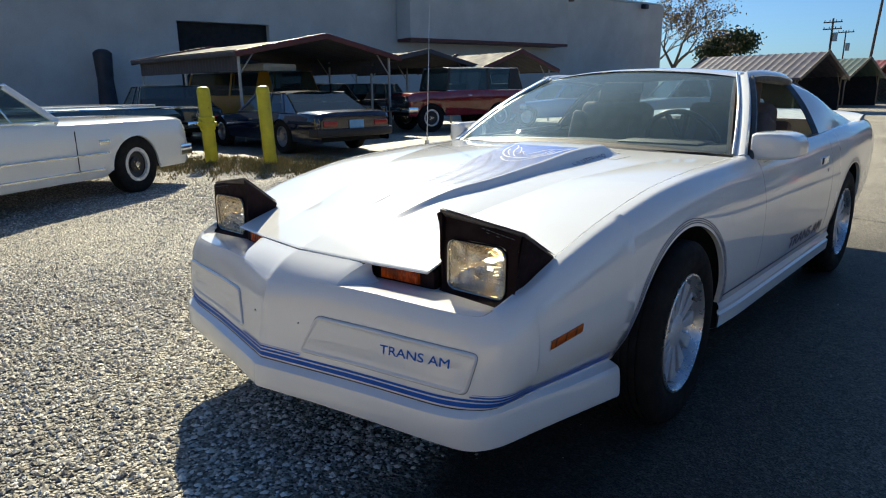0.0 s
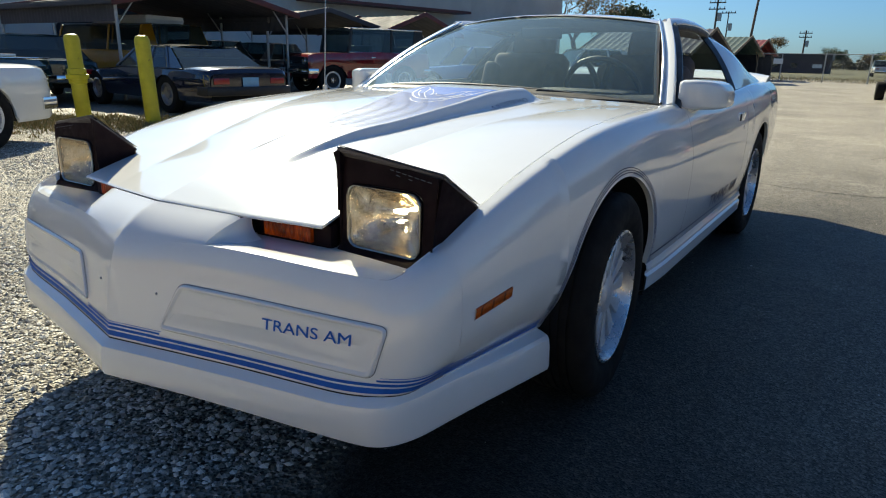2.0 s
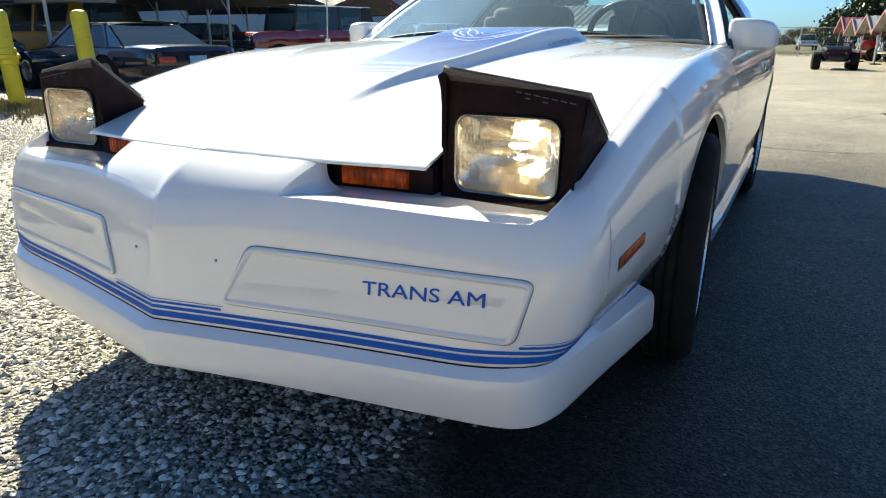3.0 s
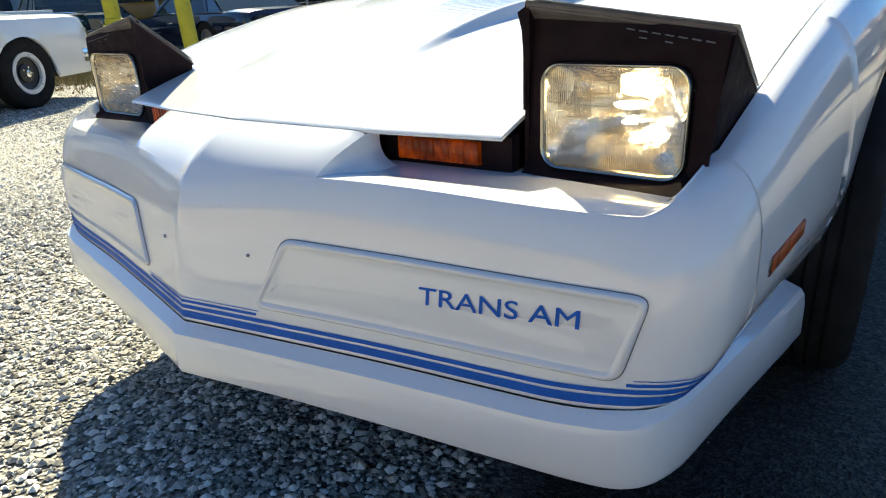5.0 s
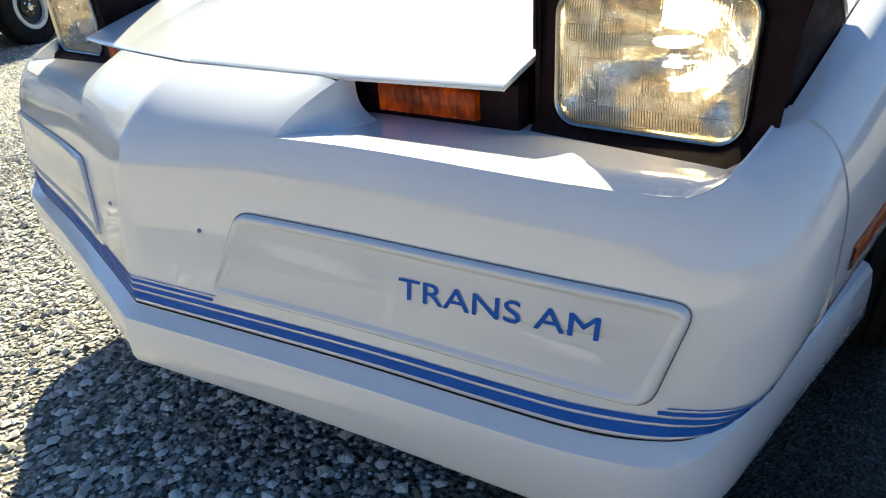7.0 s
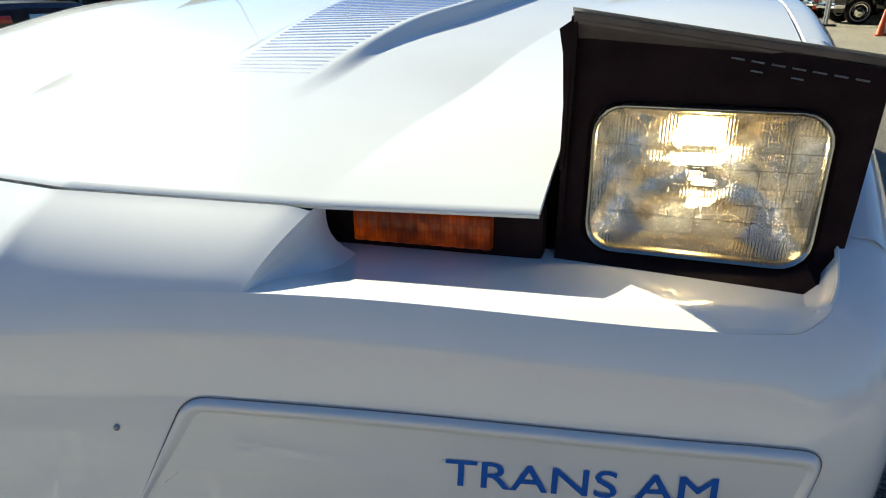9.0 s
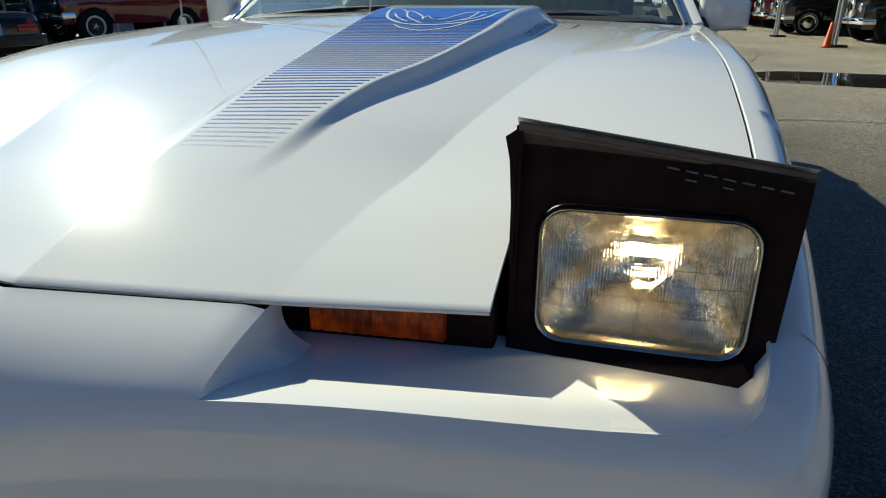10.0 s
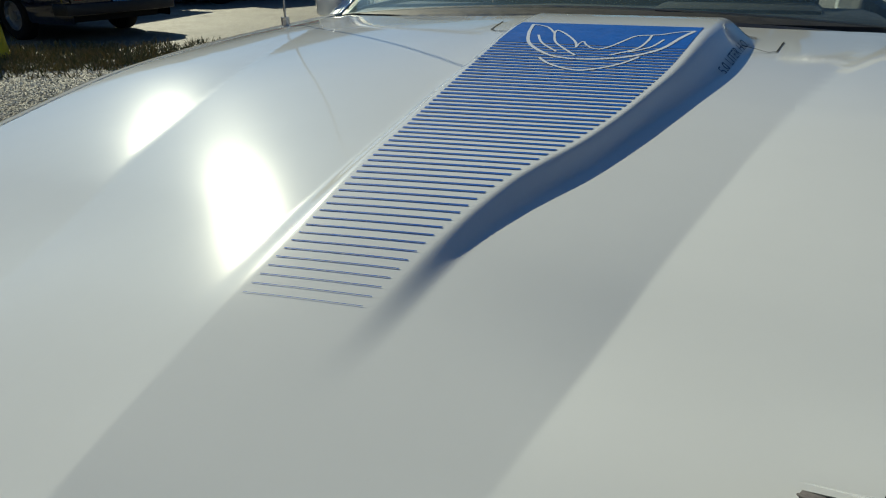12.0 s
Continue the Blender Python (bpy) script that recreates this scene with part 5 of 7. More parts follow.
STONE = Mat("gravel_stone", rough=0.85)
pick = STONE.t.nodes.new("ShaderNodeNewGeometry").outputs["Random Per Island"]
STONE.link(STONE.ramp(pick, (0.0, (0.14, 0.128, 0.106)), (0.35, (0.42, 0.395, 0.34)), (0.75, (0.62, 0.59, 0.52)), (1.0, (0.84, 0.81, 0.73))), "Base Color")
STONE.bump(STONE.noise(160, 3), 0.3, 0.002)


def stones(count, places, small, large, seed):
    """Many small angular stones as one mesh."""
    rng = np.random.default_rng(seed)
    base = np.array([(0, 0, 1), (0.9, 0.1, 0.15), (0.2, 0.95, 0.1), (-0.85, 0.35, 0.2), (-0.4, -0.85, 0.1), (0.6, -0.7, 0.2), (0, 0, -0.5)])
    tri = np.array([(0, 1, 2), (0, 2, 3), (0, 3, 4), (0, 4, 5), (0, 5, 1), (6, 2, 1), (6, 3, 2), (6, 4, 3), (6, 5, 4), (6, 1, 5)])
    at = places(rng, count)
    size = small + (large - small) * rng.random(len(at)) ** 2.5
    v = base[None] * (0.7 + 0.6 * rng.random((len(at), 7, 1))) * size[:, None, None] * np.stack([np.ones(len(at)), 0.6 + 0.5 * rng.random(len(at)), 0.4 + 0.35 * rng.random(len(at))], 1)[:, None, :]
    a = rng.random(len(at)) * 6.283
    c, s = np.cos(a)[:, None], np.sin(a)[:, None]
    v = np.stack([v[..., 0] * c - v[..., 1] * s, v[..., 0] * s + v[..., 1] * c, v[..., 2]], -1)
    v[..., 0] += at[:, 0, None]
    v[..., 1] += at[:, 1, None]
    v[..., 2] += size[:, None] * 0.12
    f = tri[None] + 7 * np.arange(len(at))[:, None, None]
    return v.reshape(-1, 3).tolist(), f.reshape(-1, 3).tolist()


def gravel_places(rng, count):
    p = np.stack([rng.uniform(-8.6, 0.9, count), rng.uniform(-1.3, 5.2, count)], 1)
    near = np.exp(-((p[:, 0] + 0.5) ** 2 + (p[:, 1] + 0.3) ** 2) / 5)
    edge = 0.30 - 0.10 * p[:, 1] + 0.25 * np.sin(p[:, 1] * 2.1)
    keep = (p[:, 0] < edge + rng.normal(-0.03, 0.05, count)) & (rng.random(count) < 0.55 + near) & ~((np.abs(p[:, 0]) < 0.7) & (p[:, 1] > 0.9))
    return p[keep]


verts, faces = stones(262000, gravel_places, 0.005, 0.016, 5)
tagged(mesh("gravel", verts, faces, STONE.m, None, smooth=False), "loose grey crushed stone on the yard", "gravel", kind="stuff")


def grit_places(rng, count):
    p = np.stack([rng.uniform(-0.2, 3.2, count), rng.uniform(-1.0, 6.0, count)], 1)
    return p[rng.random(count) < np.exp(-np.abs(p[:, 0] - 0.5) * 0.9)]


verts, faces = stones(500, grit_places, 0.002, 0.006, 8)
tagged(mesh("grit", verts, faces, STONE.m, None, smooth=False), "scattered grit on the asphalt", "grit", kind="stuff")

# unseen pale stone sheet added ahead of the coupe, to bounce warm light
BOUNCE_STONE = speckled("pale_bounce_stone", (0.50, 0.445, 0.355), 0.25, 3.0, 0.95, bump=0.3, fine=60)
tagged(sheet_part("yard", [[(x, y, 0.022) for x in lin(-26, 26, 9)] for y in lin(-16.9, -1.9, 6)], BOUNCE_STONE, None, flip=True), "pale stone sheet added out of view to bounce light", "yard", kind="structure")

# ---- shared materials of the surroundings ----
STUCCO = speckled("pale_wall_render", (0.55, 0.54, 0.51), 0.18, 0.5, 0.9, bump=0.1, fine=30)
# near-black colour standing in for shade inside the doorway and shelters
INTERIOR_SHADE = speckled("painted_interior_shade", (0.02, 0.02, 0.022), 0.3, 2, 0.9)
ROOF_GREY = speckled("grey_sheet_metal", (0.10, 0.10, 0.11), 0.2, 1.5, 0.75, spec=0.12)
ROOF_BROWN = speckled("brown_sheet_metal", (0.095, 0.088, 0.105), 0.2, 1.5, 0.45, metal=0.2)
ROOF_GREEN = speckled("green_sheet_metal", (0.06, 0.10, 0.085), 0.2, 1.5, 0.5)
ROOF_RED = speckled("red_sheet_metal", (0.20, 0.030, 0.030), 0.2, 1.5, 0.5)
ROOF_PALE = speckled("pale_sheet_metal", (0.25, 0.255, 0.26), 0.2, 1.5, 0.5)
TRIM_RED = speckled("maroon_trim", (0.10, 0.015, 0.018), 0.25, 4, 0.45)
TIMBER = speckled("weathered_timber", (0.25, 0.19, 0.13), 0.3, 5, 0.8, bump=0.2)
POLE_WOOD = speckled("pole_timber", (0.12, 0.10, 0.085), 0.3, 4, 0.85)
BARK = speckled("bark", (0.10, 0.085, 0.07), 0.35, 8, 0.9, bump=0.3)


def yellow_material():
    m = Mat("chipped_yellow_paint", (0.55, 0.47, 0.02), 0.5)
    chips = m.ramp(m.noise(14, 7, 0.7), (0.66, grey(0)), (0.70, grey(1)))
    tone = m.ramp(m.noise(5, 4), (0.3, (0.42, 0.36, 0.015)), (0.7, (0.62, 0.54, 0.03)))
    m.link(m.mix(tone, (0.09, 0.045, 0.03), chips), "Base Color")
    m.bump(m.noise(60, 4), 0.2, 0.004)
    return m.m


YELLOW = yellow_material()

# ---- the long building ----
def wall_box(name, a, b, z0, z1, thick, material, label="", parent=None):
    """An upright wall between two plan points, thick towards its back."""
    a, b = Vector((*a, 0)), Vector((*b, 0))
    d = (b - a).normalized()
    back = Vector((-d.y, d.x, 0))
    bm = bmesh.new()
    pts = [a, b, b + back * thick, a + back * thick]
    low = [bm.verts.new(p + Vector((0, 0, z0))) for p in pts]
    up = [bm.verts.new(p + Vector((0, 0, z1))) for p in pts]
    bm.faces.new(low[::-1])
    bm.faces.new(up)
    for i in range(4):
        bm.faces.new((low[i], low[(i + 1) % 4], up[(i + 1) % 4], up[i]))
    return part(name, bm, material, parent, label, smooth=False)


hall = thing("warehouse", "long pale grey rendered warehouse with a dark doorway, in shade", "building")
A, B = Vector((-30.6, -13.0)), Vector((-19.0, 44.4))
run = (B - A).normalized()


def hall_at(d, out=0.0):
    p = A + run * d + Vector((run.y, -run.x)) * out
    return (p.x, p.y)


LONG = (B - A).length
for d0, d1, z0, z1 in ((0, 26.0, 0, 7.2), (26.0, 30.0, 4.05, 7.2), (30.0, 36.8, 0, 7.2), (36.8, 47.6, 0, 7.0), (47.6, LONG, 0, 6.6)):
    wall_box("wall", hall_at(d0), hall_at(d1), z0, z1, 0.4, STUCCO, "", hall)
wall_box("wall", hall_at(LONG), hall_at(LONG, -30), 0, 6.6, -0.4, STUCCO, "", hall)
wall_box("doorway", hall_at(26.0, -0.35), hall_at(30.0, -0.35), 0, 4.05, 0.1, INTERIOR_SHADE, "open doorway filled with painted shade", hall)
wall_box("overhang", hall_at(36.8, 1.3), hall_at(48.0, 1.3), 3.65, 7.15, 1.25, STUCCO, "projecting upper storey", hall)
wall_box("lintel", hall_at(36.8, 1.34), hall_at(48.0, 1.34), 3.52, 3.66, 1.25, TRIM_RED, "dark red edge of the overhang", hall)
for d0, d1, z in ((0, 36.8, 7.2), (36.8, 48.0, 7.15), (48.0, LONG, 6.6)):
    wall_box("coping", hall_at(d0, 0.06 if d0 != 36.8 else 1.36), hall_at(d1, 0.06 if d0 != 36.8 else 1.36), z, z + 0.12, 0.5, GALVANISED, "", hall)
wall_box("roof", hall_at(0, -0.4), hall_at(LONG, -0.4), 6.3, 6.45, 29, STUCCO, "", hall)
for d, out in ((49.2, 0.3), (56.5, 0.3)):
    bm = bmesh.new()
    p = hall_at(d, out)
    box(bm, (0.35, 0.5, 0.3), (p[0], p[1], 6.4), None, 0.05)
    part("floodlight", bm, BLACK_TRIM, hall)
# upright dark shape and low panels standing against the wall
bm = bmesh.new()
p = hall_at(22.9, 0.9)
bmesh.ops.create_cone(bm, cap_ends=True, segments=18, radius1=0.30, radius2=0.34, depth=0.9, matrix=Matrix.Translation((*p, 2.2)))
bmesh.ops.create_cone(bm, cap_ends=True, segments=18, radius1=0.38, radius2=0.28, depth=1.8, matrix=Matrix.Translation((*p, 0.9)))
bmesh.ops.create_uvsphere(bm, u_segments=16, v_segments=10, radius=0.33, matrix=Matrix.Translation((*p, 2.6)) @ Matrix.Diagonal((1, 1, 0.6, 1)))
tagged(part("figure_shape", bm, speckled("dark_painted_figure", (0.020, 0.026, 0.040), 0.5, 2, 0.5)), "tall dark blue and red shape against the warehouse wall", "sculpture")

# ---- carports ----
def carport(label, at, turn, width, length, eave, ridge, roof, trim, panel=0.0, rear=None, posts=3, post_mat=None, eave_mat=None, back=None):
    """A gabled sheet-metal shelter; its open gable looks along -x of its own axes."""
    c = thing("carport", label, "carport", Matrix.Translation(at) @ Matrix.Rotation(radians(turn), 4, "Z"), "carports")
    h = width / 2
    for s in (1, -1):
        rows = []
        n = int(length / 0.10)
        for i in range(n + 1):
            x = -0.25 + (length + 0.4) * i / n
            up = 0.022 if i % 3 == 0 else 0.0
            rows.append([(x, s * (h + 0.2) * (1 - t), eave - 0.08 + (ridge - eave + 0.08) * t + up) for t in (0, 0.5, 1)])
        sheet_part("roof_sheet", rows, roof, c, flip=s < 0, sharp=20)
        sheet_part("roof_sheet", [[(p[0], p[1], p[2] - 0.05) for p in r] for r in rows], roof, c, flip=s > 0, sharp=20)
        for x in (-0.28, length + 0.16):
            a, b = Vector((x, s * (h + 0.22), eave - 0.11)), Vector((x, 0, ridge + 0.02))
            strip("gable_trim", [tuple(a), tuple(a.lerp(b, 0.5)), tuple(b)], 0.03, 0.14, trim, c, side=(1, 0, 0))
        strip("eave_trim", [(-0.28, s * (h + 0.21), eave - 0.10), (length + 0.16, s * (h + 0.21), eave - 0.10)], 0.03, 0.10, eave_mat or trim, c, side=(0, 1, 0))
        for k in range(posts):
            x = length * k / (posts - 1)
            rods("post", [((x, s * h, 0), (x, s * h, eave), 0.035)], post_mat or GALVANISED, c, "", 8)
            rods("brace", [((x, s * h, eave - 0.55), (x, s * (h - 0.45), eave + 0.45 * (ridge - eave) / h - 0.05), 0.02)], post_mat or GALVANISED, c, "", 6)
        if panel:
            rows = [[(length * i / 70, s * (h + 0.03 + (0.012 if i % 2 else 0)), z) for z in (eave - panel, eave)] for i in range(71)]
            sheet_part("side_panel", rows, roof, c, smooth=False)
    # near-black sheets paint the shade inside a shelter, at side and rear
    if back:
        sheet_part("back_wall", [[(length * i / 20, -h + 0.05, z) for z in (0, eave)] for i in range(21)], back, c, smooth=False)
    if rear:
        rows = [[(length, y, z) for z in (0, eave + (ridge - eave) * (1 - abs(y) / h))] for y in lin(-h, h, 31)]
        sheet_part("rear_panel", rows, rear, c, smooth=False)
    return c


carport("grey sheet-metal carport with maroon gable trim", (-12.1, 9.58, 0), 178, 4.6, 5.6, 2.10, 2.47, ROOF_GREY, TRIM_RED, 0.48, None, 3, None, ROOF_GREY)
carport("grey sheet-metal carport with maroon trim behind the red off-roader", (-11.8, 17.6, 0), 168, 3.2, 3.2, 1.84, 2.36, ROOF_GREY, TRIM_RED, 0.0, None, 3, None, ROOF_GREY)
carport("flat-looking grey carport beside the warehouse", (-12.95, 14.2, 0), 178, 4.2, 6.0, 2.0, 2.3, ROOF_GREY, ROOF_GREY, 0.3)
carport("brown ribbed metal shelter with an open gable", (-5.6, 31.4, 0), 171, 4.6, 5.2, 1.50, 2.52, ROOF_BROWN, TIMBER, 0, INTERIOR_SHADE, 3, TIMBER, ROOF_BROWN, INTERIOR_SHADE)
carport("green-roofed shelter farther down the lot", (-5.6, 40.5, 0), 171, 4.6, 9.0, 1.6, 2.5, ROOF_GREEN, TIMBER, 0, INTERIOR_SHADE, 3, TIMBER, ROOF_GREEN, INTERIOR_SHADE)
carport("red-roofed shelter at the end of the lot", (-5.9, 48.5, 0), 171, 4.6, 9.0, 1.7, 2.6, ROOF_RED, TIMBER, 0, INTERIOR_SHADE, 3, TIMBER, ROOF_RED, INTERIOR_SHADE)
FADED = speckled("faded_red_trim", (0.20, 0.085, 0.08), 0.25, 4, 0.6)
GABLE_TAN = speckled("tan_gable_sheet", (0.26, 0.215, 0.175), 0.15, 1.5, 0.6)
PLATE = speckled("rusty_base_plate", (0.03, 0.026, 0.024), 0.3, 8, 0.8)
for k in range(-1, 7):  # a row of bays whose neighbouring posts stand in pairs
    y = 17.86 + 4.12 * k
    eave = (1.95, 1.95, 1.90, 1.65, 1.36, 1.32, 1.30, 1.50)[k + 1]
    last = k == 6
    row = carport("taller carport with a red roof at the row's end" if last else "tan carport with pinkish red gable trim", (4.9 - 0.088 * (y - 15.8), y, 0), 5, 3.94, 6.3, eave, eave + 0.66, ROOF_RED if last else ROOF_PALE, FADED, 0, INTERIOR_SHADE, 4)
    gable = [(0.02, -1.97, eave - 0.02), (0.02, 1.97, eave - 0.02), (0.02, 0.0, eave + 0.62)]
    mesh("gable_panel", gable + [(0.06, y0, z0) for _, y0, z0 in gable], [(2, 1, 0), (3, 4, 5), (0, 1, 4, 3), (1, 2, 5, 4), (2, 0, 3, 5)], GABLE_TAN, row, "tan sheet in the gable", smooth=False)
    for side in (1, -1):
        bars("base_plate", [((0.36, 0.10, 0.05), (0.06, side * 1.97, 0.025))], PLATE, row, "", 0.01)

# ---- yellow bollards ----
def bollard(at, lean, fitting):
    b = thing("bollard", "leaning yellow painted steel bollard with chipped paint" if not fitting else "yellow painted bollard with a pipe coupling round its middle", "bollard", Matrix.Translation(at) @ Euler((radians(lean[0]), radians(lean[1]), 0)).to_matrix().to_4x4(), "yellow bollards")
    r = 0.104
    lathe("pipe", [(r, -0.1), (r, 1.17), (r - 0.004, 1.20), (r * 0.8, 1.235), (r * 0.4, 1.25), (0.0, 1.255)], YELLOW, b, "", 28, 40, Matrix.Rotation(radians(-90), 4, "Y"))
    if fitting:
        lathe("coupling", [(r, 0.55), (r + 0.018, 0.56), (r + 0.022, 0.62), (r + 0.045, 0.625), (r + 0.05, 0.68), (r + 0.022, 0.69), (r + 0.02, 0.76), (r, 0.775)], YELLOW, b, "bolted pipe coupling", 28, 30, Matrix.Rotation(radians(-90), 4, "Y"))
        for a in (0.4, 1.9, 3.5, 5.0):
            rods("bolt", [(((r + 0.03) * math.cos(a), (r + 0.03) * math.sin(a), 0.60), ((r + 0.03) * math.cos(a), (r + 0.03) * math.sin(a), 0.72), 0.016)], YELLOW, b, "", 6)
        for x in (0.13, -0.13):
            bars("lug", [((0.05, 0.10, 0.06), (x, 0, 0.64))], YELLOW, b, "", 0.01)
    return b


bollard((-8.37, 4.36, 0), (1.0, -1.6), True)
bollard((-7.39, 4.85, 0), (0.5, -3.0), False)

# ---- other vehicles ----
def vehicle(name, label, category, at, heading, color, L=4.8, W=1.8, H=1.35, belt=0.85, nose=0.72, tail=0.80, low=0.28, cabin=(0.36, 0.46, 0.74, 0.90), wheel_style="steel", axles=(0.17, 0.78), r=0.32, roof=None, boxy=0.0, lamps="round", chrome=True, lean=0.13, plate=None, open_top=False):
    """A parked vehicle, nose to +x of its own axes; lengths along it as shares of L."""
    v = thing(name, label, category, Matrix.Translation((*at, 0)) @ Matrix.Rotation(radians(heading), 4, "Z"))
    body = color if not isinstance(color, tuple) else paint(name + "_paint", color)
    X = lambda f: L / 2 - f * L
    marks = [(0, nose - 0.10), (0.02, nose - 0.02), (0.06, nose), (cabin[0], belt - 0.02), (cabin[0] + 0.04, belt), (cabin[3], belt + 0.01), (min(cabin[3] + 0.04, 0.982), tail), (0.99, tail - 0.03), (1.0, tail - 0.10)]
    top = tab(*[m for i, m in enumerate(marks) if i == 0 or m[0] > max(q[0] for q in marks[:i]) + 1e-6])
    half = tab((0, W / 2 * 0.86), (0.03, W / 2 * 0.94), (0.15, W / 2 * 0.985), (0.5, W / 2), (0.85, W / 2 * 0.985), (0.97, W / 2 * 0.93), (1.0, W / 2 * 0.86))
    arches = [X(a) for a in axles]
    R = r * 1.16

    def ring(f, s):
        x, t, w = X(f), top(f), half(f)
        cut = low
        for c in arches:
            if abs(x - c) < R:
                cut = max(cut, r * 0.9 + (R * R - (x - c) ** 2) ** 0.5 * (1.0 - 0.04))
        side = [(w * 0.955, t - 0.035 * (1 - boxy)), (w * 0.985, t - 0.10), (w, t - 0.24), (w * 0.985, (t + low) / 2 - 0.05), (w * 0.975, low + 0.04), (w * 0.95, low)]
        side = [(a, max(b, cut)) for a, b in side]
        return [(x, 0, t + 0.012), (x, s * w * 0.55, t + 0.008), (x, s * w * 0.88, t - 0.004)] + [(x, s * a, b) for a, b in side]

    fs = sorted(set([0, 0.01, 0.025, 0.05] + [k / 40 for k in range(3, 40)] + [0.99, 1.0] + [(L / 2 - (c + R * math.cos(math.pi * k / 18) * 0.999)) / L for c in arches for k in range(19)]))
    fs = [f for f in fs if 0 <= f <= 1]
    for s in (1, -1):
        sheet_part("body_side", [ring(f, s) for f in fs], body, v, flip=s > 0, sharp=35)
    for f, flip in ((0, True), (1, False)):
        x = X(f)
        w, t = half(f), top(f)
        outline = [(x, -w * 0.95, low + 0.1), (x, w * 0.95, low + 0.1), (x, w * 0.97, t - 0.1), (x, w * 0.88, t), (x, 0, t + 0.012), (x, -w * 0.88, t), (x, -w * 0.97, t - 0.1)]
        mesh("nose_panel" if f == 0 else "tail_panel", outline, [tuple(range(7))[::-1] if flip else tuple(range(7))], body if f else BLACK_TRIM, v, smooth=False)
    bars("underside", [((L * 0.9, W * 0.80, 0.2), (0, 0, low + 0.10))], SHADOW_GAP, v)
    if not open_top:
        # glasshouse with its pillars and roof
        x0, x1, x2, x3 = (X(c) for c in cabin)
        wb, wt = W / 2 * 0.93, W / 2 * (0.93 - lean)
        for s in (1, -1):
            quad = [(x0, s * wb, belt - 0.02), (x3, s * wb, belt - 0.02), (x2, s * wt, H - 0.05), (x1, s * wt, H - 0.05)]
            sail = [tuple(Vector(quad[1]).lerp(Vector(quad[0]), 0.20)), quad[1], quad[2], tuple(Vector(quad[2]).lerp(Vector(quad[3]), 0.10))]
            mesh("rear_pillar", [tuple(Vector(p) + Vector((0, s * 0.004, 0))) for p in sail], [(0, 1, 2, 3) if s < 0 else (3, 2, 1, 0)], roof or body, v, smooth=False)
            mesh("side_glass", [quad[0], sail[0], sail[3], quad[3]], [(0, 1, 2, 3) if s < 0 else (3, 2, 1, 0)], DARK_GLASS, v, smooth=False)
            strip("drip_rail", [tuple(Vector(quad[3]) + Vector((0.02, s * 0.012, 0.01))), tuple(Vector(quad[2]) + Vector((-0.02, s * 0.012, 0.01)))], 0.018, 0.018, CHROME if chrome else BLACK_TRIM, v, side=(0, 1, 0))
            for a, b in ((quad[0], quad[3]), (sail[0], sail[3]), (tuple(Vector(quad[0]).lerp(Vector(quad[1]), 0.52)), tuple(Vector(quad[3]).lerp(Vector(quad[2]), 0.55)))):
                strip("pillar", [tuple(Vector(a)), tuple(Vector(b))], 0.07, 0.03, roof or body, v, side=(1, 0, 0))
            strip("window_trim", [tuple(Vector(quad[0]) + Vector((0, s * 0.01, 0.01))), tuple(Vector(quad[1]) + Vector((0, s * 0.01, 0.01)))], 0.02, 0.02, CHROME if chrome else BLACK_TRIM, v, side=(0, 1, 0))
        for xa, xb, nm in ((x0, x1, "front_glass"), (x3, x2, "rear_glass")):
            mesh(nm, [(xa, -wb * 0.97, belt - 0.02), (xa, wb * 0.97, belt - 0.02), (xb, wt * 0.97, H - 0.04), (xb, -wt * 0.97, H - 0.04)], [(0, 1, 2, 3) if xa > xb else (3, 2, 1, 0)], DARK_GLASS, v, smooth=False)
        for x in ((x0 + x1) / 2 - 0.75, (x2 + x3) / 2 + 0.2):
            bars("bench_seat", [((0.16, W * 0.70, 0.55), (x, 0, belt - 0.10)), ((0.45, W * 0.70, 0.18), (x + 0.25, 0, belt - 0.38))], VINYL_DARK, v, "", 0.05)
        bars("dashboard", [((0.35, W * 0.78, 0.16), (x0 - 0.22, 0, belt - 0.07))], VINYL_DARK, v, "", 0.04)
        rows = [[(x, u * (wt + 0.02), H - 0.055 + 0.055 * (1 - abs(u) ** 3) - 0.02 * abs(k - 3) / 3) for u in lin(-1, 1, 9)] for k, x in enumerate(lin(x1 + 0.03, x2 - 0.03, 7))]
        sheet_part("roof", rows, roof or body, v, flip=True)
    for c in arches:
        for s in (1, -1):
            wheel(v, (c, s * (W / 2 - 0.11), r), 1 if s > 0 else -1, r, 0.19, r * 0.60, wheel_style, False).matrix_local = Matrix.Translation((c, s * (W / 2 - 0.115), r)) @ Matrix.Rotation(radians(90 * s), 4, "Z")
    metal = CHROME if chrome else BLACK_TRIM
    for f, sgn in ((0, 1), (1, -1)):
        x = X(f) + sgn * 0.05
        w = half(f) + 0.03
        strip("bumper", [(x - sgn * 0.30, -w - 0.03, low + 0.18), (x - sgn * 0.05, -w, low + 0.18), (x, -w * 0.8, low + 0.18), (x + sgn * 0.02, 0, low + 0.18), (x, w * 0.8, low + 0.18), (x - sgn * 0.05, w, low + 0.18), (x - sgn * 0.30, w + 0.03, low + 0.18)], 0.06, 0.14, metal, v, "chrome bumper" if chrome else "dark bumper", side=(1, 0, 0.001))
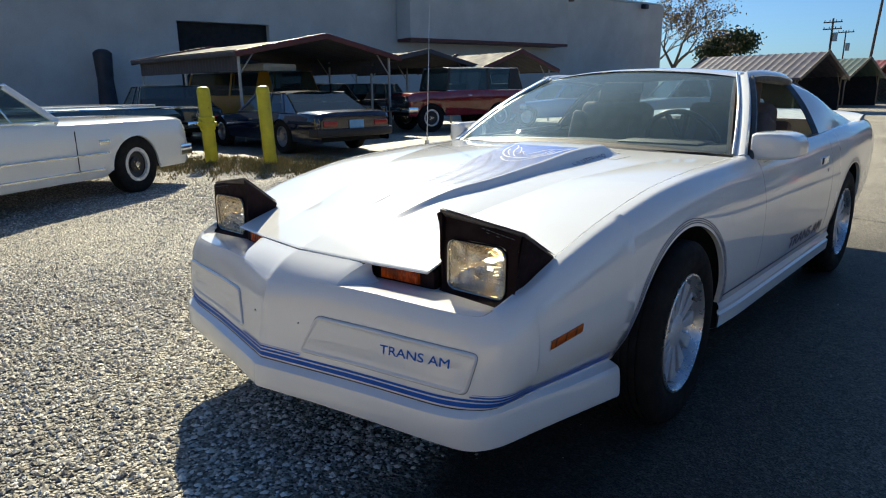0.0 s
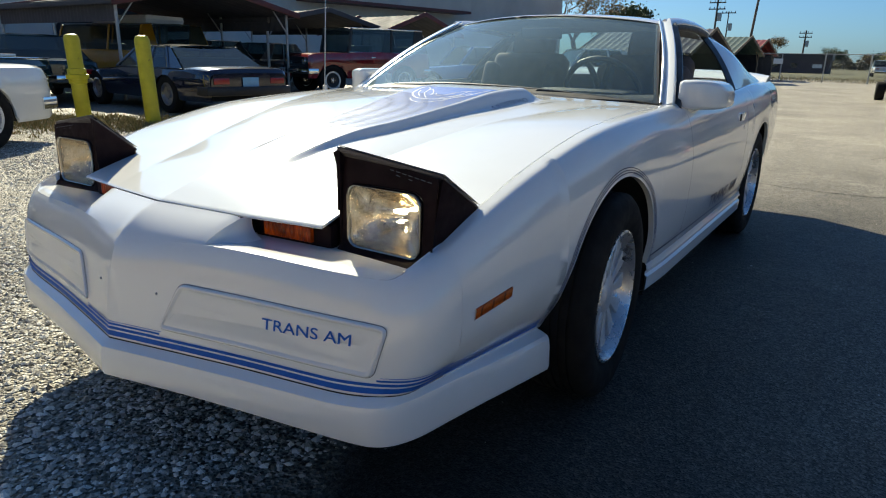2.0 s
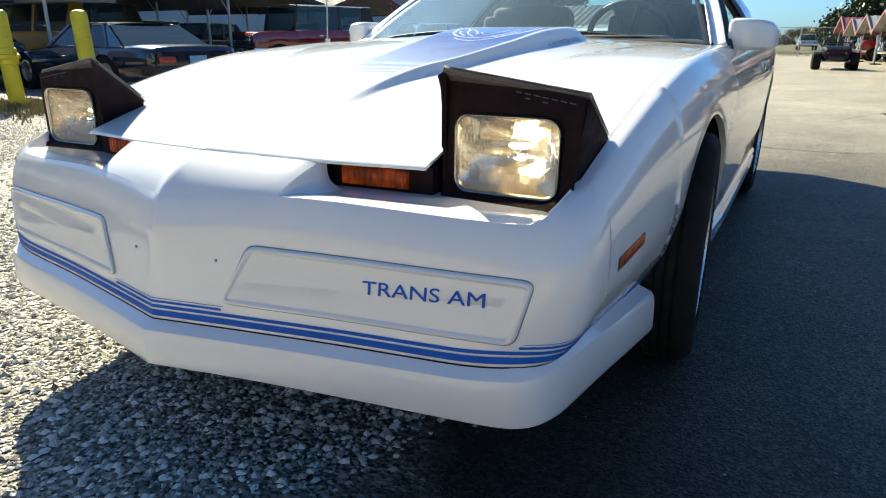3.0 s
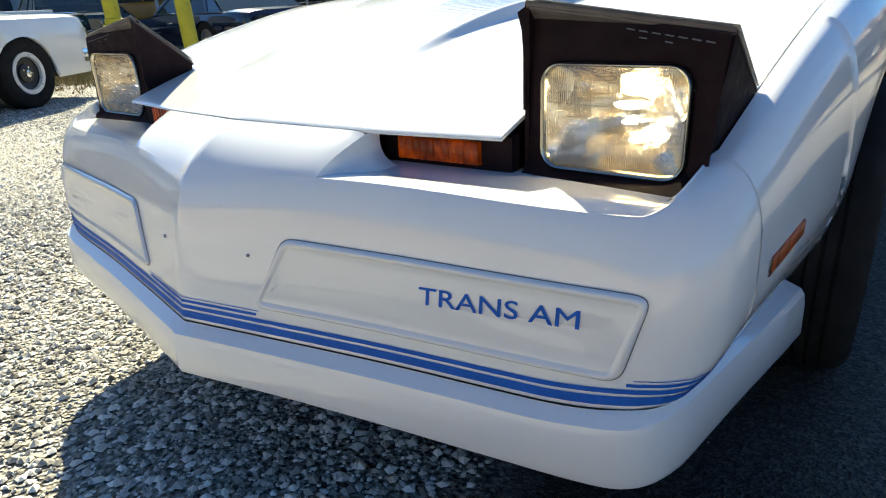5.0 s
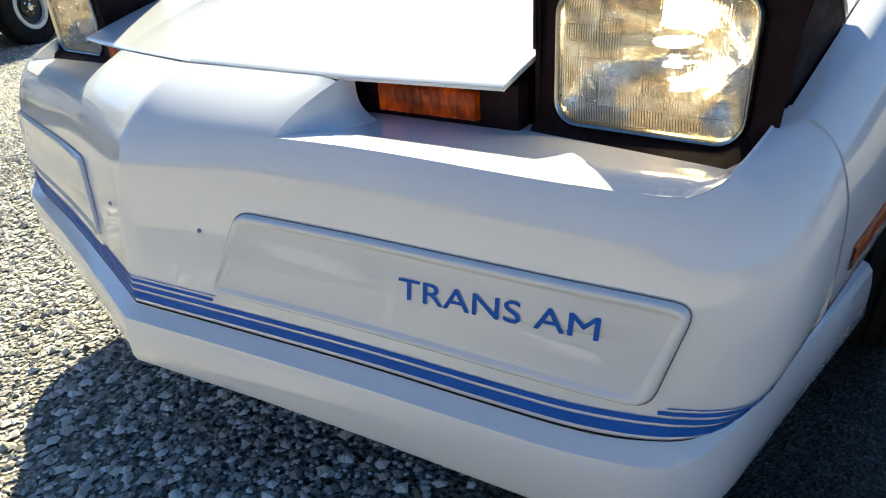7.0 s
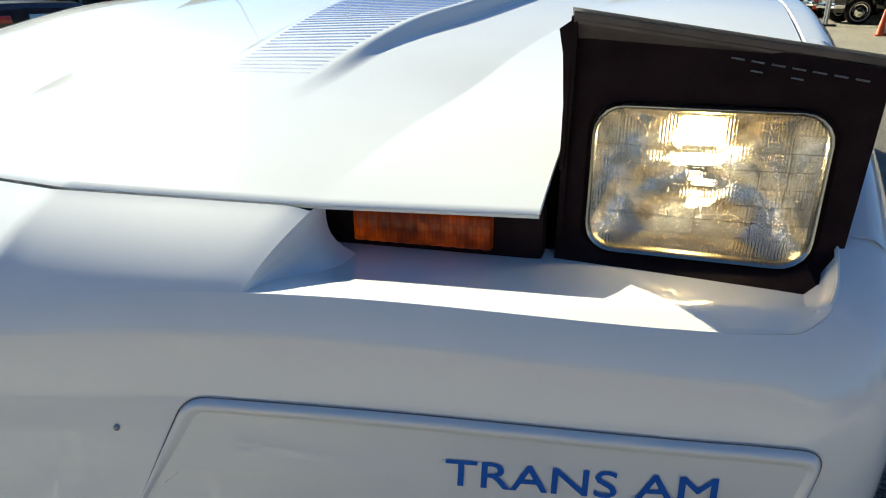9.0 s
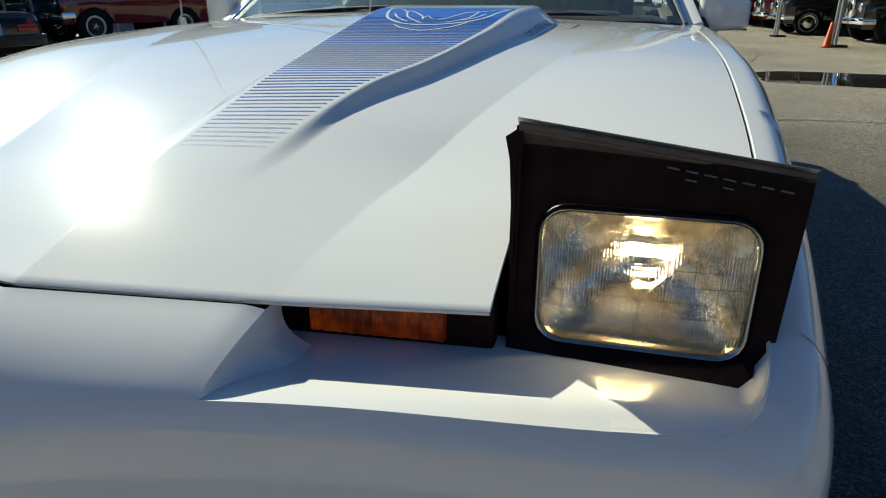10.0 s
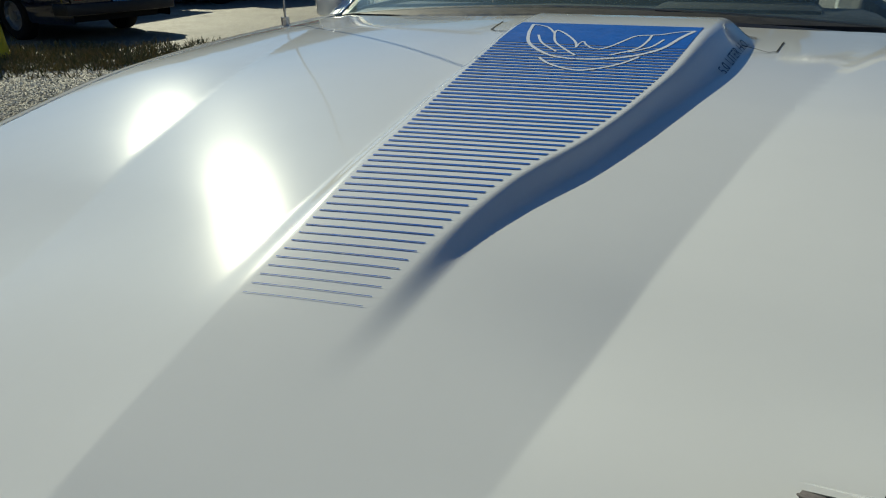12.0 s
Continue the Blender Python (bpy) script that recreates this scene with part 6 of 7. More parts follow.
    for s in (1, -1):
        if lamps == "round":
            lathe("headlamp", [(0.10, 0.0), (0.10, 0.03), (0.085, 0.045), (0.05, 0.06), (0.0, 0.065)], CHROME, v, "round headlamp", 20, 40, Matrix.Translation((X(0) - 0.005, s * half(0) * 0.72, nose - 0.20)))
        bars("tail_lamp", [((0.03, W * 0.16, 0.10), (X(1) - 0.005, s * half(1) * 0.72, tail - 0.22))], RED_LENS, v, "red tail lamp", 0.01)
        bars("door_handle", [((0.12, 0.02, 0.025), (X(cabin[0] + 0.19), s * W / 2 * 0.985, belt - 0.14))], metal, v, "", 0.005)
    bars("grille", [((0.03, W * 0.5, 0.015), (X(0) + 0.012, 0, low + 0.30 + 0.04 * k)) for k in range(4)], metal, v, "bright grille bars")
    if plate:
        bars("plate", [((0.01, 0.32, 0.16), (X(1) - 0.02, 0, tail - 0.24))], plate, v, "blank pale blue plate", 0.004)
    return v


PALE_BLUE = speckled("plate_blue", (0.25, 0.50, 0.70), 0.1, 10, 0.4)
sedan = vehicle("classic_sedan", "white nineteen-sixties sedan with black steel wheels and chrome bumper", "car", (-6.30, 0.42), 117, (0.72, 0.73, 0.72), 5.3, 1.95, 1.29, 0.90, 0.865, 0.88, 0.25, (0.40, 0.485, 0.70, 0.82), "dish", (0.205, 0.78), 0.335, lamps="none")
bars("side_moulding", [((2.24, 0.012, 0.022), (-0.02, -0.985, 0.52))], CHROME, sedan, "thin chrome side moulding", 0.004)
bars("rocker_moulding", [((2.10, 0.012, 0.03), (-0.02, -0.955, 0.345))], CHROME, sedan, "", 0.006)
strip("vent_bar", [(0.02, -0.915, 0.85), (-0.18, -0.84, 1.22)], 0.015, 0.015, CHROME, sedan)
bars("fender_badge", [((0.16, 0.012, 0.05), (1.05, -0.975, 0.64))], CHROME, sedan, "small chrome fender badge", 0.006)
for cut in (0.66, -0.62):
    bars("door_gap", [((0.004, 0.010, 0.44), (cut, -0.972, 0.56))], SHADOW_GAP, sedan)
bars("fender_slots", [((0.34, 0.012, 0.018), (2.38, -0.90, 0.70 - 0.045 * k)) for k in range(2)], STEEL, sedan, "two slots behind the headlamp")
ragtop = vehicle("classic_convertible", "dark green classic convertible with chrome edges and a white deck", "car", (-11.2, 2.9), 117, (0.015, 0.045, 0.038), 5.2, 1.9, 1.30, 0.92, 0.88, 0.92, 0.32, (0.36, 0.44, 0.66, 0.78), "steel", (0.2, 0.78), 0.33, lamps="none", open_top=True)
bars("deck", [((3.0, 1.55, 0.05), (0.3, 0, 0.915))], WHITE, ragtop, "white soft deck cover", 0.02)
for side in (1, -1):
    bars("fin_moulding", [((4.9, 0.03, 0.03), (0, side * 0.90, 0.87))], CHROME, ragtop, "chrome fender moulding", 0.01)
    bars("moulding", [((4.2, 0.02, 0.03), (0, side * 0.955, 0.62))], CHROME, ragtop, "", 0.008)
vehicle("green_sedan", "dark green vintage sedan with chrome bumpers", "car", (-13.75, 6.15), 168, (0.010, 0.034, 0.034), 3.9, 1.74, 1.34, 0.84, 0.82, 0.84, 0.30, (0.34, 0.44, 0.68, 0.86), "steel", (0.18, 0.8), 0.33, lean=0.22)
vehicle("grand_tourer", "dark blue two-door grand tourer with a pale plate", "car", (-9.95, 7.05), 175, (0.010, 0.013, 0.030), 4.75, 1.80, 1.17, 0.77, 0.66, 0.80, 0.24, (0.37, 0.48, 0.72, 0.86), "steel", (0.19, 0.745), 0.325, plate=PALE_BLUE, lean=0.20, chrome=False)
vehicle("off_roader", "red short off-roader with a dark top and chrome trim", "car", (-11.1, 13.7), 252, (0.22, 0.006, 0.010), 3.9, 1.70, 1.78, 1.13, 1.07, 1.10, 0.44, (0.30, 0.33, 0.92, 0.97), "dish", (0.17, 0.76), 0.39, roof=BLACK_TRIM, boxy=0.8, lean=0.05)
van = vehicle("camper_van", "yellow camper van with a white raised roof", "van", (-15.6, 9.6), 185, (0.36, 0.19, 0.012), 4.5, 1.75, 1.72, 1.05, 1.0, 1.02, 0.35, (0.06, 0.12, 0.92, 0.98), "steel", (0.16, 0.74), 0.33, boxy=0.8, lean=0.08)
bars("raised_roof", [((2.2, 1.2, 0.24), (-0.4, 0, 1.80))], WHITE, van, "white raised roof", 0.12)
for k, (at, turn, col, label) in enumerate((
        ((-15.5, 12.3), 100, (0.02, 0.02, 0.025), "black saloon under a carport"),
        ((-16.5, 15.5), 100, (0.05, 0.05, 0.06), "dark grey saloon beside the warehouse"),
        ((-9.6, 17.2), 235, (0.05, 0.14, 0.38), "blue saloon behind the off-roader"),
        ((-6.7, 19.2), 225, (0.55, 0.58, 0.62), "pale silver saloon parked behind the coupe"))):
    vehicle("parked_saloon", label, "car", at, turn, col, 4.7, 1.78, 1.40)
def hot_rod(at, heading):
    """An open rod with bare fat tyres, its tail to -x of its own axes."""
    v = thing("hot_rod", "black open hot rod with fat bare rear tyres", "car", Matrix.Translation((*at, 0)) @ Matrix.Rotation(radians(heading), 4, "Z") @ Matrix.Scale(0.76, 4))
    black = speckled("rod_paint", (0.010, 0.009, 0.020), 0.3, 3, 0.4, spec=0.2)
    rows = [[(x, u * w * (1 - 0.10 * (k > 2)), z0 + (z1 - z0) * f) for u, f, k in ((-0.82, 0, 0), (-0.97, 0.25, 1), (-1, 0.7, 2), (-0.94, 1, 3), (0.94, 1, 4), (1, 0.7, 2), (0.97, 0.25, 1), (0.82, 0, 0))] for x, w, z0, z1 in ((-1.45, 0.46, 0.42, 0.86), (-1.30, 0.56, 0.36, 0.96), (-0.6, 0.60, 0.34, 1.00), (0.2, 0.58, 0.34, 0.98), (0.5, 0.42, 0.36, 0.94), (1.5, 0.34, 0.38, 0.88))]
    verts, faces = sheet(rows, False, True)
    faces += [tuple(range(8)), tuple(range(len(verts) - 8, len(verts)))]
    mesh("body", verts, faces, black, v, sharp=50)
    for x, r, wide, half in ((-1.05, 0.38, 0.34, 0.72), (1.30, 0.31, 0.17, 0.70)):
        for side in (1, -1):
            wheel(v, (x, side * half, r), 1, r, wide, r * 0.55, "plain", False).matrix_local = Matrix.Translation((x, side * half, r)) @ Matrix.Rotation(radians(90 * side), 4, "Z")
    bars("rear_axle", [((0.10, 1.3, 0.10), (-1.05, 0, 0.38))], STEEL, v)
    bars("fuel_tank", [((0.22, 0.62, 0.20), (-1.46, 0, 0.50))], BLACK_TRIM, v, "", 0.06)
    rods("roll_bar", [((-0.7, -0.52, 0.95), (-0.7, -0.50, 1.14), 0.03), ((-0.7, 0.52, 0.95), (-0.7, 0.50, 1.14), 0.03), ((-0.7, -0.50, 1.14), (-0.7, 0.50, 1.14), 0.03), ((-0.7, -0.51, 1.05), (-0.7, 0.51, 1.05), 0.02)], BLACK_TRIM, v)
    bm = bmesh.new()
    box(bm, (0.75, 0.34, 0.05), (-0.95, -0.74, 0.80), None, 0.02)
    part("fender", bm, speckled("rod_red", (0.34, 0.02, 0.02), 0.2, 6, 0.35), v, "red rear fender")
    for side in (1, -1):
        bars("tail_lamp", [((0.03, 0.09, 0.09), (-1.44, side * 0.34, 0.72))], RED_LENS, v, "", 0.02)
    return v


hot_rod((1.80, 25.9), 93)
vehicle("white_pickup", "white pickup by the lot's gate", "pickup", (0.55, 84.0), 95, (0.6, 0.6, 0.6), 5.2, 1.85, 1.7, 1.05, 1.0, 1.05, 0.4, (0.3, 0.36, 0.52, 0.56), "steel", (0.17, 0.78), 0.36)
for at, turn, col, style, label, H in (
        ((8.0, 18.3), 185, (0.012, 0.012, 0.014), "plain", "black pre-war saloon with chrome grille under a carport", 1.50),
        ((7.10, 22.1), 185, (0.010, 0.010, 0.011), "white", "black vintage saloon with whitewall tyres", 1.50),
        ((7.30, 26.2), 185, (0.42, 0.010, 0.014), "plain", "red vintage roadster with chrome headlamps", 1.20),
        ((6.70, 30.3), 185, (0.42, 0.012, 0.016), "plain", "red classic car under a carport", 1.22),
        ((5.95, 34.4), 185, (0.02, 0.025, 0.03), "plain", "dark classic car under a carport", 1.25),
        ((5.35, 38.5), 185, (0.36, 0.012, 0.016), "plain", "red classic car with chrome trim under a carport", 1.22),
        ((5.05, 42.5), 185, (0.02, 0.02, 0.022), "white", "black classic car at the end of the row", 1.30)):
    old = vehicle("vintage_car", label, "car", at, turn, col, 4.5, 1.75, H, 0.95, 0.98, 0.85, 0.30, (0.42, 0.47, 0.74, 0.84), style, (0.14, 0.78), 0.335, lean=0.10)
    bars("radiator_shell", [((0.10, 0.42, 0.62), (2.28, 0, 0.78))], CHROME, old, "tall chrome radiator grille", 0.05)

# vehicles across the lane, seen mirrored in the coupe's flank and glass
for at, turn, source in (((9.6, -5.0), 182, "off_roader"), ((9.4, -1.6), 178, "parked_saloon"), ((9.7, 1.8), 181, "classic_sedan"), ((9.5, 5.2), 179, "vintage_car"), ((9.6, 8.6), 180, "grand_tourer")):
    copy_thing(bpy.data.objects[source], Matrix.Translation((*at, 0)) @ Matrix.Rotation(radians(turn), 4, "Z"))

# traffic cone leaning on a post
cone = thing("traffic_cone", "orange traffic cone beside a steel post", "cone", Matrix.Translation((4.72, 15.6, 0)) @ Matrix.Rotation(radians(4), 4, "Y"))
lathe("cone_body", [(0.082, 0.02), (0.072, 0.035), (0.034, 0.50), (0.026, 0.51), (0.0, 0.51)], speckled("cone_orange", (0.75, 0.10, 0.02), 0.15, 8, 0.5), cone, "", 24, 40, Matrix.Rotation(radians(-90), 4, "Y"))
bars("cone_base", [((0.18, 0.18, 0.03), (0, 0, 0.015))], speckled("cone_foot", (0.6, 0.08, 0.02), 0.2, 8, 0.6), cone, "", 0.008)

# ---- puddle ----
WATER = Mat("still_water", (0.02, 0.018, 0.015), 0.02, 0, 0, 0.6).m
pts = []
for k in range(48):
    a = 2 * math.pi * k / 48
    r = 1 + 0.12 * math.sin(3 * a + 1) + 0.06 * math.sin(7 * a)
    pts.append((3.75 + 1.75 * r * math.cos(a), 9.2 + 0.80 * r * math.sin(a), 0.006))
tagged(mesh("water", pts, [tuple(range(48))], WATER), "shallow rain puddle on the asphalt", "puddle", kind="structure")

# ---- trees ----
def leaf_material(name, dark, light):
    m = Mat(name, dark, 0.6)
    pick = m.t.nodes.new("ShaderNodeNewGeometry").outputs["Random Per Island"]
    m.link(m.ramp(pick, (0.0, dark), (1.0, light)), "Base Color")
    m.set("Transmission Weight", 0.0)
    return m.m


LEAF_DARK = leaf_material("dark_leaves", (0.018, 0.035, 0.012), (0.07, 0.10, 0.03))
LEAF_RUST = leaf_material("rusty_leaves", (0.10, 0.055, 0.02), (0.26, 0.16, 0.05))
LEAF_GOLD = leaf_material("yellow_green_leaves", (0.10, 0.10, 0.02), (0.26, 0.24, 0.06))
GRASS = leaf_material("dry_grass", (0.07, 0.085, 0.022), (0.28, 0.20, 0.08))


def limbs(rng, height, spread, levels, start=0.3):
    """A branching skeleton: lists of segments with their radii, and the tips."""
    segs, tips = [], []

    def grow(p, d, length, r, level):
        n = 3
        for k in range(n):
            d2 = (d + Vector(rng.normal(0, 0.12, 3))).normalized()
            q = p + d2 * length / n
            segs.append((p, q, r * (1 - 0.2 * k / n), r * (1 - 0.2 * (k + 1) / n)))
            p, d = q, d2
            if level >= levels - 1:
                tips.append(p)
        r *= 0.78
        if level == levels:
            tips.append(p)
            return
        for k in range(3 if level < 2 else 2 + int(rng.random() < 0.6)):
            a = rng.uniform(0, 6.283)
            out = Vector((math.cos(a), math.sin(a), 0)) * spread
            nd = (d * 0.75 + out * rng.uniform(0.5, 1.1) + Vector((0, 0, 0.22))).normalized()
            grow(p, nd, length * rng.uniform(0.62, 0.85), r * rng.uniform(0.55, 0.72), level + 1)

    grow(Vector((0, 0, -0.1)), Vector((0, 0, 1)), height * start, height * 0.022, 0)
    return segs, tips


def tree(label, at, height, spread, levels, leaf, leaves, size, seed, start=0.3):
    rng = np.random.default_rng(seed)
    t = thing("tree", label, "tree", Matrix.Translation(at))
    segs, tips = limbs(rng, height, spread, levels, start)
    verts, faces = [], []
    for a, b, r0, r1 in segs:
        d = (b - a).normalized()
        u = d.orthogonal().normalized()
        w = d.cross(u)
        k = len(verts)
        sides = 5 if r0 > 0.02 * height * 0.2 else 3
        for p, r in ((a, r0), (b, r1)):
            verts += [tuple(p + (u * math.cos(6.283 * i / sides) + w * math.sin(6.283 * i / sides)) * max(r, 0.012)) for i in range(sides)]
        faces += [(k + i, k + (i + 1) % sides, k + sides + (i + 1) % sides, k + sides + i) for i in range(sides)]
    mesh("trunk", verts, faces, BARK, t)
    if leaves:
        pts = np.array([tuple(p) for p in tips])
        pick = pts[rng.integers(0, len(pts), leaves)] + rng.normal(0, size * 2.6, (leaves, 3))
        u = rng.normal(0, 1, (leaves, 3))
        u /= np.linalg.norm(u, axis=1)[:, None]
        w = np.cross(u, rng.normal(0, 1, (leaves, 3)))
        w /= np.linalg.norm(w, axis=1)[:, None]
        sz = size * rng.uniform(0.5, 1.2, (leaves, 1))
        v = np.stack([pick - u * sz, pick + w * sz * 0.55, pick + u * sz, pick - w * sz * 0.55], 1).reshape(-1, 3)
        f = (np.arange(leaves)[:, None] * 4 + np.arange(4)[None]).tolist()
        tagged(mesh("crown", v.tolist(), f, leaf, t, smooth=False), kind="stuff")
    return t


tree("tall half-bare autumn tree with thin branches", (-23.4, 58.0, 0), 12.5, 0.8, 6, LEAF_RUST, 2200, 0.12, 3, 0.24)
tree("second half-bare tree beside the warehouse", (-27.0, 60.5, 0), 11.0, 0.8, 5, LEAF_RUST, 900, 0.15, 9, 0.28)
tree("dense dark evergreen tree", (-25.9, 79.6, 0), 6.0, 0.5, 5, LEAF_DARK, 9000, 0.20, 4, 0.34)
tree("pale rust-coloured tree beyond the fence", (-29.5, 225, 0), 9.5, 0.8, 6, LEAF_RUST, 2600, 0.15, 12)
tree("half-bare tree beyond the fence", (-13.9, 198, 0), 7.6, 0.95, 6, LEAF_DARK, 3000, 0.13, 13, 0.22)
tree("half-bare autumn tree beyond the fence", (-8.9, 198, 0), 6.9, 0.95, 6, LEAF_DARK, 3000, 0.13, 14, 0.22)
tree("reddish tree beyond the gate", (-4.0, 198, 0), 5.8, 0.95, 6, LEAF_RUST, 4500, 0.13, 15, 0.2)
tree("dark rounded tree beyond the gate", (-0.9, 190, 0), 6.2, 0.8, 5, LEAF_DARK, 6000, 0.15, 19, 0.2)
tree("yellow-green tree by the lot", (2.6, 104, 0), 4.9, 0.8, 5, LEAF_GOLD, 12000, 0.11, 16, 0.2)
tree("yellow-green bush by the lot", (1.6, 108, 0), 4.0, 0.8, 5, LEAF_GOLD, 9000, 0.11, 20, 0.2)
tree("large dark tree behind the carports", (7.6, 100, 0), 10.5, 0.9, 5, LEAF_DARK, 50000, 0.36, 17, 0.16)
tree("dark tree beside the red-roofed carport", (5.3, 97, 0), 7.2, 0.9, 5, LEAF_DARK, 30000, 0.28, 23, 0.16)
tree("large dark tree at the lot's corner", (12.4, 96, 0), 12.0, 0.9, 5, LEAF_DARK, 50000, 0.36, 18, 0.16)

# ---- poles, fence, far buildings ----
def pole(label, at, top, cross, r=0.14, lean=0.0):
    p = thing("utility_pole", label, "pole", Matrix.Translation(at) @ Matrix.Rotation(radians(lean), 4, "Y"))
    rods("shaft", [((0, 0, 0), (0, 0, top), r, r * 0.7)], POLE_WOOD, p, "", 10)
    for z in cross:
        bars("crossarm", [((1.8, 0.12, 0.12), (0, 0, z))], POLE_WOOD, p)
        rods("insulator", [((x, 0, z + 0.06), (x, 0, z + 0.26), 0.05) for x in (-0.8, -0.3, 0.3, 0.8)], STEEL, p, "", 6)
    if cross:
        rods("transformer", [((0.35, 0, top - 2.4), (0.35, 0, top - 1.5), 0.25)], GALVANISED, p)
    return p


pole("tall timber utility pole with crossarms", (-16.4, 82.0, 0), 8.1, (7.7, 7.0))
pole("thin timber pole with a lamp arm", (-17.6, 94.6, 0), 7.6, (7.4,), 0.10)
pole("tall plain steel lamp pole", (-8.9, 60.0, 0), 14.0, (), 0.11, 3.5)
pole("short utility pole beyond the fence", (-10.6, 118.0, 0), 6.2, (5.8, 5.2), 0.16)

FENCE_Y = 46.5
fence = thing("chain_link_fence", "galvanised chain-link fence along the lot's far end", "fence", Matrix.Translation((-14, FENCE_Y, 0)))
for k in range(9):
    rods("post", [((2.4 * k, 0, 0), (2.4 * k, 0, 1.75), 0.035)], GALVANISED, fence, "", 8)
rods("top_rail", [((0, 0, 1.72), (19.2, 0, 1.72), 0.02)], GALVANISED, fence, "", 6)
verts, faces = [], []
for k in range(-8, 92):
    for s in (1, -1):
        x0, x1 = 0.21 * k, 0.21 * k + s * 1.6
        a, b = Vector((x0, 0, 0.05)), Vector((x1, 0, 1.70))
        d = (b - a).normalized()
        n = Vector((-d.z, 0, d.x)) * 0.004
        i = len(verts)
        verts += [tuple(a - n), tuple(b - n), tuple(b + n), tuple(a + n)]
        faces.append((i, i + 1, i + 2, i + 3))
tagged(mesh("wire_mesh", verts, faces, GALVANISED, fence, smooth=False), kind="stuff")
bars("sign", [((0.55, 0.02, 0.32), (9.4, -0.05, 1.25))], WHITE, fence, "small pale sign on the fence", 0.004)

shed = thing("far_warehouse", "long low dark building beyond the fence with a pale sign", "building", Matrix.Translation((-13.2, 100.0, 0)))
SHED_RED = speckled("dark_siding", (0.055, 0.042, 0.050), 0.2, 0.4, 0.8)
bars("wall", [((15.6, 4.0, 2.0), (0, 2, 1.0))], SHED_RED, shed)
bars("roof", [((16.0, 4.4, 0.75), (0, 2, 2.1))], BLACK_TRIM, shed, "dark flat roof with a deep fascia")
for k in range(5):
    bars("window", [((0.9, 0.06, 0.6), (-5.6 + 2.3 * k, -0.02, 1.0))], DARK_GLASS, shed)
bars("sign", [((1.1, 0.05, 0.45), (6.4, -0.05, 0.95))], WHITE, shed, "pale sign")
# unseen shed, added to bounce warm light and reflect in the nose
back = thing("long_shed", "long tan shed added out of view to bounce light", "building", Matrix.Translation((0, -17, 0)))
bars("wall", [((70, 8, 3.6), (0, -4, 1.8))], speckled("tan_bounce_siding", (0.44, 0.36, 0.25), 0.3, 0.6, 0.85), back)
bars("roof", [((70.6, 8.6, 0.2), (0, -4, 3.7))], ROOF_GREY, back)

# grass and weeds along the bollards, and a verge beyond the fence
def tufts(name, label, spots, tall, seed):
    rng = np.random.default_rng(seed)
    verts, faces = [], []
    for x, y in spots(rng):
        h = tall * rng.uniform(0.3, 1.0)
        a = rng.uniform(0, 6.283)
        w = 0.006 + 0.004 * rng.random()
        dx, dy = math.cos(a), math.sin(a)
        bend = rng.normal(0, 0.5, 2) * h
        k = len(verts)
        verts += [(x - dx * w, y - dy * w, 0), (x + dx * w, y + dy * w, 0), (x + bend[0], y + bend[1], h)]
        faces.append((k, k + 1, k + 2))
    tagged(mesh(name, verts, faces, GRASS, None, smooth=False), label, "grass", kind="stuff")


def strip_spots(rng):
    out = []
    for _ in range(1300):
        t = rng.uniform(-3.6, 3.4)
        o = rng.normal(-0.15, 0.62)
        cx, cy = -7.75 + 0.89 * t - 0.45 * o, 4.62 + 0.45 * t + 0.89 * o
        for _ in range(14):
            out.append((cx + rng.normal(0, 0.06), cy + rng.normal(0, 0.06)))
    return out


tufts("grass", "dry grass and weeds along the bollards", strip_spots, 0.10, 21)
tufts("verge", "dry grass verge beyond the fence", lambda rng: [(rng.uniform(-16, 3), rng.uniform(47, 60)) for _ in range(5000)], 0.35, 22)

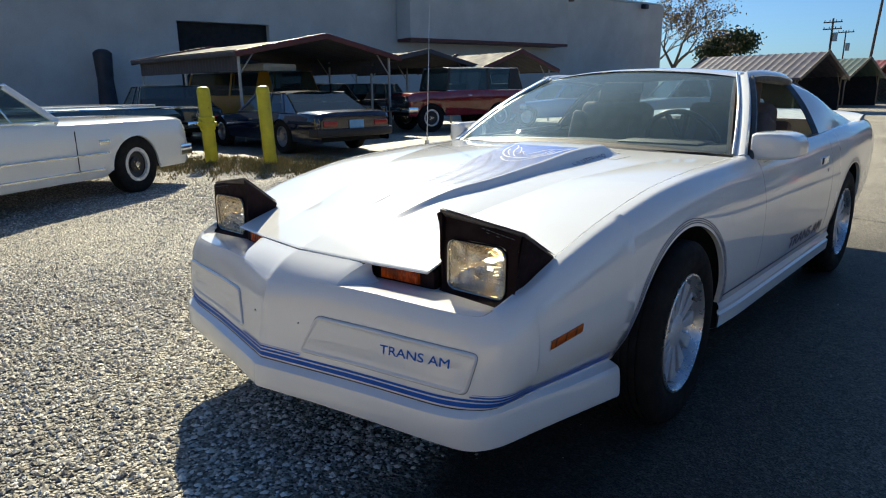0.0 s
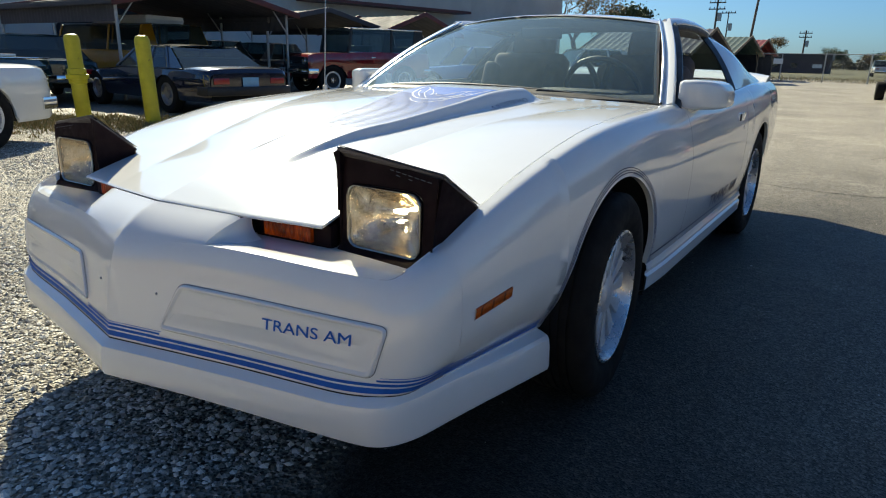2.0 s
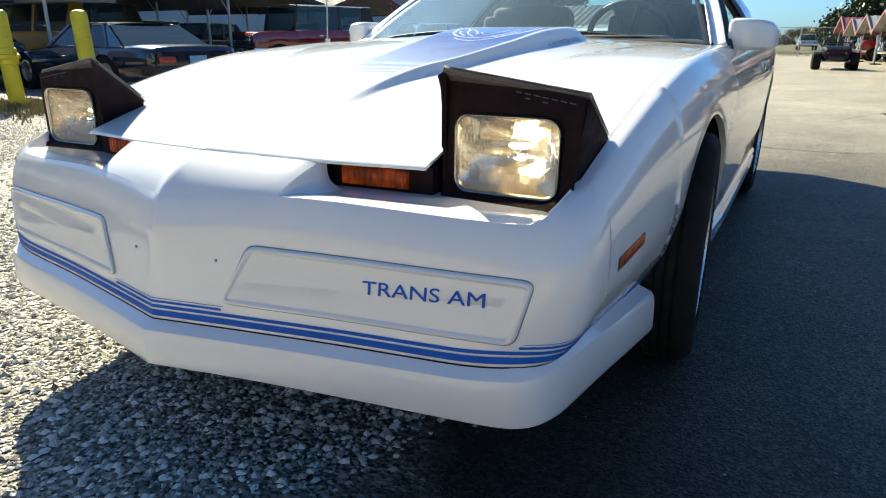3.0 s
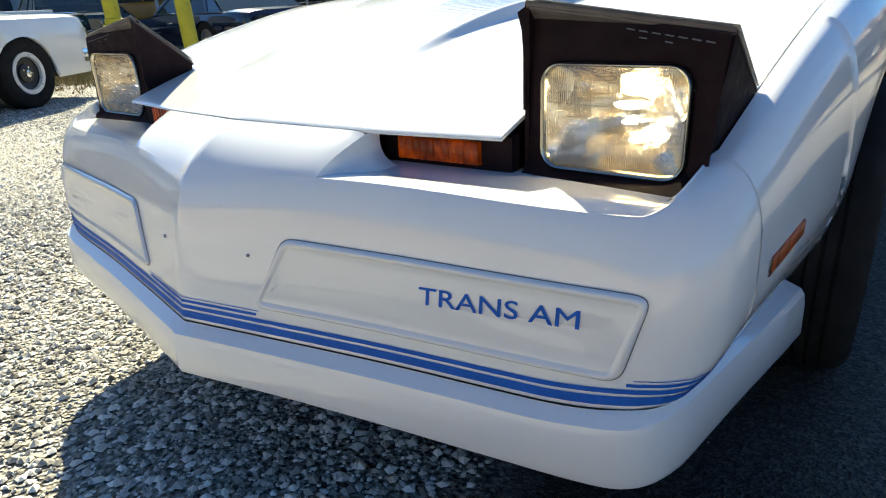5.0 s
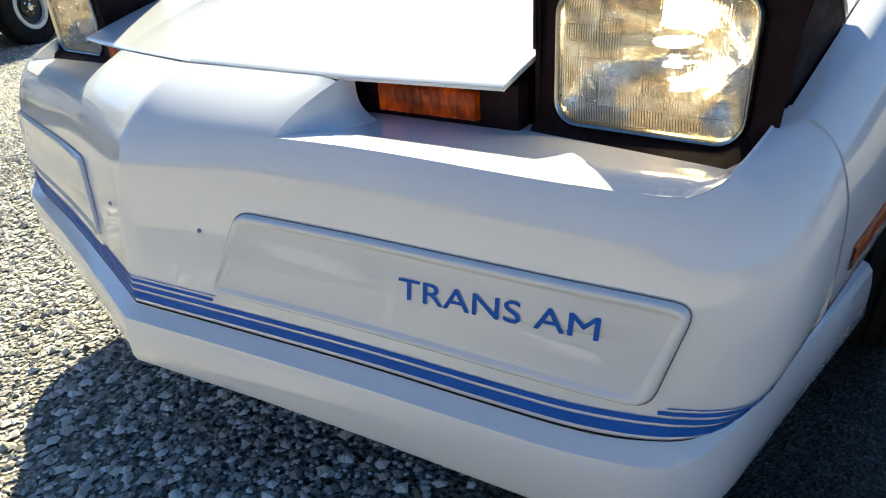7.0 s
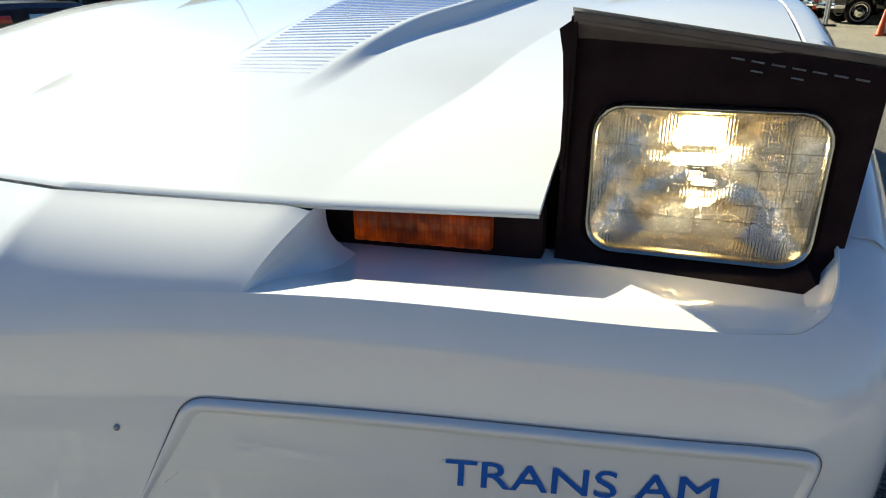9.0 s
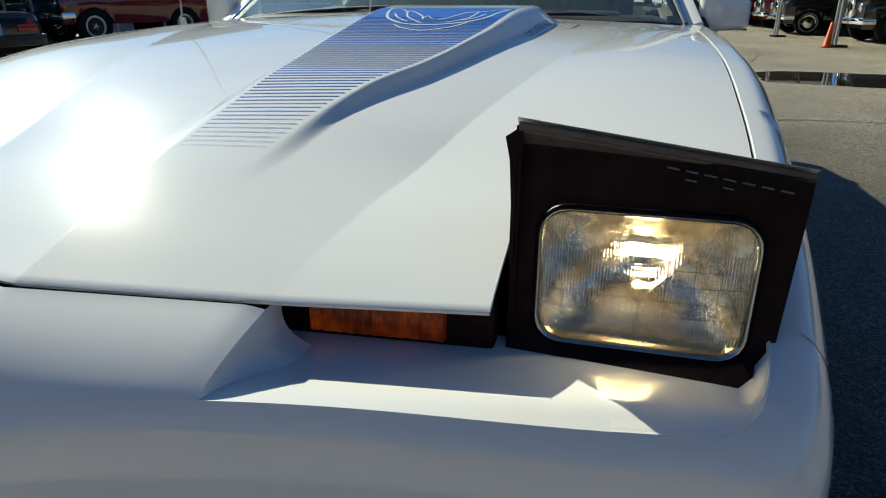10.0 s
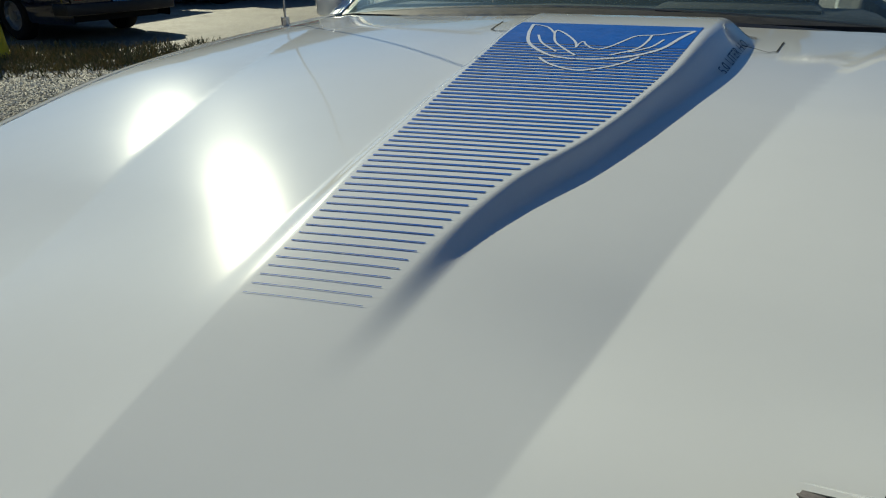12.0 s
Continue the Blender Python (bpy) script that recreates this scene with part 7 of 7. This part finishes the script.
# lawn and low woods beyond the fence
LAWN = speckled("thin_lawn", (0.085, 0.085, 0.035), 0.45, 0.35, 0.95, bump=0.2, fine=6)
rows = [[(x, y, 0.010) for x in lin(-60, 40, 11)] for y in (58, 75, 100, 140, 200, 330)]
tagged(sheet_part("lawn", rows, LAWN, None, flip=True), "thin dry lawn beyond the fence", "lawn", kind="structure")
rng = np.random.default_rng(31)
count = 26000
mid = np.stack([rng.uniform(-75, 45, count), rng.uniform(206, 222, count), np.zeros(count)], 1)
crest = 2.2 + 0.9 * np.sin(mid[:, 0] * 0.45) + 0.7 * np.sin(mid[:, 0] * 1.13 + 1) + 0.5 * np.sin(mid[:, 0] * 2.7)
mid[:, 2] = 0.15 + crest.clip(0.7) * rng.random(count) ** 0.8
u = rng.normal(0, 1, (count, 3))
u *= 0.32 * rng.uniform(0.5, 1.3, (count, 1)) / np.linalg.norm(u, axis=1)[:, None]
w = np.cross(u, rng.normal(0, 1, (count, 3)))
w *= 0.2 / np.linalg.norm(w, axis=1)[:, None]
v = np.stack([mid - u, mid + w, mid + u, mid - w], 1).reshape(-1, 3)
tagged(mesh("woods", v.tolist(), (np.arange(count)[:, None] * 4 + np.arange(4)[None]).tolist(), leaf_material("far_leaves", (0.03, 0.04, 0.018), (0.12, 0.10, 0.05)), None, smooth=False), "low autumn woods along the horizon", "woods", kind="stuff")

# cracks in the asphalt
def crack(name, pts, wide):
    rng = np.random.default_rng(len(pts) * 7)
    path = smooth_path(pts, 10)
    path = [(x + rng.normal(0, 0.012), y + rng.normal(0, 0.012)) for x, y in path]
    rows = []
    for i, (x, y) in enumerate(path):
        d = (Vector(path[min(i + 1, len(path) - 1)]) - Vector(path[max(i - 1, 0)])).normalized()
        w = wide * rng.uniform(0.3, 1.0)
        rows.append([(x - d.y * w, y + d.x * w, 0.004), (x + d.y * w, y - d.x * w, 0.004)])
    tagged(sheet_part(name, rows, SHADOW_GAP, None), "dark crack across the asphalt", "crack", kind="structure")


crack("asphalt_crack", [(0.6, 5.65), (1.3, 5.55), (2.4, 5.75), (4.2, 5.6), (6.5, 5.8)], 0.012)
crack("asphalt_crack", [(1.5, 8.2), (2.6, 11.5), (3.2, 15.0), (3.0, 20.0)], 0.006)
